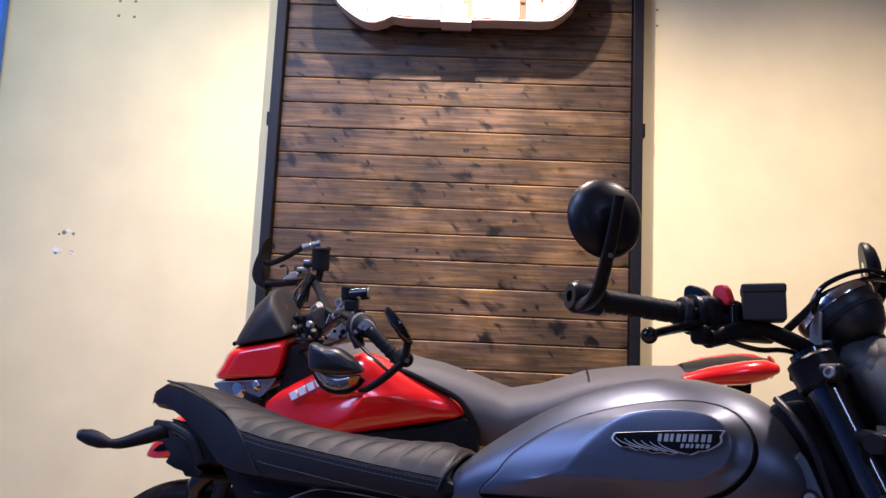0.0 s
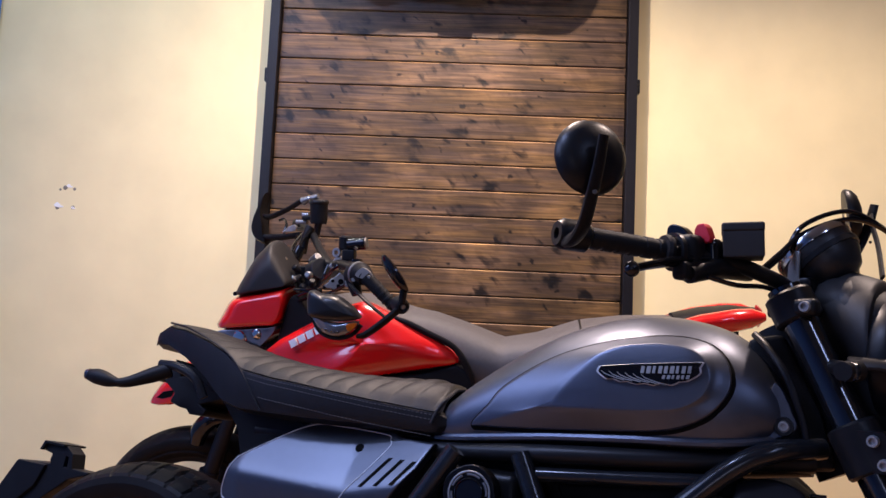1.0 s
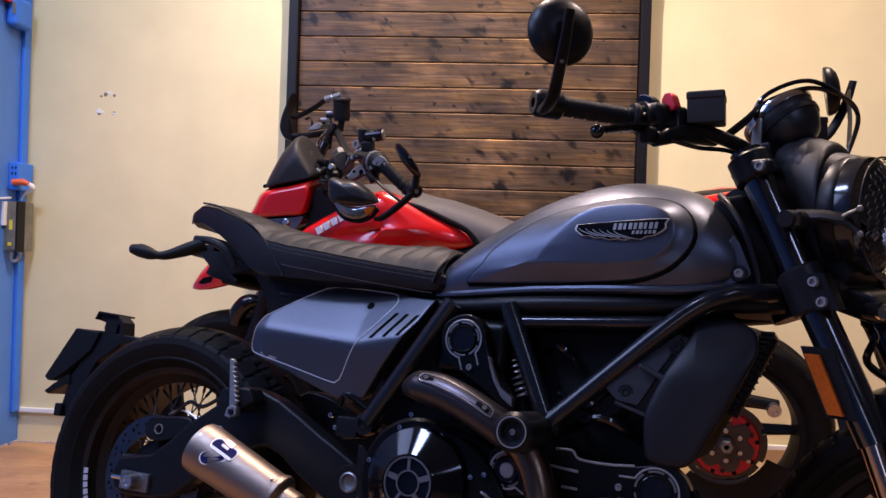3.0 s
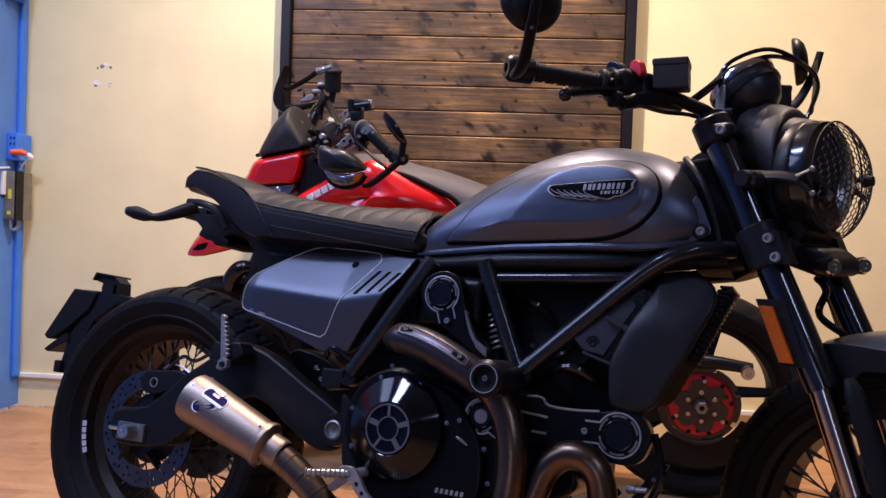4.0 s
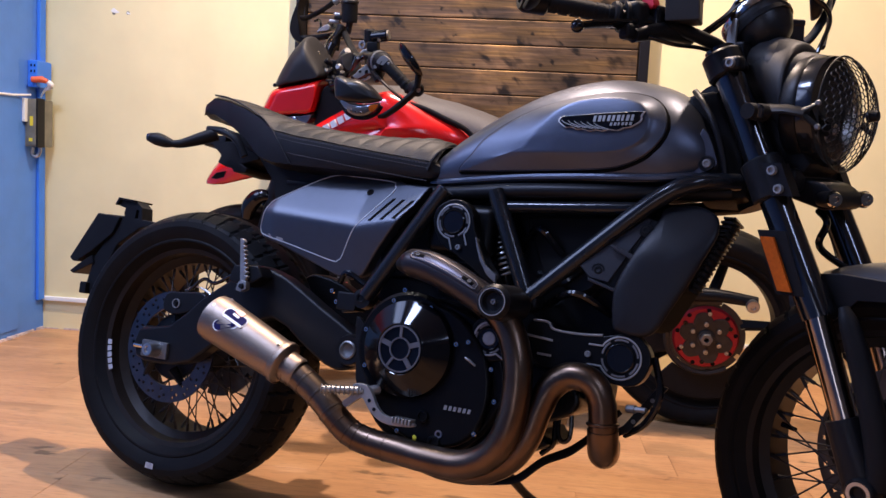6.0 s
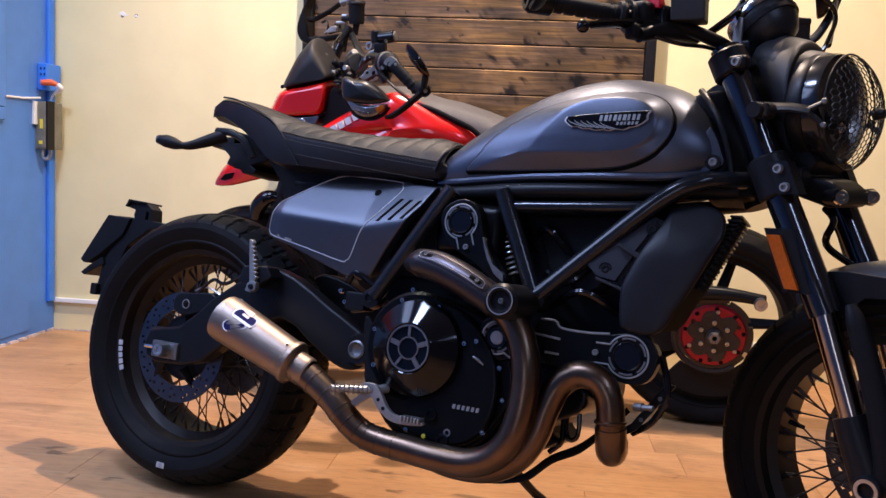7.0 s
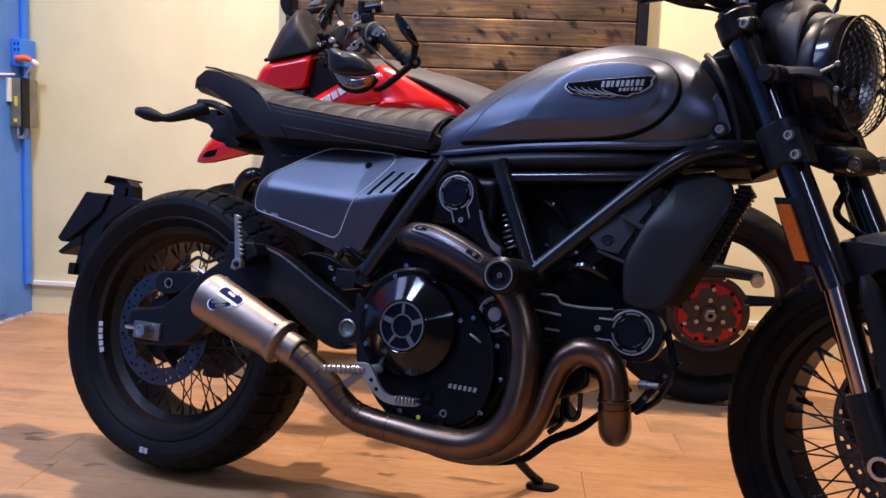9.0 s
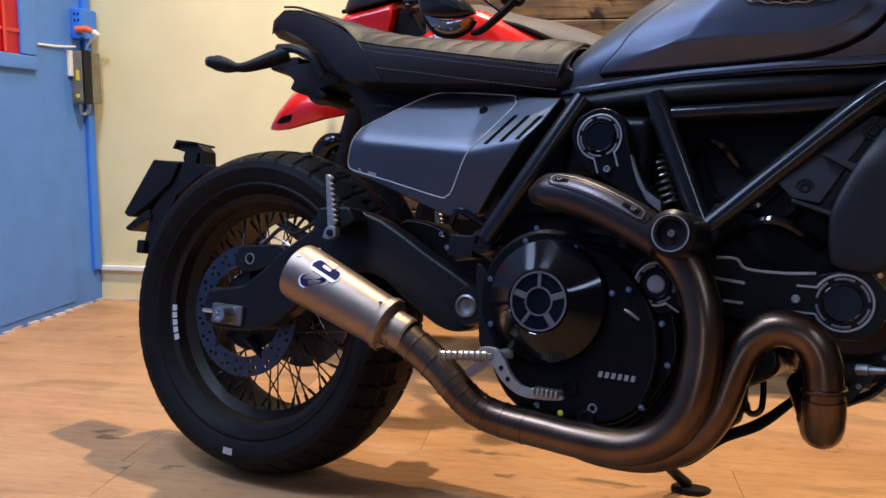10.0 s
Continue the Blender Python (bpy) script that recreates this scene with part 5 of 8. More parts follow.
part("chain_sprocket", disc_mesh(0.07, 0.105, 0.006, 90, 4), STEELBLACK, A, "", Matrix.Translation((0.012, 0.09, 0.312)))
rp = part("rider_peg", sweep([(0.590, -0.17, 0.312), (0.575, -0.20, 0.308), (0.508, -0.236, 0.303)], [0.009, 0.0075, 0.006], 10), PEGMET, A, "serrated bare metal footpeg")
for k in range(10):
    f = k / 9
    part("peg_tooth", lathe([(0.0080, -0.0014), (0.0098, 0), (0.0080, 0.0014)], 8, pointing((0.575 - 0.066 * f, -0.200 - 0.035 * f, 0.308 - 0.005 * f), (-0.9, -0.43, 0))), PEGMET, rp)
lever = [(0.556, 0.318), (0.583, 0.320), (0.598, 0.306), (0.609, 0.288), (0.626, 0.274), (0.648, 0.2715), (0.684, 0.269), (0.686, 0.262), (0.642, 0.258), (0.616, 0.263), (0.594, 0.278), (0.578, 0.296), (0.560, 0.284), (0.546, 0.274), (0.537, 0.283), (0.554, 0.298)]
bl = part("brake_lever", plate(smooth2(lever, 3), -0.206, -0.196, 0.003), PEGMET, A, "bare metal rear brake lever")
for x, z, r in ((0.572, 0.308, 0.006), (0.594, 0.294, 0.0035), (0.606, 0.280, 0.0035)):
    part("lever_hole", lathe([(0, 0.0008), (r, 0.0008), (r, 0)], 12, along_y(x, -0.206, z)), GLOSS, bl)
for k in range(6):
    part("lever_tooth", box(0.646 + 0.0068 * k, -0.214, 0.264, 0.650 + 0.0068 * k, -0.190, 0.2745, 0.001, 1), PEGMET, bl)
part("heel_guard", plate(smooth2([(0.52, 0.44), (0.56, 0.40), (0.61, 0.31), (0.58, 0.285), (0.54, 0.31), (0.53, 0.36)], 3), -0.165, -0.155, 0.003), SATIN, A)
part("side_stand", sweep(curve([(0.64, 0.10, 0.25), (0.68, 0.17, 0.19), (0.735, 0.28, 0.095), (0.757, 0.325, 0.064)], 4), [0.012, 0.011, 0.010, 0.010], 10), SATIN, A, "black side stand")
part("stand_foot", plate(smooth2([(0.735, 0.30), (0.785, 0.30), (0.80, 0.34), (0.77, 0.37), (0.735, 0.35)], 3), 0.050, 0.060, 0.003, axis="z"), SATIN, A, "", Matrix.Translation((0.0, -0.005, 0.001)))
part("stand_strap", sweep(curve([(0.64, 0, 0.150), (0.669, 0, 0.143), (0.736, 0, 0.148), (0.793, 0, 0.161), (0.825, 0, 0.176), (0.866, 0, 0.214), (0.916, 0, 0.243), (0.957, 0, 0.282), (1.0, 0, 0.33)], 5), [0.004, 0.004, 0.0045, 0.006, 0.0085, 0.0085, 0.009, 0.007, 0.006], 10, flat=0.3, up=(0, 0.4, 1)), SATIN, A)
bb = part("belly_bracket", plate([(1.098, 0.392), (1.082, 0.394), (1.030, 0.318), (0.985, 0.285), (0.988, 0.276), (1.040, 0.308)], -0.104, -0.098, 0.0015), SATIN, A, "black perforated bracket under the engine")
for x, z in ((1.046, 0.327), (1.060, 0.347), (1.074, 0.367)):
    part("bracket_hole", lathe([(0, 0.0006), (0.0035, 0.0006), (0.004, 0)], 10, along_y(x, -0.104, z)), AXLEMET, bb)

# plate carrier behind the rear wheel
hg = part("plate_carrier", plate([(-0.317, 0.597), (-0.252, 0.596), (-0.149, 0.5876), (-0.158, 0.580), (-0.200, 0.5690), (-0.2640, 0.5240), (-0.3030, 0.437), (-0.327, 0.393), (-0.3472, 0.424), (-0.334, 0.488), (-0.292, 0.551)], -0.022, 0.022, 0.004), PLASTIC, A, "black plate carrier over the rear tyre")
part("plate_board", plate([(-0.3343, 0.5974), (-0.2575, 0.5931), (-0.2771, 0.5495), (-0.3401, 0.4991), (-0.3815, 0.4726), (-0.3965, 0.4712), (-0.409, 0.4791)], -0.030, 0.060, 0.004), PLASTIC, hg)
part("plate_board_lip", plate([(-0.4042, 0.4463), (-0.3781, 0.4661), (-0.3349, 0.4927), (-0.3267, 0.473), (-0.3913, 0.4407)], -0.028, 0.058, 0.003), PLASTIC, hg)
lamp = part("plate_lamp", plate([(-0.2797, 0.6218), (-0.2704, 0.6383), (-0.2186, 0.634), (-0.1993, 0.619), (-0.1943, 0.5869), (-0.2080, 0.5900), (-0.2085, 0.6120), (-0.2160, 0.6140), (-0.2180, 0.5900), (-0.2522, 0.5920), (-0.2557, 0.6042), (-0.2526, 0.6154)], -0.022, 0.014, 0.0015), PLASTIC, hg)
part("lamp_hood", plate([(-0.2810, 0.6215), (-0.2715, 0.6400), (-0.2180, 0.6358), (-0.2190, 0.6315), (-0.2665, 0.6345), (-0.2750, 0.6205)], -0.030, 0.030, 0.001), PLASTIC, lamp)
part("carrier_clamp", box(-0.3549, -0.034, 0.3955, -0.3335, -0.012, 0.424, 0.003), PLASTIC, hg)

# front end, turned with the steering


def fp(name, bm, mat, label="", parent=None, angle=35):
    """A part of the front end, made straight ahead and turned with the steering."""
    return part(name, bm, mat, parent or A, label, STEER if parent is None else None, angle=angle)


for s in (-1, 1):
    y = 0.1 * s
    fk = fp("fork", sweep([(1.163, y, 0.985), (1.355, y, 0.561)], 0.0245, 28), FORKM, "black telescopic fork leg")
    fp("fork_collar", sweep([(1.335, y, 0.605), (1.357, y, 0.556)], [0.0265, 0.0300, 0.0300, 0.026], 28), FORKM, "", fk)
    fp("stanchion", sweep([(1.350, y, 0.57), (1.412, y, 0.385)], 0.0205, 20), STANCH, "polished chrome stanchion", fk)
    fp("slider_leg", sweep([(1.402, y, 0.405), (1.430, y, 0.335), (1.445, y, 0.285)], [0.026, 0.030, 0.028], 18), SATIN, "", fk)
    fp("fork_guard", sweep(curve([(1.398, y * 1.1, 0.578), (1.408, y * 1.12, 0.555), (1.424, y * 1.12, 0.51), (1.448, y * 1.12, 0.43), (1.464, y * 1.1, 0.355), (1.464, y * 1.05, 0.315)], 4), [0.008, 0.015, 0.0175, 0.019, 0.021, 0.024], 14, flat=0.8), PLASTIC, "", fk)
    fp("axle_clamp", lathe([(0, 0.022), (0.009, 0.022), (0.012, 0.028), (0.020, 0.028), (0.024, 0.022), (0.026, 0)], 24, along_y(1.445, s * 0.105, 0.306, s)), SATIN, "", fk)
    fp("axle_ring", lathe([(0.0125, 0.027), (0.0125, 0.030), (0.018, 0.030), (0.018, 0.027)], 24, along_y(1.445, s * 0.105, 0.306, s), close=True), ALU, "", fk)
    tc = fp("top_clamp", sweep([(1.1665, y, 0.977), (1.168, y, 0.974), (1.183, y, 0.941), (1.1845, y, 0.938)], [0.0305, 0.0335, 0.0335, 0.0305], 28), SATIN, "rounded black fork clamp")
    fp("clamp_lug", box(1.183, y - 0.033, 0.944, 1.219, y - 0.008, 0.969, 0.008, 3), SATIN, "", tc)
    fp("clamp_bolt", lathe([(0, 0.004), (0.004, 0.004), (0.0045, 0.008), (0.007, 0.008), (0.008, 0)], 14, pointing((1.205, y - 0.032, 0.957), (0.05, -1, 0))), DECAL)
    lc = fp("lower_clamp", sweep([(1.2465, y, 0.800), (1.248, y, 0.797), (1.2735, y, 0.741), (1.275, y, 0.738)], [0.0305, 0.0335, 0.0335, 0.0305], 28), SATIN, "rounded black fork clamp")
    fp("clamp_lug", loft([[Vector((1.252 + 0.022 * f + dx, y + dy, 0.795 - 0.052 * f)) for dx, dy in ((0, -0.030), (0.046, -0.032), (0.046, -0.006), (0, -0.006))] for f in (0, 1)]), SATIN, "", lc)
    for dz in (0.757, 0.786):
        fp("clamp_bolt", lathe([(0, 0.003), (0.004, 0.003), (0.0045, 0.007), (0.007, 0.007), (0.008, 0)], 14, pointing((1.285 + (0.786 - dz) * 0.42, y - 0.032, dz - 0.003), (0.05, -1, 0))), DECAL)
    fp("reflector", loft([[Vector((1.281 + 0.034 * f + dx, s * (0.128 + o), 0.678 - 0.084 * f)) for f, dx in ((0, -0.011), (0, 0.011), (1, 0.011), (1, -0.011))] for o in (0, 0.006)]), AMBER, "amber side reflector", fk)
    fp("reflector_base", loft([[Vector((1.279 + 0.036 * f + dx, s * (0.118 + o), 0.688 - 0.100 * f)) for f, dx in ((0, -0.017), (0, 0.030), (1, 0.030), (1, -0.017))] for o in (0, 0.009)]), PLASTIC, "", fk)
    fp("headlamp_bolt", lathe([(0, 0.006), (0.004, 0.006), (0.0055, 0.009), (0.0105, 0.009), (0.0125, 0.004), (0.0125, -0.004)], 20, pointing((1.352, 0.058 * s - 0.004, 0.739), (0.72, -0.68, 0))), CHROME)
    fp("lamp_pod", sweep([(1.325, 0.058 * s + 0.012, 0.739), (1.351, 0.058 * s - 0.002, 0.739)], [0.012, 0.0145, 0.0145], 18), SATIN)
fp("top_yoke", plate([(1.13, -0.09), (1.13, 0.09), (1.20, 0.09), (1.17, 0.0), (1.20, -0.09)], 0.944, 0.970, 0.006, axis="z"), SATIN)
fp("lower_yoke", plate([(1.238, -0.09), (1.238, 0.09), (1.298, 0.08), (1.298, -0.08)], 0.75, 0.788, 0.008, axis="z"), SATIN)
fp("axle", sweep([(1.445, -0.11, 0.306), (1.445, 0.11, 0.306)], 0.012, 14), SATIN)
fp("front_caliper", plate(smooth2([(1.33, 0.40), (1.31, 0.34), (1.33, 0.28), (1.37, 0.275), (1.375, 0.35), (1.365, 0.41)], 3), 0.045, 0.10, 0.008), SATIN, "black front brake caliper")
for k in range(6):
    a = radians(60 * k + 20)
    fp("disc_button", lathe([(0, 0.004), (0.007, 0.004), (0.008, 0)], 12, along_y(1.445 + 0.118 * math.cos(a), 0.073, 0.308 + 0.118 * math.sin(a))), REDM)
fp("valve", sweep([(1.258, 0.0, 0.345), (1.285, -0.004, 0.342)], [0.005, 0.004], 8), GLOSS)
# mudguard
rings = []
for a in np.linspace(122, 28, 26):
    c, s_ = math.cos(radians(a)), math.sin(radians(a))
    drop = 0.0 if 35 < a < 112 else 0.006
    ring = [(1.445 + c * (0.335 - 0.030 * abs(q) ** 3 - drop + o), q * 0.072 * (1 - 0.25 * max(0, (a - 110) / 12) - 0.15 * max(0, (40 - a) / 12)), 0.308 + s_ * (0.335 - 0.030 * abs(q) ** 3 - drop + o)) for o, qs in ((0, np.linspace(-1, 1, 13)), (-0.004, np.linspace(1, -1, 13))) for q in qs]
    rings.append(ring)
md_ = fp("mudguard", loft(rings), GREY, "matte grey front mudguard")
for s in (-1, 1):
    fp("mudguard_stay", plate([(1.325, 0.62), (1.375, 0.625), (1.50, 0.615), (1.50, 0.59), (1.405, 0.585), (1.37, 0.55), (1.345, 0.55)], s * 0.070, s * 0.078, 0.002), SATIN, "", md_)
    fp("bolt", bolt_mesh(0.006, 0.004), SATIN, "", md_).matrix_basis = along_y(1.352, s * 0.078, 0.60, s)

# headlamp with its guard
hl = fp("headlamp", loft([[(x, r * math.sin(2 * math.pi * k / 36), z + r * math.cos(2 * math.pi * k / 36)) for k in range(36)] for x, z, r in ((1.165, 0.945, 0.045), (1.19, 0.945, 0.060), (1.225, 0.935, 0.078), (1.262, 0.912, 0.088), (1.268, 0.908, 0.086), (1.270, 0.905, 0.080))]), COWLM, "round headlamp behind a black mesh guard")
fp("bezel", lathe([(0.080, 1.262), (0.089, 1.266), (0.0945, 1.274), (0.0945, 1.290), (0.092, 1.295), (0.0885, 1.293), (0.086, 1.285)], 44, Matrix.Translation((0, 0, 0.882)) @ Matrix.Rotation(radians(90), 4, "Y"), caps=False), SATIN, "", hl)
ROUND_X = Matrix.Translation((0, 0, 0.882)) @ Matrix.Rotation(radians(90), 4, "Y")
fp("lens_rim", lathe([(0.0865, 1.294), (0.0915, 1.296), (0.0915, 1.312), (0.0895, 1.320), (0.0875, 1.318)], 44, ROUND_X, close=True), RIMDARK, "", hl)
fp("reflector_bowl", lathe([(0.087, 1.296), (0.076, 1.280), (0.05, 1.262), (0.02, 1.252), (0, 1.251)], 36, ROUND_X, caps=False), BOWLM, "", hl)
for k in range(9):
    a = 2 * math.pi * k / 9
    fp("lamp_facet", lathe([(0, 0.012), (0.010, 0.006), (0.013, -0.004)], 10, pointing((1.272, 0.045 * math.sin(a), 0.882 + 0.045 * math.cos(a)), (1, 0, 0))), CHROME, "", hl)
fp("bulb_shield", lathe([(0, 1.30), (0.014, 1.297), (0.018, 1.28), (0.018, 1.262)], 18, ROUND_X), GLOSS, "", hl)
fp("lens", lathe([(0.0885, 1.292), (0.088, 1.310), (0.081, 1.327), (0.060, 1.338), (0.030, 1.344), (0, 1.345)], 40, ROUND_X, caps=False), GLASS, "", hl).visible_shadow = False
gb = bmesh.new()
cell = 0.0060


def dome(y, z):
    q = min(1.0, (y * y + z * z) / 0.0089)
    return (1.334 + 0.044 * (1 - q) ** 0.8, y, 0.876 + z)


seen_edges = set()
for i in range(-12, 13):
    for j in range(-12, 13):
        cy, cz = cell * 1.5 * i, cell * math.sqrt(3) * (j + 0.5 * (i % 2))
        for k in range(6):
            a, c = radians(60 * k), radians(60 * k + 60)
            p, q = (cy + cell * math.cos(a), cz + cell * math.sin(a)), (cy + cell * math.cos(c), cz + cell * math.sin(c))
            key = tuple(sorted(((round(p[0], 4), round(p[1], 4)), (round(q[0], 4), round(q[1], 4)))))
            if key in seen_edges or max(math.hypot(*p), math.hypot(*q)) > 0.0925:
                continue
            seen_edges.add(key)
            sweep([dome(*p), dome(*q)], 0.00095, 4, gb, caps=False)
fp("lamp_guard", gb, SATIN, "black hexagonal mesh headlamp guard", hl)
fp("guard_rim", sweep([(1.334, 0.0935 * math.sin(2 * math.pi * k / 48), 0.876 + 0.0935 * math.cos(2 * math.pi * k / 48)) for k in range(49)], 0.0017, 8), SATIN, "", hl)
fp("guard_knob", lathe([(0, 0.012), (0.008, 0.010), (0.010, 0.0), (0.010, -0.006)], 14, pointing((1.378, 0, 0.872), (1, 0, 0))), SATIN, "", hl)
for s in (-1, 1):
    fp("guard_arm", sweep([(1.318, s * 0.102, 0.874), (1.29, s * 0.108, 0.880), (1.25, s * 0.112, 0.882)], [0.010, 0.010, 0.011], 10, flat=0.5), SATIN, "", hl)
    for z in (0.888, 0.851):
        fp("guard_arm", sweep([(1.337, s * 0.096, z), (1.310, s * 0.104, 0.874)], [0.004, 0.0065], 8, flat=0.7), SATIN, "", hl)
        fp("guard_screw", lathe([(0, 0.004), (0.003, 0.004), (0.0045, 0.002), (0.005, 0)], 12, pointing((1.337, s * 0.099, z), (0.2, s, 0))), AXLEMET, "", hl)
    ti = fp("front_turn_signal", sweep([(1.215, s * 0.10, 0.878), (1.262, s * 0.135, 0.872), (1.275, s * 0.155, 0.872), (1.275, s * 0.20, 0.872)], [0.010, 0.010, 0.013, 0.015, 0.012], 14), PLASTIC, "black stubby turn signal")
    fp("lens", lathe([(0, 0.006), (0.010, 0.004), (0.013, -0.004)], 14, pointing((1.283, s * 0.18, 0.872), (1, 0, 0))), SMOKE, "", ti)
fp("headlamp_cowl", loft([[(x, w * math.sin(a), z + h * math.cos(a)) for a in [2 * math.pi * k / 24 for k in range(24)]] for x, z, w, h in ((1.17, 0.975, 0.04, 0.02), (1.20, 0.965, 0.062, 0.045), (1.235, 0.955, 0.075, 0.052), (1.27, 0.935, 0.07, 0.048), (1.30, 0.92, 0.05, 0.055))]), COWLM, "", hl)
fp("lower_bracket", plate([(1.26, 0.782), (1.33, 0.765), (1.352, 0.748), (1.352, 0.725), (1.33, 0.720), (1.27, 0.740)], -0.05, 0.05, 0.008), PLASTIC)
fp("headlamp_mount", plate([(1.17, 0.93), (1.24, 0.95), (1.275, 0.90), (1.275, 0.85), (1.315, 0.795), (1.29, 0.765), (1.235, 0.79), (1.20, 0.85)], -0.062, 0.062, 0.012), PLASTIC)
fp("brake_line_clamp", sweep(curve([(1.31, -0.02, 0.72), (1.33, -0.03, 0.70), (1.315, -0.02, 0.66), (1.34, 0.04, 0.62), (1.36, 0.06, 0.60)], 5), 0.006, 8), GLOSS)

# instruments
pm = pointing((1.178, 0, 1.038), (-0.62, 0, 0.78))
pod = fp("instrument_pod", lathe([(0, -0.052), (0.024, -0.050), (0.040, -0.040), (0.052, -0.020), (0.056, 0.0), (0.058, 0.010), (0.056, 0.018)], 40, pm), SHROUDM, "round black instrument pod")
fp("pod_rim", lathe([(0.053, 0.012), (0.0595, 0.010), (0.061, 0.016), (0.0595, 0.023), (0.054, 0.025)], 44, pm, close=True), CHROME, "", pod)
fp("pod_glass", lathe([(0.055, 0.018), (0.03, 0.0205), (0, 0.021)], 36, pm), SMOKE, "", pod)
fp("pod_band", lathe([(0.0545, -0.012), (0.0575, -0.012), (0.0585, -0.004), (0.0562, -0.003)], 40, pm, close=True), SATIN, "", pod)
fp("pod_plate", plate([(1.1495, 0.9887), (1.1526, 1.022), (1.1634, 1.0446), (1.1708, 1.0417), (1.1678, 1.0059), (1.1728, 0.9816)], -0.060, -0.054, 0.0015), PEGMET, "", pod)
fp("pod_stay", sweep([(1.175, 0.0, 1.00), (1.165, 0, 0.965)], 0.022, 12), SATIN, "", pod)

# handlebar and controls
HB = [(1.006, -0.388, 1.0455), (1.035, -0.34, 1.040), (1.072, -0.27, 1.031), (1.096, -0.22, 1.026), (1.125, -0.16, 1.016), (1.150, -0.10, 0.998), (1.158, -0.06, 0.985), (1.160, 0, 0.984)]
bar = curve(HB + [(x, -y, z) for x, y, z in HB[-2::-1]], 5)
hb = fp("handlebar", sweep(bar, 0.0112, 14), SATIN, "black tapered handlebar")
fp("bar_clamp", box(1.135, -0.06, 0.965, 1.185, 0.06, 1.005, 0.008), SATIN, "", hb)
for s in (-1, 1):
    gp = [(a[0], s * abs(a[1]), a[2]) for a in HB]
    grip = fp("grip", sweep([gp[0], gp[1], gp[2]], 0.0136, 16), GRIPR, "ribbed black rubber grip", hb)
    for f in np.linspace(0.06, 0.94, 7):
        p = Vector(gp[0]).lerp(Vector(gp[2]), f)
        fp("grip_rib", lathe([(0.0132, -0.0075), (0.0150, -0.0065), (0.0150, 0.0065), (0.0132, 0.0075)], 16, pointing(p, Vector(gp[2]) - Vector(gp[0])), close=True), GRIPR, "", grip)
    fp("grip_flange", lathe([(0.012, -0.006), (0.021, -0.005), (0.023, 0.0), (0.021, 0.006), (0.012, 0.008)], 20, pointing(gp[2], Vector(gp[2]) - Vector(gp[0]))), GRIPR, "", hb)
    fp("bar_end", lathe([(0.006, 0.012), (0.008, 0.030), (0.016, 0.030), (0.021, 0.022), (0.021, -0.012), (0.017, -0.016)], 24, pointing((1.008, s * 0.386, 1.045), (-0.45, s * 0.89, 0.08))), SATIN, "", hb)
    swt = box(1.062, s * 0.213, 1.004, 1.106, s * 0.252, 1.056, 0.012, 3)
    sg = fp("switch_housing", swt, PLASTIC, "", hb)
    fp("switch_ring", lathe([(0.022, -0.004), (0.027, -0.003), (0.027, 0.003), (0.022, 0.004)], 20, pointing((1.078, s * 0.257, 1.030), (0.4, -0.9 * s, 0)), close=True), SATIN, "", hb)
    fp("switch_block", box(1.082, s * 0.185, 1.008, 1.118, s * 0.215, 1.052, 0.009, 3), GLOSS, "", hb)
    if s < 0:
        fp("kill_switch", plate([(1.088, 1.044), (1.090, 1.064), (1.094, 1.071), (1.104, 1.072), (1.109, 1.066), (1.114, 1.050), (1.112, 1.044)], -0.222, -0.204, 0.002), REDM, "red kill switch", hb)
        fp("switch_cap", plate(smooth2([(1.060, 1.050), (1.058, 1.066), (1.066, 1.072), (1.082, 1.066), (1.090, 1.052)], 3), -0.240, -0.222, 0.004, 3), GLOSS, "", hb)
    turned = Matrix.Translation((1.134, s * 0.165, 0)) @ Matrix.Rotation(radians(-27 * s), 4, "Z")
    pot, lid = box(-0.0275, -0.031, 1.024, 0.0275, 0.031, 1.062, 0.003, 2), box(-0.0285, -0.032, 1.060, 0.0285, 0.032, 1.073, 0.0035, 3)
    bmesh.ops.transform(pot, matrix=turned, verts=pot.verts)
    bmesh.ops.transform(lid, matrix=turned, verts=lid.verts)
    rs = fp("fluid_reservoir", pot, COWLM, "square black fluid reservoir", hb)
    fp("reservoir_lid", lid, COWLM, "", rs)
    fp("master_cylinder", sweep([(1.120, s * 0.12, 1.010), (1.108, s * 0.20, 1.012), (1.098, s * 0.255, 0.998)], [0.014, 0.016, 0.013], 12), SATIN, "", hb)
    lvr = sweep(curve([(1.112, s * 0.185, 1.015), (1.098, s * 0.23, 1.018), (1.092, s * 0.28, 1.014), (1.094, s * 0.34, 1.005), (1.092, s * 0.378, 0.998)], 5), [0.013, 0.011, 0.009, 0.0075, 0.007], 10, flat=0.6)
    bmesh.ops.create_uvsphere(lvr, u_segments=14, v_segments=10, radius=0.0105, matrix=Matrix.Translation((1.092, s * 0.386, 0.996)))
    fp("brake_lever" if s < 0 else "clutch_lever", lvr, GLOSS, "", hb)
    fp("switch_pod", box(1.082, s * 0.225, 0.990, 1.105, s * 0.275, 1.016, 0.007, 3), PLASTIC, "", hb)
    # bar-end mirror
    nrm = Vector((0.88, 0.42 * s, 0.10)).normalized()
    c = Vector((1.066, -0.430, 1.137)) if s < 0 else Vector((1.098, 0.372, 1.157))
    o = c - Vector((1.066, s * 0.430, 1.137))
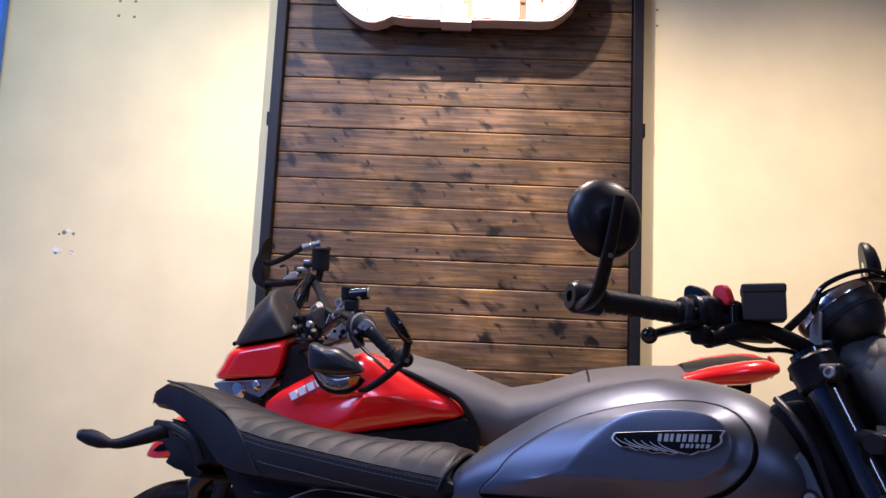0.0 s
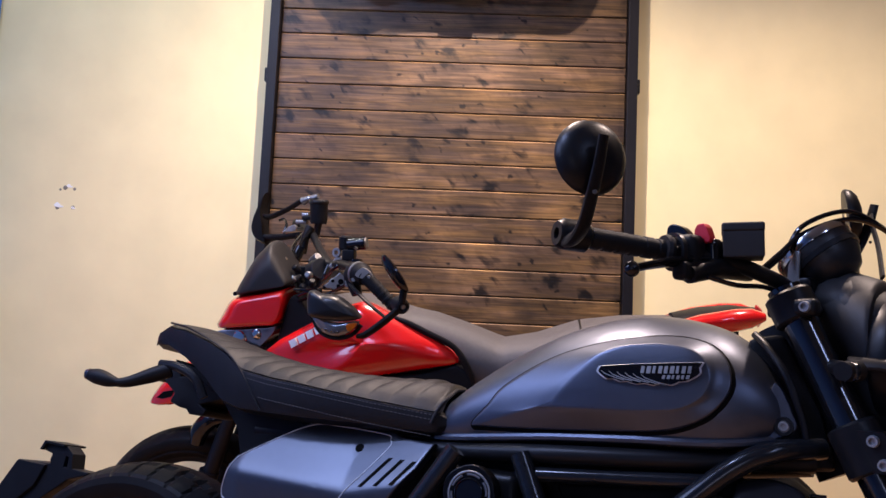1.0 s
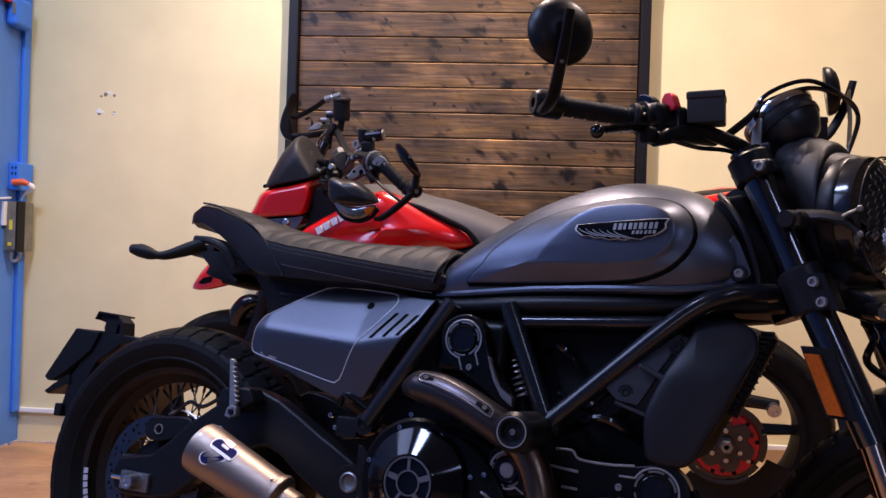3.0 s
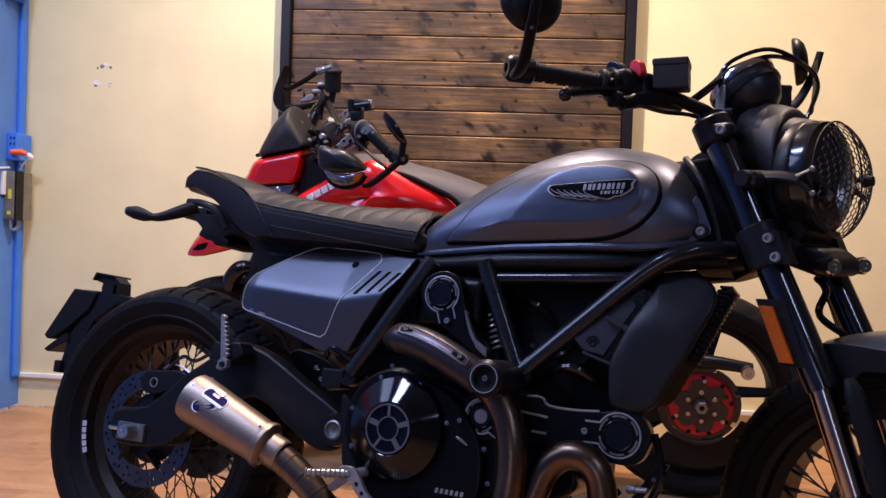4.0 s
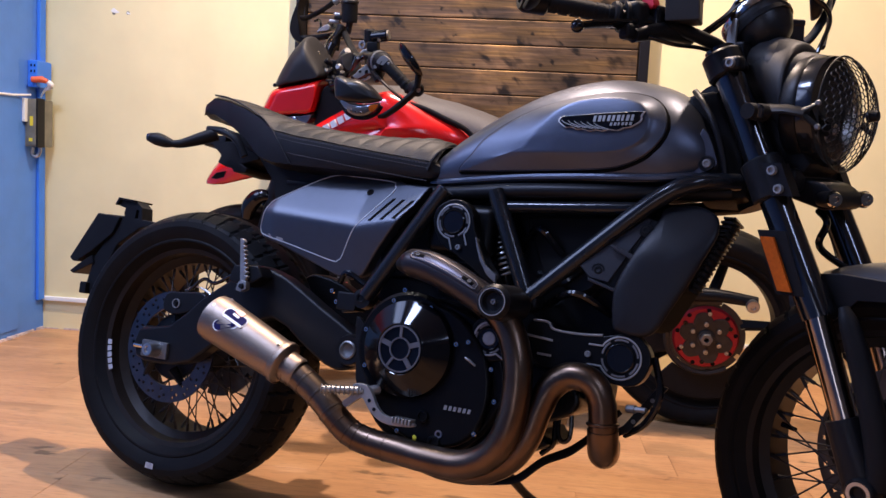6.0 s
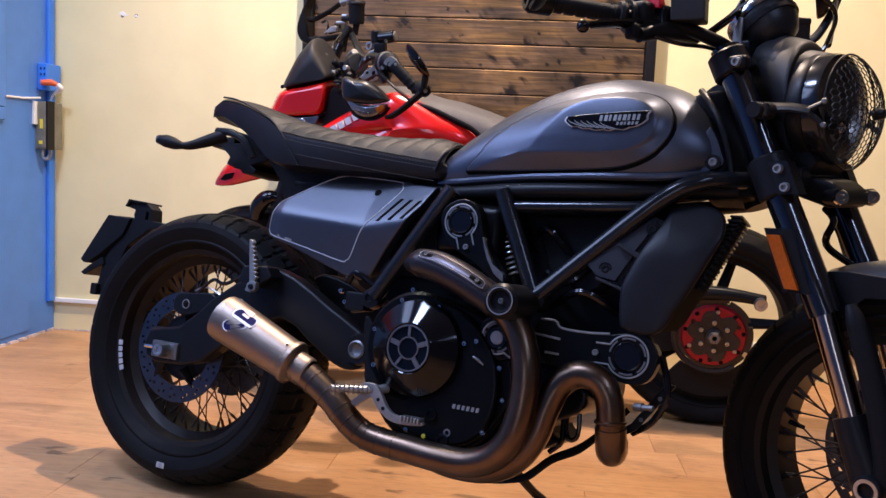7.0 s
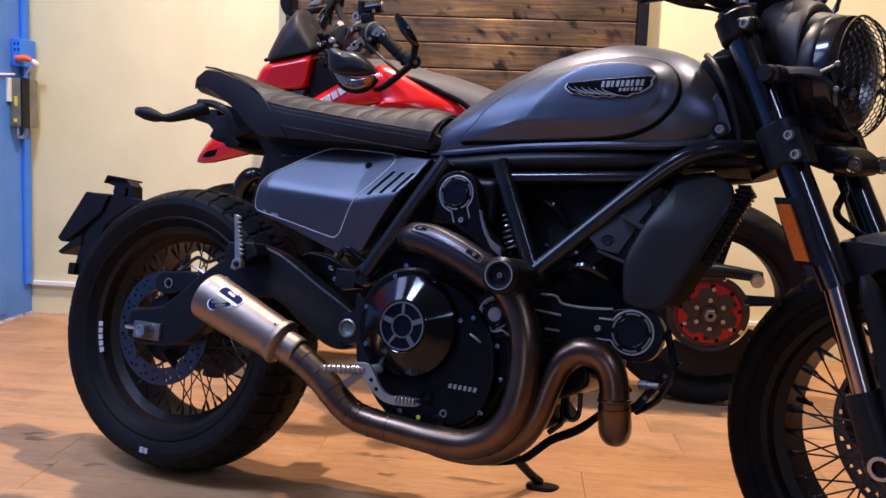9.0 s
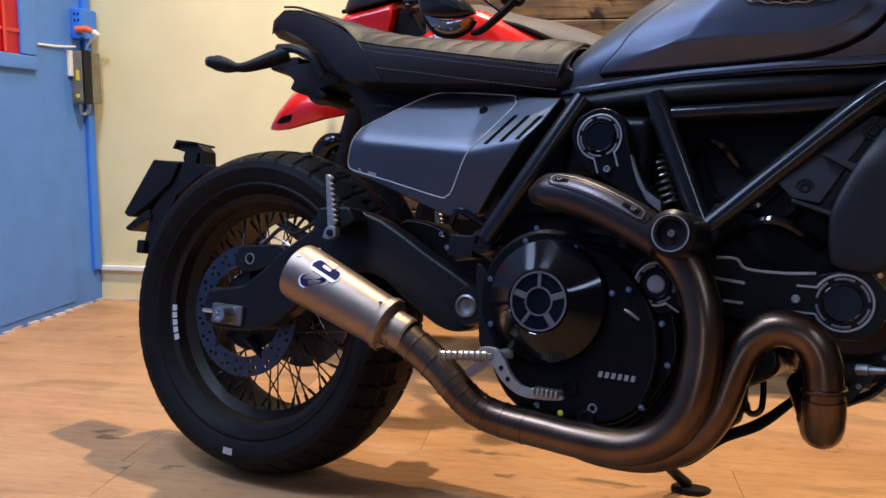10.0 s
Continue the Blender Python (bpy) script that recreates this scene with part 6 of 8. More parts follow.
    mir = fp("mirror", lathe([(0, 0.016), (0.020, 0.0145), (0.036, 0.010), (0.046, 0.002), (0.0495, -0.006), (0.0495, -0.011), (0.047, -0.013)], 40, pointing(c, nrm)), SATIN, "round black bar-end mirror")
    fp("mirror_glass", lathe([(0.047, -0.0125), (0.0, -0.0132)], 36, pointing(c, nrm)), MIRROR, "", mir)
    fp("mirror_arm", sweep(curve([Vector(v) + o for v in ((1.004, s * 0.398, 1.040), (1.030, s * 0.420, 1.037), (1.054, s * 0.435, 1.050), (1.074, s * 0.445, 1.085), (1.088, s * 0.450, 1.120), (1.098, s * 0.453, 1.155))], 5), [0.016, 0.0135, 0.0115, 0.0105, 0.009], 12, flat=0.6), PLASTIC, "", mir)
    fp("arm_screw", lathe([(0, 0.002), (0.0025, 0.002), (0.003, 0)], 10, pointing(Vector((1.086, s * 0.456, 1.085)) + o, (0.6, s * 0.8, 0))), DARKSTEEL, "", mir)
for o in (0.0, 0.012):
    fp("cable", sweep(curve([(1.135, -0.13 + o, 1.005), (1.151, -0.08 + o, 1.040), (1.174, -0.05, 1.070 + o), (1.219, 0.0, 1.092 + o), (1.247, 0.06 + o, 1.082), (1.258, 0.095, 1.054), (1.262, 0.06, 1.005), (1.24, 0.03, 0.93)], 6), 0.0038, 8), GLOSS)
fp("cable", sweep(curve([(1.118, -0.24, 0.995), (1.14, -0.20, 0.985), (1.15, -0.12, 0.985), (1.17, -0.06, 0.96)], 5), 0.0035, 8), GLOSS)
fp("cable", sweep(curve([(1.135, 0.13, 1.005), (1.16, 0.08, 1.03), (1.20, 0.05, 1.03), (1.25, 0.03, 0.96)], 5), 0.004, 8), GLOSS)
# left side stay of the small screen bracket seen above the lamp
fp("screen_stay", sweep(curve([(1.20, 0.20, 1.02), (1.17, 0.28, 1.08), (1.135, 0.36, 1.135), (1.118, 0.41, 1.168)], 4), 0.006, 8, flat=0.5), SATIN)

# ---- red motorcycle ----
B = empty("motorcycle", pose(1.02, 2.66, 0, -8, 0, 175), "glossy red motorcycle with a grey seat parked before the wall", "motorcycle")


def bp(name, bm, mat, label="", parent=None, m=None, angle=35):
    return part(name, bm, mat, parent or B, label, m, angle=angle)


def cast_wheel(name, x, z, R, hw, rb, label):
    w = bp(name, lathe([(rb + 0.004, 0.68 * hw), (rb - 0.014, 0.60 * hw), (rb - 0.022, 0), (rb - 0.014, -0.60 * hw), (rb + 0.004, -0.68 * hw), (rb, -0.6 * hw), (rb - 0.008, 0), (rb, 0.6 * hw)], 72, ROUND_Y, close=True), PLASTIC, label, None, Matrix.Translation((x, 0, z)))
    part("tyre", tyre_mesh(R, hw, rb, 144, 9), RUBBER, w, "black rubber tyre")
    part("hub", lathe([(0, 0.07), (0.045, 0.07), (0.05, 0.05), (0.04, 0), (0.05, -0.05), (0.045, -0.07), (0, -0.07)], 24, ROUND_Y), PLASTIC, w)
    for k in range(5):
        a = 2 * math.pi * (k + 0.35) / 5
        part("spoke", sweep([(0.04 * math.cos(a), 0, 0.04 * math.sin(a)), ((rb - 0.015) * math.cos(a + 0.12), 0, (rb - 0.015) * math.sin(a + 0.12))], [0.016, 0.011], 8, flat=1.4), PLASTIC, w)
    return w


cast_wheel("rear_wheel", 0.035, 0.312, 0.312, 0.088, 0.222, "black cast rear wheel")
cast_wheel("front_wheel", 1.50, 0.30, 0.300, 0.060, 0.222, "black cast front wheel")
spk = bp("sprocket", disc_mesh(0.07, 0.112, 0.006, 42, 4), CARRIER, "toothed steel sprocket on a red carrier", None, Matrix.Translation((0.035, 0.112, 0.315)))
part("carrier", lathe([(0.052, 0.0), (0.052, 0.008), (0.056, 0.012), (0.088, 0.011), (0.094, 0.0)], 40, Matrix.Translation((0, 0.006, 0)) @ ROUND_Y @ Matrix.Rotation(math.pi, 4, "X"), close=True), REDDULL, spk)
part("carrier_hub", lathe([(0.010, 0.0), (0.010, 0.018), (0.018, 0.024), (0.024, 0.022), (0.026, 0.014), (0.054, 0.016), (0.057, 0)], 36, Matrix.Translation((0, 0.006, 0)) @ ROUND_Y @ Matrix.Rotation(math.pi, 4, "X")), CARRIER, spk)
part("axle_nut", lathe([(0.008, 0.020), (0.008, 0.034), (0.017, 0.034), (0.019, 0.030), (0.019, 0.020)], 6, Matrix.Translation((0, 0.006, 0)) @ ROUND_Y @ Matrix.Rotation(math.pi, 4, "X"), close=True), AXLEMET, spk)
for k in range(6):
    a = 2 * math.pi * k / 6 + 0.30
    part("carrier_lobe", plate(smooth2([(r * math.cos(a + d), r * math.sin(a + d)) for r, d in ((0.052, -0.50), (0.066, -0.36), (0.077, -0.15), (0.077, 0.15), (0.066, 0.36), (0.052, 0.50))], 3), 0.012, 0.0215, 0.002), CARRIER, spk)
for k in range(9):
    a = 2 * math.pi * k / 9 + 0.2
    part("carrier_hole", lathe([(0, 0.0006), (0.006, 0.0004), (0.0065, 0)], 12, along_y(0.083 * math.cos(a), 0.0175, 0.083 * math.sin(a), 1)), HOLE, spk)
for k in range(6):
    a = 2 * math.pi * k / 6 + 0.3
    for r, mt, q in ((0.042, ALU, 0.007), (0.074, ALU if k % 2 else GLOSS, 0.006)):
        part("bolt", bolt_mesh(q, 0.006), mt, spk, "", along_y(r * math.cos(a + r * 4), 0.0215 if r < 0.05 else 0.0175, r * math.sin(a + r * 4), 1))
bp("chain", sweep([(0.035 + 0.112 * math.cos(a), 0.115, 0.315 + 0.112 * math.sin(a)) for a in np.linspace(-2.2, 1.9, 30)] + [(0.5, 0.115, 0.40)], 0.009, 6), CARRIER)
bp("chain_guard", plate([(0.035 + r * math.cos(a), 0.315 + r * math.sin(a)) for r, aa in ((0.128, np.linspace(-0.85, -2.75, 14)), (0.205, np.linspace(-2.75, -0.85, 14))) for a in aa], 0.085, 0.092, 0.002, 1), PLASTIC, "black plastic chain guard")
bp("swingarm", sweep(curve([(-0.10, 0.10, 0.425), (0.02, 0.11, 0.440), (0.15, 0.115, 0.438), (0.35, 0.11, 0.44), (0.55, 0.08, 0.42)], 4), [0.016, 0.020, 0.024, 0.035, 0.045], 14), SATIN, "dark cast swingarm")
bp("stand_bobbin", lathe([(0.006, 0.03), (0.008, 0.034), (0.017, 0.034), (0.019, 0.028), (0.017, 0.0)], 20, along_y(-0.085, 0.105, 0.420, 1)), ALU)
bp("swingarm_plate", plate(smooth2([(0.125, 0.25), (0.15, 0.44), (0.35, 0.47), (0.56, 0.46), (0.56, 0.26), (0.34, 0.22)], 2), 0.02, 0.085, 0.01), PLASTIC)
bp("muffler_box", plate(smooth2([(0.34, 0.13), (0.36, 0.30), (0.60, 0.32), (0.62, 0.13)], 3), -0.10, 0.10, 0.02), PLASTIC, "black exhaust box under the engine")
bp("engine", plate(smooth2([(0.50, 0.30), (0.55, 0.55), (0.80, 0.66), (1.05, 0.60), (1.18, 0.45), (1.10, 0.28), (0.80, 0.20)], 3), -0.16, 0.16, 0.03), ENGINE, "dark engine")
bp("frame", sweep([(0.50, 0.12, 0.62), (0.80, 0.15, 0.68), (1.10, 0.12, 0.80), (1.22, 0.04, 0.95)], 0.018), REDM)
bp("frame", sweep([(0.50, -0.12, 0.62), (0.80, -0.15, 0.68), (1.10, -0.12, 0.80), (1.22, -0.04, 0.95)], 0.018), REDM)

# seat and tank cover
QX = [0.10, 0.18, 0.318, 0.432, 0.546, 0.633, 0.738, 0.821, 0.881, 0.95, 1.01, 1.08, 1.14]
QT = [0.958, 0.972, 0.965, 0.948, 0.908, 0.892, 0.930, 0.955, 0.965, 0.985, 1.0, 1.0, 0.985]
QW = [0.07, 0.09, 0.115, 0.13, 0.13, 0.12, 0.115, 0.115, 0.12, 0.13, 0.135, 0.12, 0.09]
QB = [0.93, 0.92, 0.88, 0.84, 0.80, 0.76, 0.76, 0.78, 0.80, 0.80, 0.80, 0.82, 0.86]
rings = []
for x in np.linspace(QX[0], QX[-1], 50):
    t, w, bo = (float(np.interp(x, QX, v)) for v in (QT, QW, QB))
    right = [(x, -w * q, bo + (t - bo) * u) for q, u in ((0.8, 0), (1.0, 0.3), (1.0, 0.55), (0.93, 0.75), (0.78, 0.9), (0.5, 0.98))]
    rings.append(right + [(x, 0, t)] + [(a, -c, d) for a, c, d in right[::-1]])
st = bp("seat", loft(rings), SEATGREY, "grey textured one-piece seat")
part("seat_seam", sweep([(0.43, 0.10 * math.cos(a), 0.935 + 0.012 * math.sin(a)) for a in np.linspace(0, math.pi, 14)], 0.003, 6), SATIN, st)
TANKP = [(1.265, 0.848), (1.12, 0.938), (1.03, 0.982), (0.985, 0.985), (0.915, 0.956), (0.835, 0.917), (0.765, 0.880), (0.742, 0.842), (0.825, 0.822), (1.013, 0.785), (1.13, 0.76), (1.24, 0.78)]
for s in (-1, 1):
    rings = []
    o2 = smooth2(TANKP, 3)
    for k, o in ((1.0, 0.0), (1.0, 0.03), (0.985, 0.038), (0.93, 0.048), (0.8, 0.062), (0.55, 0.072), (0.25, 0.074), (0.03, 0.074)):
        rings.append([(0.99 + (x - 0.99) * k, s * (0.10 + o - 0.18 * max(0.0, z - 0.90) - 0.12 * max(0, x - 1.1)), 0.885 + (z - 0.885) * k) for x, z in o2])
    tk = bp("tank_panel", loft(rings), RED, "glossy red tank panel")
    for j in range(6):
        x0, z0 = 1.180 - 0.022 * j, 0.864 + 0.0125 * j
        part("lettering_bar", loft([[(x, s * y, z) for x, z in ((x0, z0), (x0 - 0.016, z0 + 0.009), (x0 - 0.008, z0 + 0.027), (x0 + 0.008, z0 + 0.018))] for y in (0.14, 0.162)]), STWHITE, tk)
    bp("side_trim", plate(smooth2([(0.70, 0.79), (0.745, 0.838), (0.83, 0.812), (1.02, 0.786), (1.12, 0.78), (1.10, 0.72), (0.85, 0.70), (0.72, 0.72)], 2), s * 0.09, s * 0.145, 0.01), PLASTIC)
    # red flanks of the tail
    bp("tail_cowl", loft([[(x, s * (y0 + (0.030 * math.cos(a))), z + h * math.sin(a)) for a in [2 * math.pi * k / 14 for k in range(14)]] for x, y0, z, h in ((0.20, 0.085, 0.952, 0.012), (0.13, 0.09, 0.965, 0.024), (0.05, 0.085, 0.975, 0.030), (0.0, 0.07, 0.982, 0.026), (-0.035, 0.05, 0.985, 0.012))]), RED, "red tail cowl")
bp("tail_centre", loft([[(x, w * math.sin(2 * math.pi * k / 16), z + h * math.cos(2 * math.pi * k / 16)) for k in range(16)] for x, z, w, h in ((0.19, 0.968, 0.06, 0.012), (0.12, 0.978, 0.075, 0.020), (0.04, 0.988, 0.07, 0.020), (-0.02, 0.990, 0.05, 0.014))]), PLASTIC)
bp("tail_light", lathe([(0, 0.012), (0.02, 0.010), (0.03, 0.0)], 18, pointing((-0.03, 0, 0.982), (-1, 0, 0.1))), REDM)
bp("tail_bracket", box(0.02, -0.03, 0.915, 0.07, 0.03, 0.945, 0.005), PLASTIC)

for s in (-1, 1):
    bp("tank_trim", sweep(curve([(0.93, s * 0.125, 0.955), (0.88, s * 0.132, 0.940), (0.82, s * 0.138, 0.915), (0.755, s * 0.142, 0.885), (0.722, s * 0.14, 0.84), (0.705, s * 0.13, 0.79)], 5), [0.008, 0.011, 0.011, 0.010, 0.012, 0.012], 10, flat=0.7), PLASTIC)

# nose
NOSE = smooth2([(1.432, 0.893), (1.416, 0.935), (1.392, 0.975), (1.355, 0.990), (1.285, 1.004), (1.232, 1.016), (1.220, 1.008), (1.222, 0.975), (1.231, 0.941), (1.250, 0.908), (1.30, 0.902), (1.35, 0.897)], 3)
BOW = [radians(a) for a in (-86, -74, -58, -40, -20, 0, 20, 40, 58, 74, 86)]
ns = bp("nose_fairing", loft([[(1.245 + (x - 1.245) * (0.55 + 0.45 * math.cos(a) ** 0.7), 0.115 * math.sin(a), 0.955 + (z - 0.955) * (0.30 + 0.70 * math.cos(a) ** 0.35)) for x, z in NOSE] for a in BOW]), RED, "red headlamp fairing", angle=70)
part("headlamp", plate(smooth2([(1.415, 0.889), (1.34, 0.898), (1.272, 0.905), (1.245, 0.908), (1.272, 0.869), (1.320, 0.838), (1.384, 0.862)], 3), -0.098, 0.098, 0.016, 3), LAMPCLEAR, ns)
for s in (-1, 1):
    part("lamp_bowl", lathe([(0, 0.004), (0.016, 0.003), (0.024, 0.0), (0.026, -0.004)], 18, pointing((1.350, s * 0.098, 0.870), (0.3, s, -0.1))), CHROME, ns)
    part("lamp_bowl", lathe([(0, 0.004), (0.010, 0.003), (0.015, 0.0), (0.016, -0.004)], 18, pointing((1.300, s * 0.098, 0.886), (0.2, s, -0.1))), CHROME, ns)
part("fairing_side", plate(smooth2([(1.13, 0.90), (1.20, 1.0), (1.235, 0.91), (1.24, 0.85), (1.16, 0.84)], 3), -0.085, 0.085, 0.012), PLASTIC, ns)
SCR = smooth2([(1.381, 0.985), (1.379, 1.005), (1.353, 1.053), (1.329, 1.093), (1.306, 1.118), (1.281, 1.141), (1.264, 1.130), (1.236, 1.088), (1.212, 1.047), (1.210, 1.027), (1.231, 1.017), (1.287, 1.003), (1.352, 0.987)], 3)
sc = bp("screen", loft([[(1.24 + (x - 1.24) * (0.45 + 0.55 * math.cos(a) ** 0.8), 0.108 * math.sin(a), 1.02 + (z - 1.02) * (0.15 + 0.85 * math.cos(a) ** 0.6)) for x, z in SCR] for a in BOW]), COWLM, "small matte black flyscreen", angle=70)
part("screen_slot", box(1.262, 0.030, 1.094, 1.292, 0.0600, 1.099, 0.002), HOLE, sc)
part("screen_edge", sweep([(1.372, -0.07, 0.992), (1.378, 0, 0.993), (1.372, 0.07, 0.992)], 0.006, 8), GLOSS, sc)
BEAK = ((1.375, 0.770, 0.7155, 0.060), (1.40, 0.788, 0.711, 0.075), (1.44, 0.800, 0.7045, 0.084), (1.48, 0.802, 0.694, 0.086), (1.52, 0.794, 0.683, 0.084), (1.555, 0.775, 0.674, 0.079), (1.593, 0.736, 0.6685, 0.067), (1.617, 0.704, 0.667, 0.050), (1.632, 0.680, 0.6655, 0.030), (1.6385, 0.669, 0.665, 0.012))
SIDE = ((0.90, 0.0), (1.0, 0.08), (1.0, 0.42), (0.93, 0.60), (0.72, 0.82), (0.35, 0.97))
bk = bp("front_mudguard", loft([[(x, w * q, lo + (hi - lo) * f) for q, f in SIDE] + [(x, 0, hi)] + [(x, -w * q, lo + (hi - lo) * f) for q, f in SIDE[::-1]] for x, hi, lo, w in BEAK]), RED, "pointed red front mudguard", angle=50)
for s in (-1, 1):
    vent = [(x, s * (float(np.interp(x, [r[0] for r in BEAK], [r[3] for r in BEAK])) + 0.0025), z) for x, z in ((1.5955, 0.692), (1.573, 0.711), (1.536, 0.7195), (1.546, 0.699), (1.575, 0.6905))]
    part("vent", loft([[(x, y * 0.97, z) for x, y, z in vent], vent]), HOLE, bk)
    bp("fork", sweep([(1.30, 0.085 * s, 0.86), (1.37, 0.085 * s, 0.66)], 0.027, 14), STEELBLACK, "dark fork leg")
    bp("fork_guard", sweep(curve([(1.378, 0.085 * s, 0.640), (1.405, 0.088 * s, 0.648), (1.432, 0.088 * s, 0.640), (1.458, 0.085 * s, 0.612), (1.470, 0.080 * s, 0.575)], 4), [0.010, 0.020, 0.026, 0.026, 0.020], 14), GLOSS, "gloss black fork guard")
    bp("stanchion", sweep([(1.36, 0.085 * s, 0.69), (1.44, 0.085 * s, 0.46)], 0.021, 14), STEELBLACK)
    bp("fork_foot", sweep([(1.43, 0.085 * s, 0.50), (1.50, 0.085 * s, 0.28)], [0.028, 0.032], 14), STEELBLACK)

# bars and controls
bp("handlebar", sweep(curve([(0.870, 0.362, 1.004), (0.915, 0.36, 1.047), (0.960, 0.32, 1.075), (1.03, 0.22, 1.092), (1.10, 0.08, 1.085), (1.16, -0.05, 1.105), (1.23, -0.18, 1.160), (1.30, -0.32, 1.182), (1.34, -0.40, 1.185)], 5), 0.0112, 12), SATIN, "black handlebar with hand guards")
ga, gb_ = Vector((0.868, 0.362, 1.003)), Vector((0.942, 0.356, 1.073))
gr = bp("grip", sweep([ga, gb_], [0.0135, 0.0150, 0.0150, 0.017], 16), GRIPR, "black rubber grip")
for f in np.linspace(0.12, 0.9, 6):
    part("grip_rib", lathe([(0.0145, -0.0035), (0.0162, -0.0025), (0.0162, 0.0025), (0.0145, 0.0035)], 14, pointing(ga.lerp(gb_, f), gb_ - ga), close=True), GRIPR, gr)
bp("grip", sweep([(1.350, -0.42, 1.185), (1.30, -0.32, 1.182)], 0.016, 14), GRIPR)
be = bp("bar_end", lathe([(0, 0.010), (0.008, 0.012), (0.013, 0.016), (0.0175, 0.012), (0.0185, 0.004), (0.0185, -0.018), (0.014, -0.022)], 20, pointing((0.852, 0.385, 1.012), (-0.55, 0.80, -0.2))), SATIN)
part("bolt", bolt_mesh(0.006, 0.005), DECAL, be, "", pointing((0.846, 0.394, 1.010), (-0.55, 0.80, -0.2)))
# near switch gear
sw2 = bp("switch_housing", sweep([(0.942, 0.352, 1.070), (0.956, 0.338, 1.078), (0.978, 0.318, 1.078), (0.992, 0.305, 1.070)], [0.020, 0.027, 0.028, 0.020], 16), PLASTIC, "black switch housing")
part("switch_cap", loft([[(x, y, z) for x, z in smooth2([(0.966, 1.076), (0.951, 1.094), (0.934, 1.088), (0.922, 1.072), (0.940, 1.068)], 3)] for y in (0.352, 0.366)]), PEGMET, sw2)
part("switch_band", lathe([(0.0275, -0.004), (0.0295, -0.003), (0.0295, 0.003), (0.0275, 0.004)], 20, pointing((0.967, 0.328, 1.078), (0.7, -0.6, 0.1)), close=True), AXLEMET, sw2)
part("switch_button", lathe([(0, 0.006), (0.005, 0.006), (0.006, 0)], 12, pointing((0.972, 0.350, 1.066), (0.1, 1, -0.2))), DECAL, sw2)
part("switch_key", box(0.985, 0.315, 1.045, 1.0, 0.330, 1.062, 0.003, 2), AXLEMET, sw2)
part("switch_key", box(0.928, 0.362, 1.064, 0.938, 0.372, 1.078, 0.003, 2), AXLEMET, sw2)
bp("switch_skirt", sweep([(0.985, 0.32, 1.068), (0.968, 0.33, 1.028)], [0.018, 0.013], 12), PLASTIC)
cap = bp("fluid_cap", sweep([(1.022, 0.20, 1.142), (0.978, 0.206, 1.148)], [0.0175, 0.0185, 0.0185, 0.017], 20), GLOSS, "glossy dark cylinder clamp")
part("cap_disc", lathe([(0, 0.003), (0.012, 0.003), (0.015, 0.0)], 18, pointing((0.977, 0.206, 1.148), (-1, 0.1, 0.1))), AXLEMET, cap)
part("cap_screw", bolt_mesh(0.0055, 0.005), CHROME, cap, "", pointing((0.998, 0.224, 1.135), (0, 1, -0.2)))
bp("fluid_reservoir", lathe([(0, 0.018), (0.014, 0.018), (0.017, 0.014), (0.017, -0.014), (0.013, -0.018), (0, -0.018)], 18, Matrix.Translation((1.034, 0.19, 1.146))), PLASTIC)
bp("clamp", box(1.004, 0.185, 1.100, 1.038, 0.215, 1.130, 0.006, 2), SATIN)
bp("clamp", box(0.985, 0.20, 1.085, 1.010, 0.225, 1.108, 0.005, 2), GLOSS)
bp("clamp_ring", lathe([(0.006, -0.006), (0.006, 0.006), (0.012, 0.006), (0.013, 0.0), (0.012, -0.006)], 18, pointing((1.056, 0.185, 1.120), (0.3, 0.9, 0.1)), close=True), AXLEMET)
yk = bp("yoke", plate([(1.1038, 1.0301), (1.0904, 1.0379), (1.0861, 1.0469), (1.0712, 1.0548), (1.0609, 1.0654), (1.0459, 1.0665), (1.0312, 1.0752), (1.0087, 1.0765), (1.0159, 1.0639), (1.041, 1.0484), (1.0495, 1.0247), (1.0674, 1.0172), (1.0796, 1.0226), (1.0930, 1.0230)], 0.126, 0.142, 0.003, 2), PEGMET, "bare cast metal steering yoke")
part("yoke_riser", plate([(1.0915, 1.0800), (1.0700, 1.1075), (1.0540, 1.1100), (1.0560, 1.0960), (1.0600, 1.0845), (1.0740, 1.0700)], 0.124, 0.144, 0.004, 2), PEGMET, yk)
part("yoke_stud", lathe([(0, 0.010), (0.006, 0.010), (0.009, 0.006), (0.011, -0.004)], 18, pointing((1.052, 0.142, 1.082), (-0.2, 0.9, 0.3))), AXLEMET, yk)
for x, z, r in ((1.0775, 1.0435, 0.0045), (1.0560, 1.0420, 0.0075), (1.0620, 1.0300, 0.0055)):
    part("yoke_hole", lathe([(0, 0.0008), (r, 0.0008), (r, 0)], 14, along_y(x, 0.142, z, 1)), HOLE, yk)
part("yoke_bolt", lathe([(0, 0.002), (0.004, 0.002), (0.005, 0)], 12, along_y(1.101, 0.138, 1.026, 1)), GLOSS, yk)
part("yoke_bolt", lathe([(0, 0.002), (0.005, 0.002), (0.006, 0)], 12, along_y(1.066, 0.138, 1.044, 1)), GLOSS, yk)
bp("clamp_ring", lathe([(0.007, -0.005), (0.007, 0.005), (0.012, 0.005), (0.012, -0.005)], 18, pointing((1.047, 0.155, 1.074), (-0.4, 0.9, 0.1)), close=True), CHROME)
bp("yoke_block", box(1.005, 0.12, 1.030, 1.046, 0.16, 1.075, 0.008, 2), SATIN)
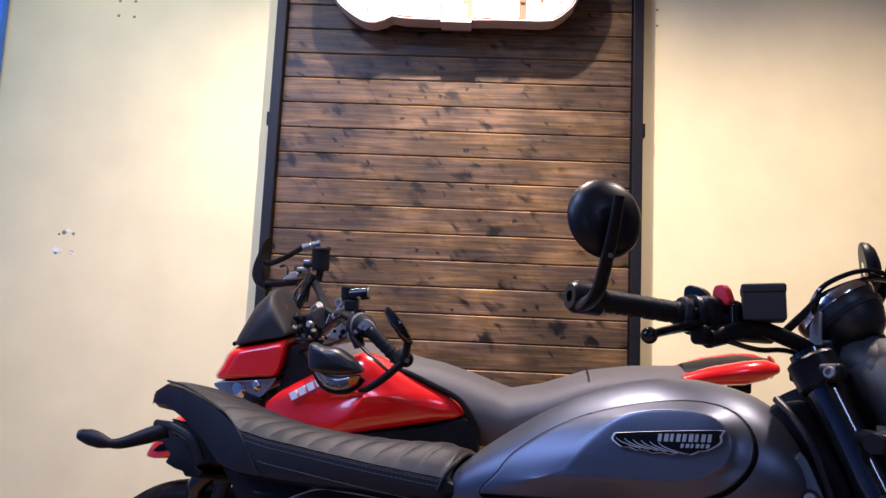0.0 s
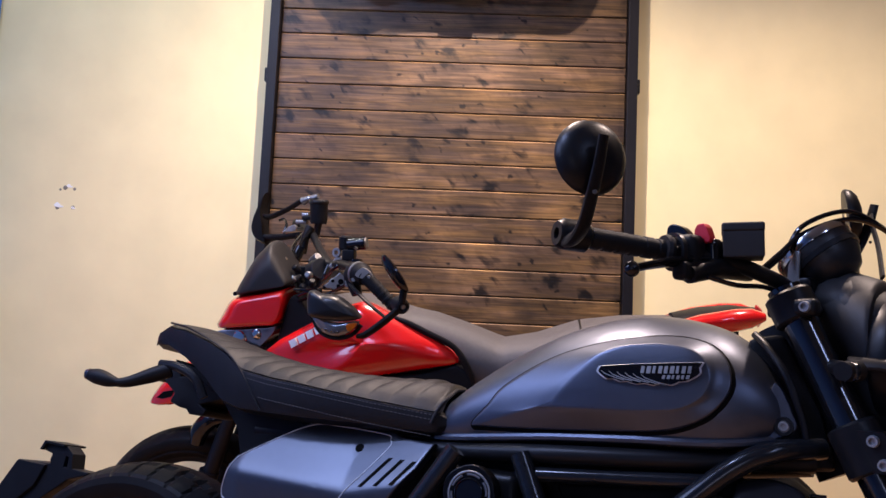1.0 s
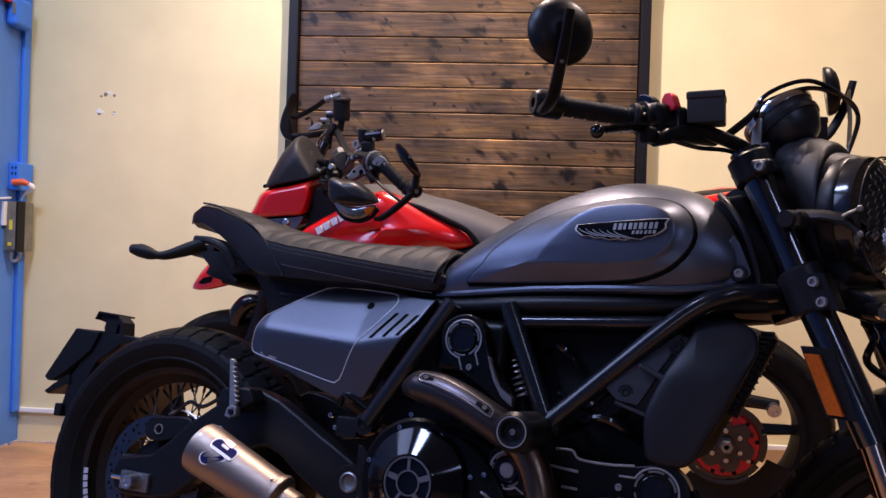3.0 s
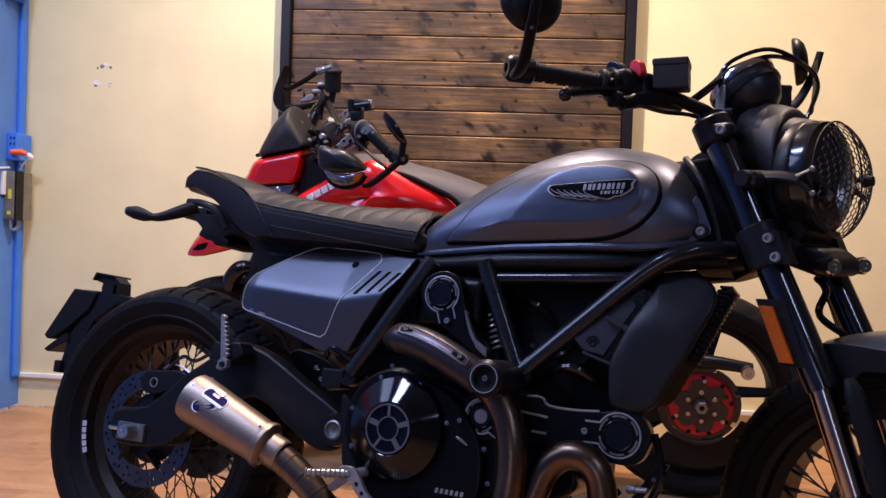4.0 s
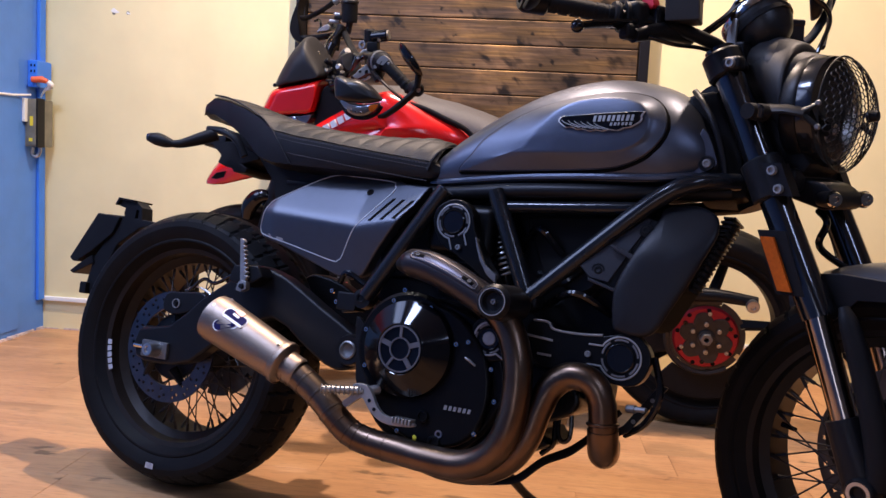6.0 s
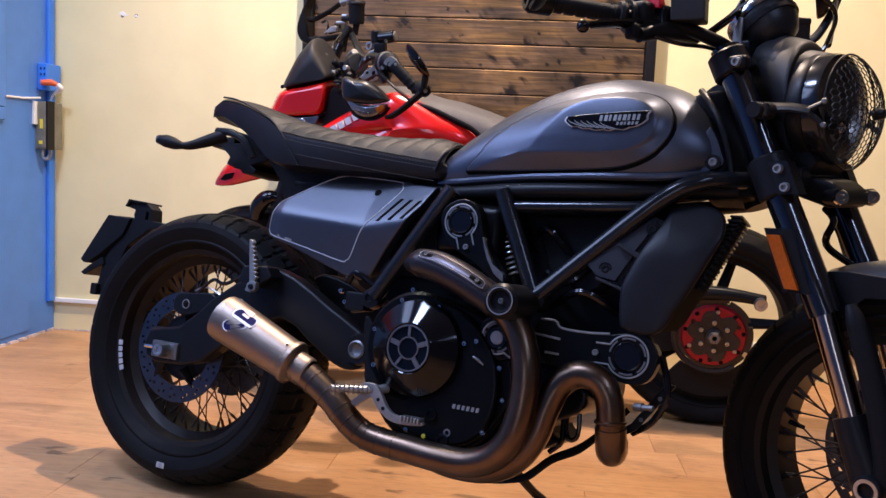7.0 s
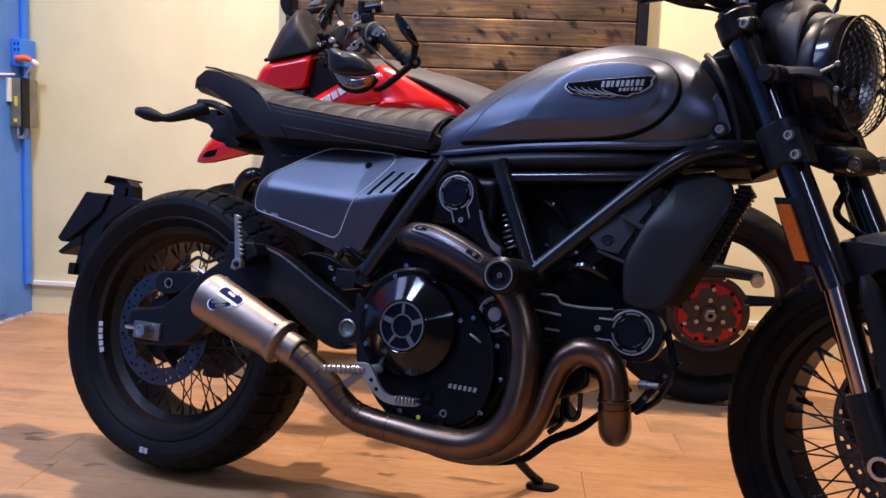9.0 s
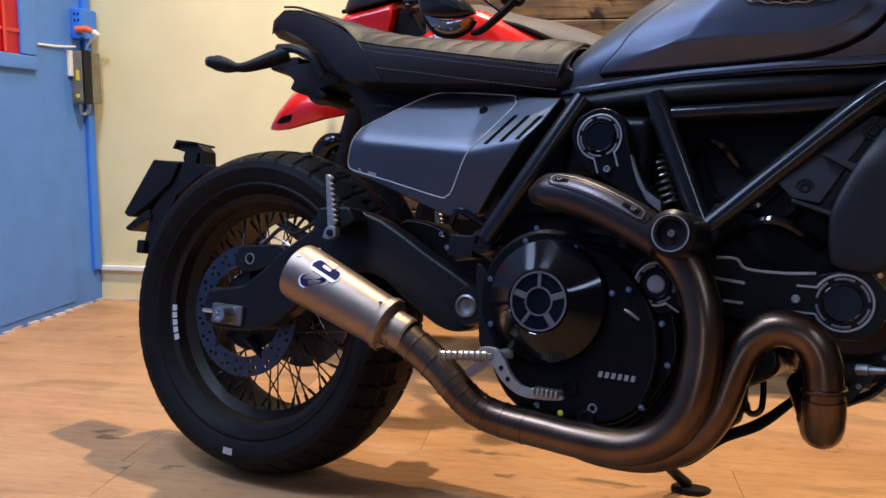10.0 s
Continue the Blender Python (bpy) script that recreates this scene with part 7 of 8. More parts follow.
bp("lever", sweep(curve([(1.000, 0.30, 1.060), (0.965, 0.36, 1.040), (0.92, 0.395, 1.010), (0.885, 0.405, 0.985)], 4), [0.009, 0.008, 0.007, 0.006], 8, flat=0.6), SATIN)
# instruments and head stock
bp("instrument", plate(smooth2([(1.226, 1.062), (1.185, 1.072), (1.165, 1.058), (1.175, 1.020), (1.220, 1.012)], 3), -0.07, 0.03, 0.012), PLASTIC)
for k, (x, y, z) in enumerate(((1.205, 0.05, 1.066), (1.186, 0.07, 1.040), (1.160, 0.08, 1.052), (1.148, 0.09, 1.030), (1.176, 0.085, 1.018), (1.130, 0.10, 1.010), (1.215, 0.05, 1.036))):
    bp("connector", lathe([(0, 0.012), (0.007, 0.012), (0.010, 0.008), (0.010, -0.004), (0.007, -0.012), (0, -0.012)], 10, pointing((x, y, z), (0.6 - 0.25 * k, 0.5, 0.7 - 0.3 * (k % 3)))), (PLASTIC, GLOSS, AXLEMET, SATIN)[k % 4])
bp("instrument", lathe([(0, 0.02), (0.028, 0.02), (0.034, 0.012), (0.036, -0.02)], 20, pointing((1.145, 0.03, 1.062), (-0.5, 0.75, 0.3))), SHROUDM)
bp("ignition_lock", lathe([(0, 0.012), (0.010, 0.012), (0.013, 0.008), (0.014, -0.02)], 16, pointing((1.158, 0.02, 1.095), (-0.6, 0.6, 0.5))), AXLEMET)
for x, y, z_, d in ((1.245, 0.03, 1.090, 0.007), (1.236, 0.04, 1.068, 0.006), (1.213, 0.03, 1.018, 0.007), (1.20, 0.05, 1.006, 0.006), (1.175, 0.06, 1.012, 0.006)):
    bp("fitting", lathe([(0, d), (d * 0.7, d), (d, d * 0.6), (d, -d)], 12, pointing((x, y, z_), (-0.3, 0.9, 0.3))), CHROME if d > 0.0065 else AXLEMET)
CB = [[(1.02, 0.20, 1.11), (1.06, 0.20, 1.08), (1.10, 0.17, 1.045), (1.137, 0.12, 1.018), (1.198, 0.09, 1.012)],
      [(1.093, 0.13, 1.085), (1.105, 0.14, 1.050), (1.125, 0.12, 1.025), (1.182, 0.10, 0.998)],
      [(1.00, 0.28, 1.05), (1.06, 0.24, 1.02), (1.13, 0.14, 1.0), (1.20, 0.07, 0.975)],
      [(1.226, -0.15, 1.17), (1.245, -0.10, 1.12), (1.24, -0.04, 1.07), (1.22, 0.0, 1.0)],
      [(1.262, -0.20, 1.16), (1.275, -0.14, 1.12), (1.262, -0.06, 1.07), (1.235, 0.02, 1.02)],
      [(1.38, -0.33, 1.195), (1.355, -0.30, 1.198), (1.338, -0.27, 1.180), (1.345, -0.26, 1.155)],
      [(1.30, -0.26, 1.15), (1.295, -0.22, 1.11), (1.275, -0.14, 1.08), (1.245, -0.04, 1.05)]]
for pts in CB:
    bp("cable", sweep(curve(pts, 5), 0.0042, 8), GLOSS)
# near hand guard with its lamp, mirror
GL2 = smooth2([(1.068, 1.004), (1.066, 1.036), (1.052, 1.0405), (1.038, 1.034), (0.998, 1.030), (0.965, 1.010), (0.945, 0.989), (0.944, 0.979), (0.990, 0.970), (1.057, 0.978)], 3)
hgd = bp("hand_guard", loft([[(1.005 + (x - 1.005) * k, y, 1.003 + (z - 1.003) * k) for x, z in GL2] for k, y in ((0.90, 0.385), (1.0, 0.393), (1.0, 0.406), (0.97, 0.414), (0.90, 0.420), (0.76, 0.426), (0.5, 0.430), (0.1, 0.432))]), SHROUDM, "black hand guard with a clear turn lamp", angle=60)
lampo = smooth2([(1.061, 0.986), (1.045, 0.974), (0.993, 0.968), (0.944, 0.974), (0.960, 0.950), (0.992, 0.936), (1.031, 0.945)], 3)
part("turn_lamp", loft([[(0.998 + (x - 0.998) * k, y, 0.960 + (z - 0.960) * k) for x, z in lampo] for k, y in ((0.9, 0.390), (1.0, 0.398), (0.99, 0.408), (0.92, 0.414), (0.75, 0.419), (0.4, 0.422), (0.1, 0.423))]), LAMPCLEAR, hgd, "clear turn lamp", angle=60)
part("amber_bulb", plate(smooth2([(0.972, 0.966), (0.948, 0.971), (0.953, 0.958), (0.966, 0.951)], 3), 0.414, 0.4215, 0.002), AMBER, hgd)
for k in range(4):
    part("lamp_spot", lathe([(0, 0.002), (0.0028, 0.0015), (0.0035, 0)], 10, along_y(1.032 - 0.013 * k, 0.4205, 0.955 - 0.002 * k, 1)), CHROME, hgd)
part("guard_lip", sweep(curve([(1.064, 0.405, 0.995), (1.035, 0.405, 0.944), (0.992, 0.405, 0.932), (0.958, 0.405, 0.944), (0.940, 0.405, 0.965)], 4), 0.005, 8), PLASTIC, hgd)
part("guard_arm", sweep(curve([(0.950, 0.405, 0.938), (0.930, 0.405, 0.943), (0.895, 0.403, 0.968), (0.854, 0.396, 1.004)], 4), [0.006, 0.009, 0.010, 0.010], 10, flat=0.7), PLASTIC, hgd)
mc = Vector((0.864, 0.412, 1.086))
ml_ = Vector((0.59, 0.0, 0.807))
mn_ = (Vector((0.807, 0.0, -0.59)) * 0.90 + Vector((0, 0.42, 0))).normalized()
mx_ = ml_.cross(mn_)
MIR = Matrix.Translation(mc) @ Matrix((mx_, ml_, mn_)).transposed().to_4x4()
mr_ = bp("mirror", lathe([(0, 0.013), (0.014, 0.012), (0.026, 0.008), (0.032, 0.0), (0.032, -0.005), (0.026, -0.009), (0, -0.010)], 28, MIR @ Matrix.Diagonal((0.85, 1.60, 0.9, 1))), GLOSS, "oval black mirror")
part("mirror_stem", sweep([(0.842, 0.405, 1.050), (0.848, 0.398, 1.018)], 0.009, 10), SATIN, mr_)
# far hand guard
cres = [(1.449, 1.284), (1.470, 1.245), (1.489, 1.195), (1.493, 1.158), (1.478, 1.128), (1.443, 1.113), (1.452, 1.145), (1.455, 1.180), (1.462, 1.232)]
hg2 = bp("hand_guard", loft([[(1.468 + (x - 1.468) * k, y, 1.19 + (z - 1.19) * k) for x, z in smooth2(cres, 3)] for k, y in ((0.85, -0.445), (1.0, -0.435), (1.0, -0.39), (0.88, -0.375))]), PLASTIC, "black hand guard")
part("guard_bar", sweep(curve([(1.461, -0.39, 1.133), (1.43, -0.39, 1.136), (1.389, -0.38, 1.140), (1.296, -0.36, 1.152)], 4), [0.016, 0.013, 0.012, 0.011], 12, flat=0.8), PLASTIC, hg2)
part("guard_bar", sweep(curve([(1.445, -0.38, 1.205), (1.408, -0.34, 1.207), (1.345, -0.31, 1.232), (1.291, -0.27, 1.258)], 4), [0.012, 0.010, 0.009, 0.009], 10, flat=0.7), PLASTIC, hg2)
kn = bp("mirror_knob", sweep([(1.275, -0.23, 1.256), (1.258, -0.225, 1.262), (1.223, -0.22, 1.271)], [0.013, 0.010, 0.010], 14), AXLEMET)
part("knob_ring", lathe([(0.009, -0.003), (0.0125, -0.002), (0.0125, 0.002), (0.009, 0.003)], 16, pointing((1.250, -0.224, 1.264), (-0.9, 0.1, 0.25)), close=True), CHROME, kn)
rv2 = bp("fluid_reservoir", lathe([(0, 0.040), (0.026, 0.040), (0.0295, 0.036), (0.0295, 0.028), (0.027, 0.026), (0.0265, -0.022), (0.024, -0.034), (0, -0.034)], 24, Matrix.Translation((1.215, -0.20, 1.222))), PLASTIC, "round black fluid reservoir")
part("lid_ring", lathe([(0.0295, 0.028), (0.0305, 0.030), (0.0305, 0.034), (0.0295, 0.036)], 24, Matrix.Translation((1.215, -0.20, 1.222)), close=True), SHROUDM, rv2)
bp("reservoir_stem", sweep([(1.215, -0.20, 1.19), (1.222, -0.20, 1.155)], 0.011, 10), SATIN)
bp("lever_plate", plate([(1.344, 1.158), (1.321, 1.177), (1.305, 1.184), (1.296, 1.176), (1.300, 1.164), (1.321, 1.160)], -0.255, -0.240, 0.002), PEGMET)
bp("clamp", box(1.254, -0.235, 1.186, 1.290, -0.205, 1.198, 0.004, 2), PEGMET)
bp("clamp", box(1.250, -0.235, 1.210, 1.272, -0.21, 1.220, 0.003, 2), ALU)
bp("clamp", box(1.240, -0.225, 1.198, 1.268, -0.195, 1.212, 0.004, 2), SATIN)
bp("bar_riser", sweep([(1.250, -0.15, 1.100), (1.242, -0.15, 1.145), (1.228, -0.16, 1.178)], [0.014, 0.013, 0.016], 12), SATIN)
bp("bar_riser", sweep([(1.250, -0.08, 1.085), (1.235, -0.09, 1.12)], 0.016, 12), GLOSS)
bp("lever", sweep(curve([(1.27, -0.25, 1.172), (1.32, -0.31, 1.168), (1.37, -0.37, 1.162)], 4), 0.0065, 8), SATIN)
bp("side_stand", sweep([(0.75, 0.14, 0.22), (0.70, 0.34, 0.055)], 0.012, 10), SATIN)

# ---- wood panel with its black frame ----
PX0, PX1, PZ0, PZ1, PFACE = -0.456, 0.806, 0.09, 2.96, 3.256
panel = empty("wood_panel", Matrix.Translation((0, 0, 0)), "dark stained knotty pine panel in a black steel frame", "wall panel")
part("backing", box(PX0, PFACE + 0.014, PZ0, PX1, WALL_Y - 0.001, PZ1), STEELBLACK, panel, flat=True)
for x0, x1 in ((PX0 - 0.036, PX0), (PX1, PX1 + 0.036)):
    part("frame_post", box(x0, 3.226, 0.0, x1, WALL_Y - 0.001, 2.985, 0.003), STEELBLACK, panel)
part("frame_rail", box(PX0, 3.226, PZ1, PX1, WALL_Y - 0.001, 2.985, 0.003), STEELBLACK, panel)
part("frame_rail", box(PX0, 3.226, 0.05, PX1, WALL_Y - 0.001, PZ0, 0.003), STEELBLACK, panel)
for x in (PX0 - 0.040, PX1 + 0.040):
    for z in (1.80, 0.9):
        part("hinge", box(x - 0.006, 3.235, z - 0.025, x + 0.006, 3.262, z + 0.025, 0.003), STEELBLACK, panel)

# ---- sign ----
ARC = smooth2([(-0.285, 2.26), (-0.2541, 2.192), (-0.2119, 2.1515), (-0.1639, 2.1218), (-0.1238, 2.1127), (-0.0849, 2.122), (-0.0528, 2.1367), (-0.0066, 2.1311), (0.1147, 2.1298), (0.2255, 2.131), (0.3393, 2.1342), (0.4819, 2.1335), (0.5268, 2.1484), (0.5648, 2.1803), (0.5866, 2.2152), (0.63, 2.34), (0.58, 2.46), (0.45, 2.50), (0.32, 2.56), (0.12, 2.58), (-0.04, 2.53), (-0.20, 2.50), (-0.28, 2.40)], 4)


def drawn_in(poly, d):
    """The sign's outline drawn in by d all round."""
    n = len(poly)
    res = []
    for i, (x, z) in enumerate(poly):
        t = Vector((poly[(i + 1) % n][0] - poly[i - 1][0], poly[(i + 1) % n][1] - poly[i - 1][1])).normalized()
        res.append((x - t.y * d, z + t.x * d))
    return res


sign = part("sign", plate(ARC, 3.124, 3.194, 0.003), SIGNSIDE, None, "white cloud-shaped light box sign above the bikes", angle=40)
tagged(sign, category="sign")
sign.matrix_basis = Matrix.Translation((0, 0, 0.010))
rim = [[(x, y, z) for x, z in drawn_in(ARC, d)] for d, y in ((0.0, 3.124), (0.0005, 3.1165), (0.0035, 3.1165), (0.0040, 3.124))]
part("sign_rim", loft([[r[k] for r in rim] for k in list(range(len(ARC))) + [0]], caps=False), WHITE, sign)
part("sign_back", plate(drawn_in(ARC, 0.004), 3.1225, 3.1235, 0.0002), SIGNTAN, sign)
LIT = drawn_in(ARC, 0.0095)
part("sign_face", plate([p for p in LIT if p[0] < -0.0528], 3.118, 3.122, 0.0006), SIGNGLOW, sign, "glowing white face")
part("sign_face", plate([p for p in LIT if p[0] >= 0.39], 3.118, 3.122, 0.0006), SIGNGLOW, sign, "glowing white face")
part("sign_face", plate([(-0.0510, 2.1475), (-0.0066, 2.1425), (0.1120, 2.1395), (0.1120, 2.54), (-0.0510, 2.52)], 3.118, 3.122, 0.0006), SIGNGLOW, sign, "glowing white face")
part("sign_face", plate([(0.2275, 2.1435), (0.388, 2.1440), (0.388, 2.52), (0.2275, 2.54)], 3.118, 3.122, 0.0006), SIGNGLOW, sign, "glowing white face")
part("sign_face", plate([(0.1150, 2.190), (0.1920, 2.190), (0.1920, 2.54), (0.1150, 2.54)], 3.118, 3.122, 0.0006), SIGNGLOW, sign, "glowing white face")
part("sign_tab", box(0.1165, 3.1165, 2.1215, 0.2240, 3.194, 2.1330, 0.002), SIGNSIDE, sign)
part("tab_rim", box(0.1165, 3.114, 2.1210, 0.2240, 3.1165, 2.1245, 0.0008), WHITE, sign)
part("letter", box(0.1220, 3.113, 2.1265, 0.2080, 3.1185, 2.1850, 0.001), SIGNGLOW, sign)
for x0, z0, x1, z1 in ((0.2415, 2.162, 0.3800, 2.1632), (0.2400, 2.162, 0.2412, 2.215), (0.3800, 2.148, 0.3815, 2.1632), (0.392, 2.20, 0.408, 2.213), (0.460, 2.20, 0.474, 2.213)):
    part("letter_edge", box(x0, 3.1168, z0, x1, 3.1178, z1, 0.0002), SIGNTAN, sign)
arc = [(0.02 + 0.09 * math.cos(a), 2.235 + 0.09 * math.sin(a)) for a in np.linspace(-1.6, -0.2, 12)]
part("letter_edge", sweep([(x, 3.1178, z) for x, z in arc], 0.0006, 6), SIGNTAN, sign)
for x, z in [(-0.2164, 2.193), (-0.143, 2.159), (-0.0653, 2.1847), (0.0072, 2.1819), (0.1396, 2.1925), (0.2718, 2.1996), (0.4321, 2.1765), (0.5319, 2.2034)]:
    part("stud", lathe([(0, 0.002), (0.0042, 0.0016), (0.0052, 0)], 10, along_y(x, 3.1182, z)), SIGNTAN, sign)
part("stud", lathe([(0, 0.002), (0.0042, 0.0016), (0.0052, 0)], 10, along_y(0.1703, 3.1132, 2.1568)), SIGNTAN, sign)
for x in (0.0, 0.36):
    part("standoff", sweep([(x, 3.194, 2.35), (x, PFACE, 2.35)], 0.012, 10), STEELBLACK, sign)

# ---- screw holes and chips in the wall ----
for k, (x, z, r) in enumerate([(-1.104, 2.192, 0.005), (-1.044, 2.189, 0.005), (-1.104, 2.25, 0.005), (-1.044, 2.25, 0.005), (-1.246, 1.288, 0.006), (-1.188, 1.290, 0.006), (-1.222, 1.362, 0.007), (-1.187, 1.358, 0.005), (-1.24, 1.355, 0.004), (0.899, 2.271, 0.004), (0.899, 2.21, 0.004)]):
    h = part("screw_hole", lathe([(0, 0.0015), (r * 0.5, 0.0012), (r, 0.001), (r * 1.25, -0.0002)], 10, along_y(x, WALL_Y, z)), BOXMET, None, "dark old screw hole in the cream wall")
    tagged(h, category="screw hole", group="screw holes in the wall")
for x, z, w in ((-1.240, 1.295, 0.018), (-1.185, 1.288, 0.009), (-1.205, 1.368, 0.012)):
    ch = part("paint_chip", plate(smooth2([(x - w, z), (x - w * 0.4, z + w * 0.7), (x + w * 0.3, z + w * 0.2), (x + w, z - w * 0.2), (x, z - w * 0.4)], 3), WALL_Y - 0.0014, WALL_Y + 0.002, 0), WHITE, None, "white chip in the wall paint")
    tagged(ch, category="paint chip", group="paint chips in the wall")
part("trim", box(SIDE_X + 0.004, WALL_Y - 0.016, 0.118, PX0 - 0.04, WALL_Y - 0.0005, 0.136, 0.003), WHITE, None, "white cable strip low along the wall", kind="structure")
part("trim", box(PX1 + 0.04, WALL_Y - 0.016, 0.118, RIGHT_X - 0.002, WALL_Y - 0.0005, 0.136, 0.003), WHITE, None, "white cable strip low along the wall", kind="structure")

# ---- blue side wall: door, boxes ----
door = empty("door_1", Matrix.Translation((0, 0, 0)), "blue painted door with a red barred window", "door", kind="structure")
part("door_leaf", box(SIDE_X - 0.002, 2.02, 0.03, SIDE_X + 0.006, 3.10, 2.4, 0.002), BLUE, door)
part("window_frame", box(SIDE_X + 0.004, 2.10, 0.845, SIDE_X + 0.022, 2.935, 0.892, 0.006), BLUE, door)
part("window_frame", box(SIDE_X + 0.004, 2.856, 0.893, SIDE_X + 0.022, 2.935, 2.1, 0.006), BLUE, door)
part("window_frame", box(SIDE_X + 0.004, 2.10, 2.101, SIDE_X + 0.022, 2.935, 2.15, 0.006), BLUE, door)
part("pane", box(SIDE_X + 0.003, 2.10, 0.892, SIDE_X + 0.010, 2.856, 2.10), REDM, door, "dark red window pane")
for k in range(6):
    part("window_bar", box(SIDE_X + 0.011, 2.12 + 0.13 * k, 0.893, SIDE_X + 0.018, 2.135 + 0.13 * k, 2.10, 0.002), RED, door)
for k in range(7):
    part("window_bar", box(SIDE_X + 0.0105, 2.10, 0.96 + 0.15 * k, SIDE_X + 0.0155, 2.856, 0.972 + 0.15 * k, 0.002), RED, door)
part("trim", box(SIDE_X + 0.0005, 3.225, 0.125, SIDE_X + 0.016, 3.268, TOP - 0.01, 0.004), BLUE2, None, "bright blue corner strip", kind="structure")
wl = part("cable", sweep([(SIDE_X + 0.010, 2.95, 0.934), (SIDE_X + 0.012, 3.06, 0.936), (SIDE_X + 0.010, 3.17, 0.945)], 0.004, 8), WHITE, None, "thin white cable along the blue wall")
tagged(wl, category="cable")

so = empty("wall_socket", Matrix.Translation((0, 0, 0)), "blue surface socket box with an orange plug", "socket")
part("housing", box(SIDE_X, 3.165, 0.975, SIDE_X + 0.041, 3.268, 1.080, 0.006), BLUE2, so)
for k in range(2):
    for j in range(2):
        part("pin_hole", box(SIDE_X + 0.014 + 0.014 * j, 3.1635, 1.033 + 0.022 * k, SIDE_X + 0.019 + 0.014 * j, 3.1655, 1.042 + 0.022 * k), GLOSS, so)
part("plug", sweep([(SIDE_X + 0.024, 3.155, 1.004), (SIDE_X + 0.060, 3.165, 1.006), (SIDE_X + 0.080, 3.17, 0.999)], [0.011, 0.013, 0.009], 12), ORANGE, so, "orange plug")
part("plug_cord", sweep(curve([(SIDE_X + 0.080, 3.17, 0.999), (SIDE_X + 0.088, 3.18, 0.988), (SIDE_X + 0.074, 3.19, 0.976), (SIDE_X + 0.048, 3.20, 0.962), (SIDE_X + 0.03, 3.21, 0.94)], 4), [0.009, 0.012, 0.010, 0.004, 0.003], 10), WHITE, so)
mb = empty("metal_box", Matrix.Translation((0, 0, 0)), "small grey metal electrical box with yellow labels", "electrical box")
part("housing", box(SIDE_X, 3.15, 0.745, SIDE_X + 0.050, 3.262, 0.930, 0.004), BOXMET, mb)
part("lid", box(SIDE_X + 0.014, 3.146, 0.752, SIDE_X + 0.046, 3.1502, 0.925, 0.002), BOXMET, mb)
part("label_sticker", box(SIDE_X + 0.024, 3.1440, 0.825, SIDE_X + 0.036, 3.1465, 0.862), YELLOW, mb)
part("label_sticker", box(SIDE_X + 0.020, 3.1440, 0.765, SIDE_X + 0.034, 3.1465, 0.778), YELLOW, mb)
part("edge_strip", box(SIDE_X + 0.0465, 3.148, 0.742, SIDE_X + 0.0535, 3.2, 0.933, 0.002), STEELBLACK, mb)
part("gland", sweep(curve([(SIDE_X + 0.02, 3.17, 0.742), (SIDE_X + 0.02, 3.17, 0.715), (SIDE_X + 0.035, 3.175, 0.708), (SIDE_X + 0.045, 3.18, 0.725), (SIDE_X + 0.045, 3.18, 0.742)], 4), 0.007, 8), ALU, mb)
part("bracket", box(SIDE_X, 3.13, 0.84, SIDE_X + 0.012, 3.152, 0.93, 0.002), WHITE, mb)
ub = empty("door_lock", Matrix.Translation((0, 0, 0)), "blue rounded lock case on the side wall", "lock")
part("case", box(SIDE_X + 0.0, 3.115, 1.585, SIDE_X + 0.045, 3.225, 1.695, 0.016, 3), BLUE2, ub)
part("keeper", box(SIDE_X + 0.030, 3.112, 1.625, SIDE_X + 0.042, 3.1155, 1.67, 0.001), BOXMET, ub)
part("latch", box(SIDE_X + 0.0, 3.06, 1.665, SIDE_X + 0.03, 3.113, 1.69, 0.004), RED, ub)

random.seed(5)
y = 2.0
while y < 3.27:
    ln, wd = random.uniform(0.03, 0.09), random.uniform(0.006, 0.022)
    n = 7
    edge = [(SIDE_X + wd * random.uniform(0.3, 1.0), y + ln * k / n) for k in range(n + 1)]
    part("paint_chip", plate([(SIDE_X + 0.001, y)] + edge + [(SIDE_X + 0.001, y + ln)], 0.0, random.uniform(0.004, 0.012), 0.0, axis="z"), CHIP, bpy.data.objects["wall_west"], flat=True)
    y += ln + random.uniform(0.0, 0.03)
x = SIDE_X + 0.01
while x < -0.9:
    ln, wd = random.uniform(0.03, 0.08), random.uniform(0.003, 0.012)
    edge = [(x + ln * k / 6, WALL_Y - wd * random.uniform(0.3, 1.0)) for k in range(7)]
    part("paint_chip", plate([(x, WALL_Y - 0.001)] + edge + [(x + ln, WALL_Y - 0.001)], 0.0, random.uniform(0.003, 0.008), 0.0, axis="z"), CHIP, bpy.data.objects["wall_north"], flat=True)
    x += ln + random.uniform(0.0, 0.05)

dw = empty("door_2", Matrix.Translation((0, 0, 0)), "open doorway in a dark frame", "doorway", kind="structure")
for x0, x1, z0, z1 in ((DX0, DX0 + 0.05, 0.0, DZ1), (DX1 - 0.05, DX1, 0.0, DZ1), (DX0 + 0.05, DX1 - 0.05, DZ1 - 0.05, DZ1)):
    part("door_frame", box(x0, BACK_Y - 0.12, z0, x1, BACK_Y - 0.06, z1), STEELBLACK, dw)

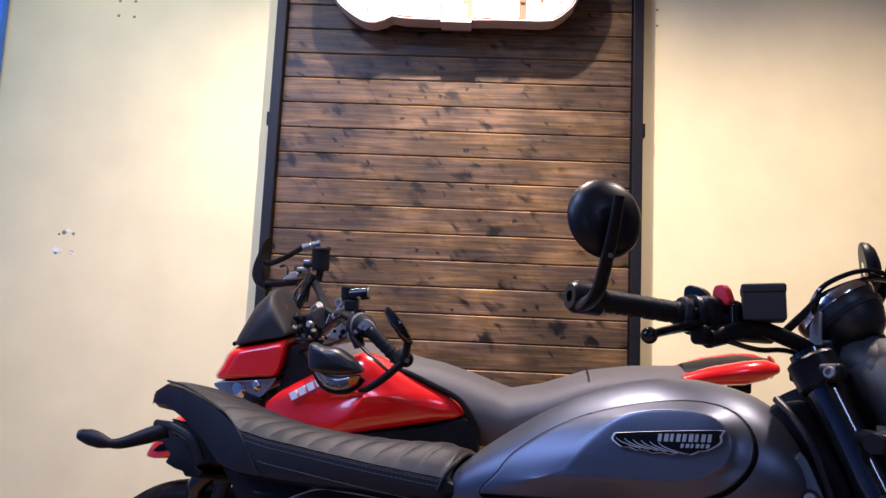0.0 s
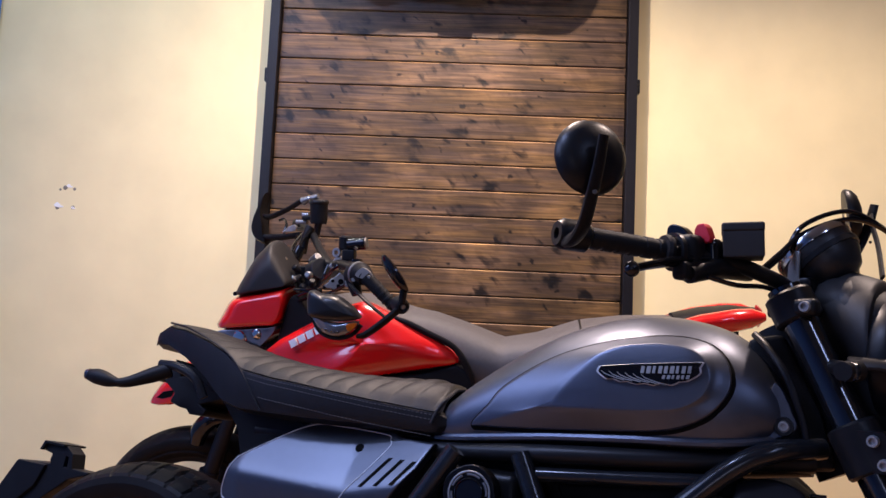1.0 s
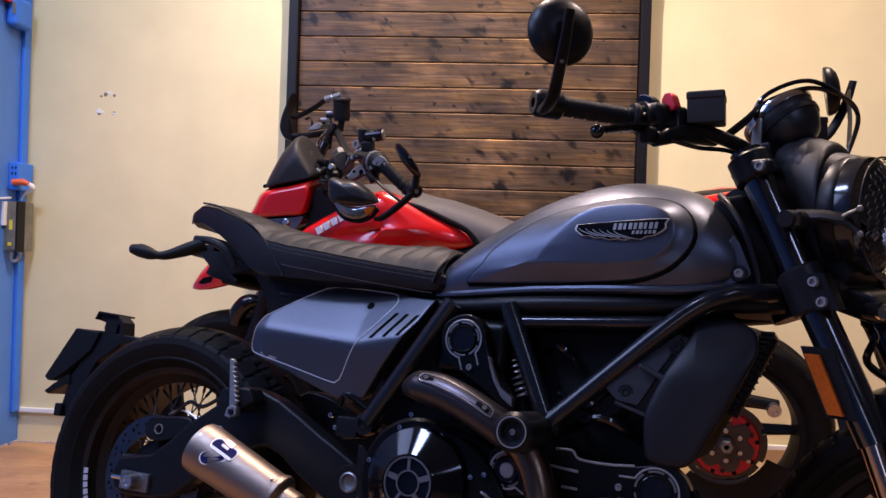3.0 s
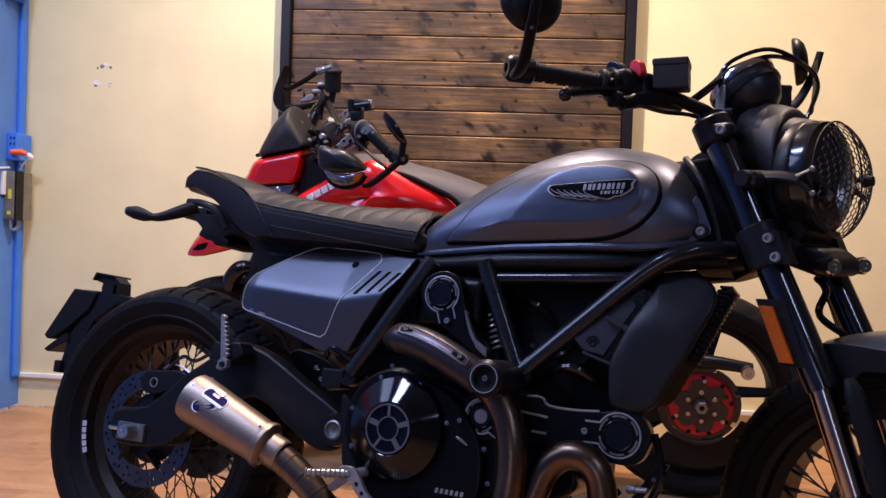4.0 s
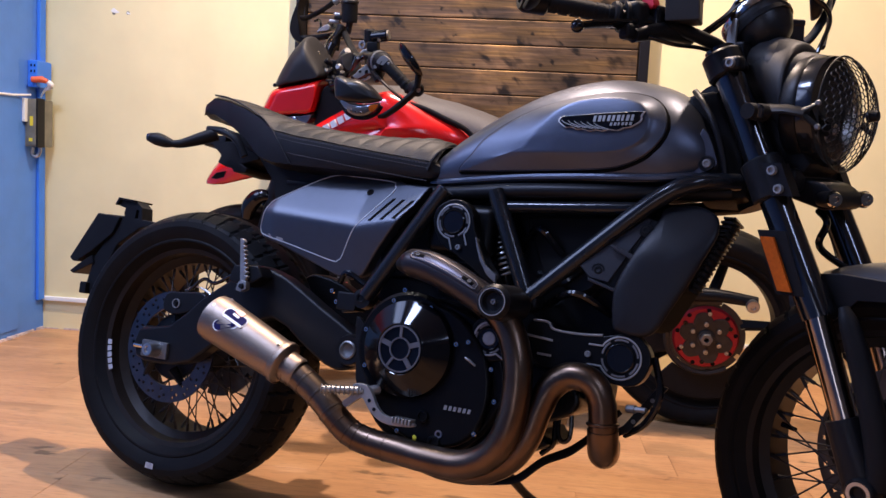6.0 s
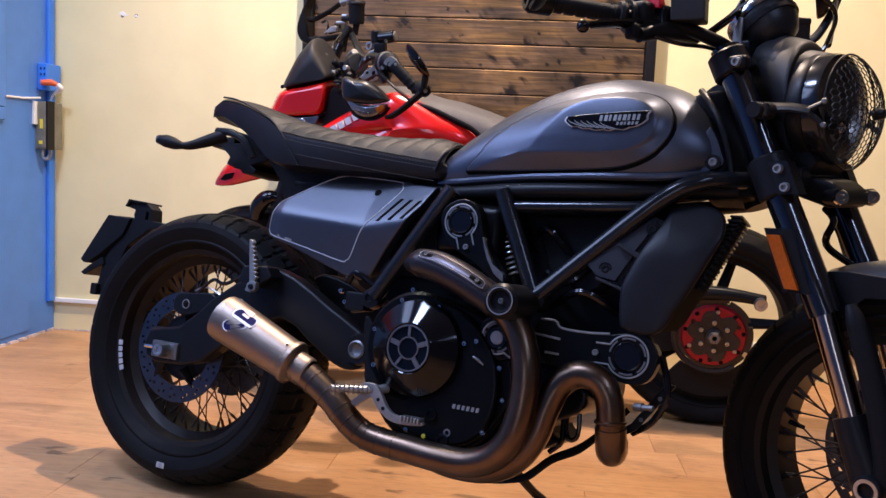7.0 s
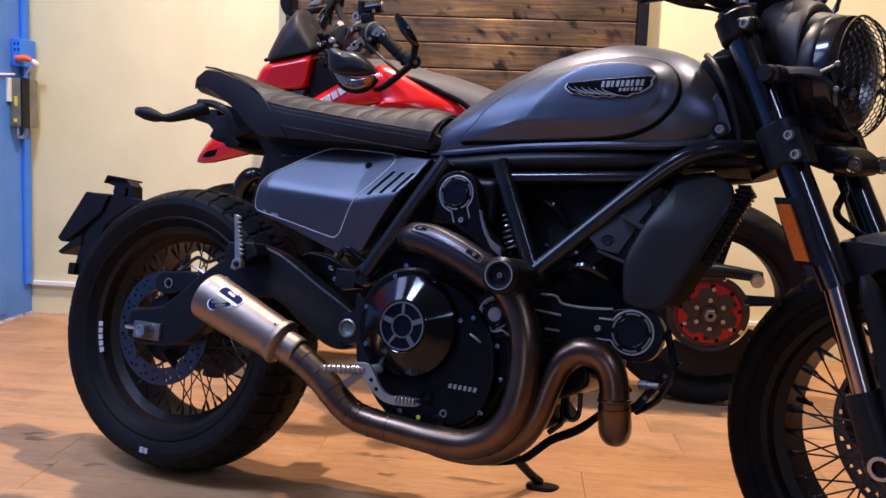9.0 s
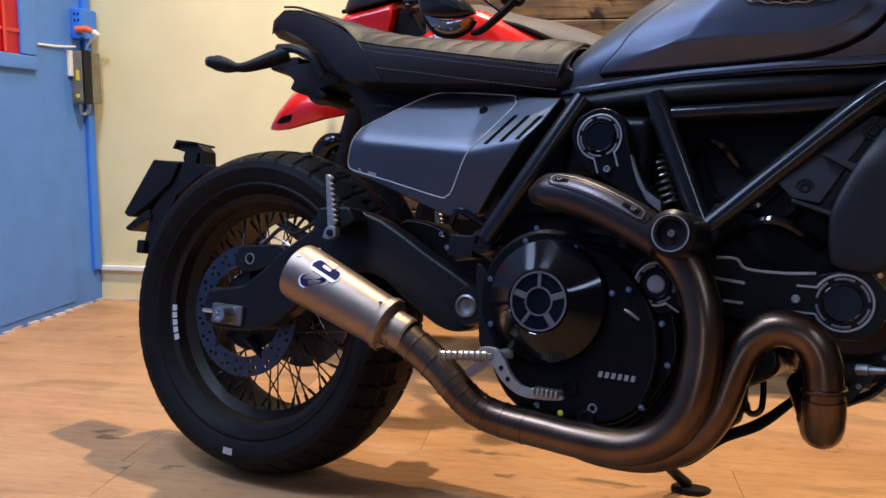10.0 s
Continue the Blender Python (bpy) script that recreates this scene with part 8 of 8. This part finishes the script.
# ---- window out of view ----
win = empty("window_1", Matrix.Translation((0, 0, 0)), "window in a dark frame in the blue wall", "window", kind="structure")
for y0, y1, z0, z1 in ((WY0, WY1, WZ0, WZ0 + 0.05), (WY0, WY1, WZ1 - 0.05, WZ1), (WY0, WY0 + 0.05, WZ0 + 0.05, WZ1 - 0.05), (WY1 - 0.05, WY1, WZ0 + 0.05, WZ1 - 0.05)):
    part("window_frame", box(SIDE_X - 0.12, y0, z0, SIDE_X - 0.06, y1, z1), STEELBLACK, win)

# ---- pieces: boards of the panel and planks of the floor ----
PITCH = 0.0935
k = 0
boards = []
z = 2.152 - PITCH * 22
while z < PZ1:
    z0, z1 = max(z, PZ0 + 0.001), min(z + PITCH - 0.0022, PZ1 - 0.001)
    if z1 - z0 > 0.03:
        if abs((z1 - z0) - (PITCH - 0.0022)) < 1e-4 and boards:
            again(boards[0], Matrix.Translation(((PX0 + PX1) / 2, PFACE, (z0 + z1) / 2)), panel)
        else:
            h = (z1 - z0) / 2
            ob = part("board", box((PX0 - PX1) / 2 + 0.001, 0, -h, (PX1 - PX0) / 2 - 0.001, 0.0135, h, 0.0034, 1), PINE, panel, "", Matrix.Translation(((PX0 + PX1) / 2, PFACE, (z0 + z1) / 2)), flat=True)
            if abs((z1 - z0) - (PITCH - 0.0022)) < 1e-4:
                boards.append(ob)
    z += PITCH
rnd = random.Random(3)
PW, PL = 0.165, 1.2
first = None
y = 3.28
while y - PW > -1.2:
    x = SIDE_X + 0.002 - rnd.random() * PL * 0.9
    while x < RIGHT_X:
        x0, x1 = max(x, SIDE_X + 0.002), min(x + PL - 0.0008, RIGHT_X - 0.002)
        if x1 - x0 > 0.02:
            if abs(x1 - x0 - (PL - 0.0008)) < 1e-6:
                m = Matrix.Translation((x0, y - PW, 0))
                if first is None:
                    first = part("plank", box(0, 0.0003, -0.0038, x1 - x0, PW - 0.0003, 0.0, 0.0005, 1), LAMINATE, floor, "", m, flat=True)
                else:
                    again(first, m, floor)
            else:
                part("plank", box(0, 0.0003, -0.0038, x1 - x0, PW - 0.0003, 0.0, 0.0005, 1), LAMINATE, floor, "", Matrix.Translation((x0, y - PW, 0)), flat=True)
        x += PL
    y -= PW
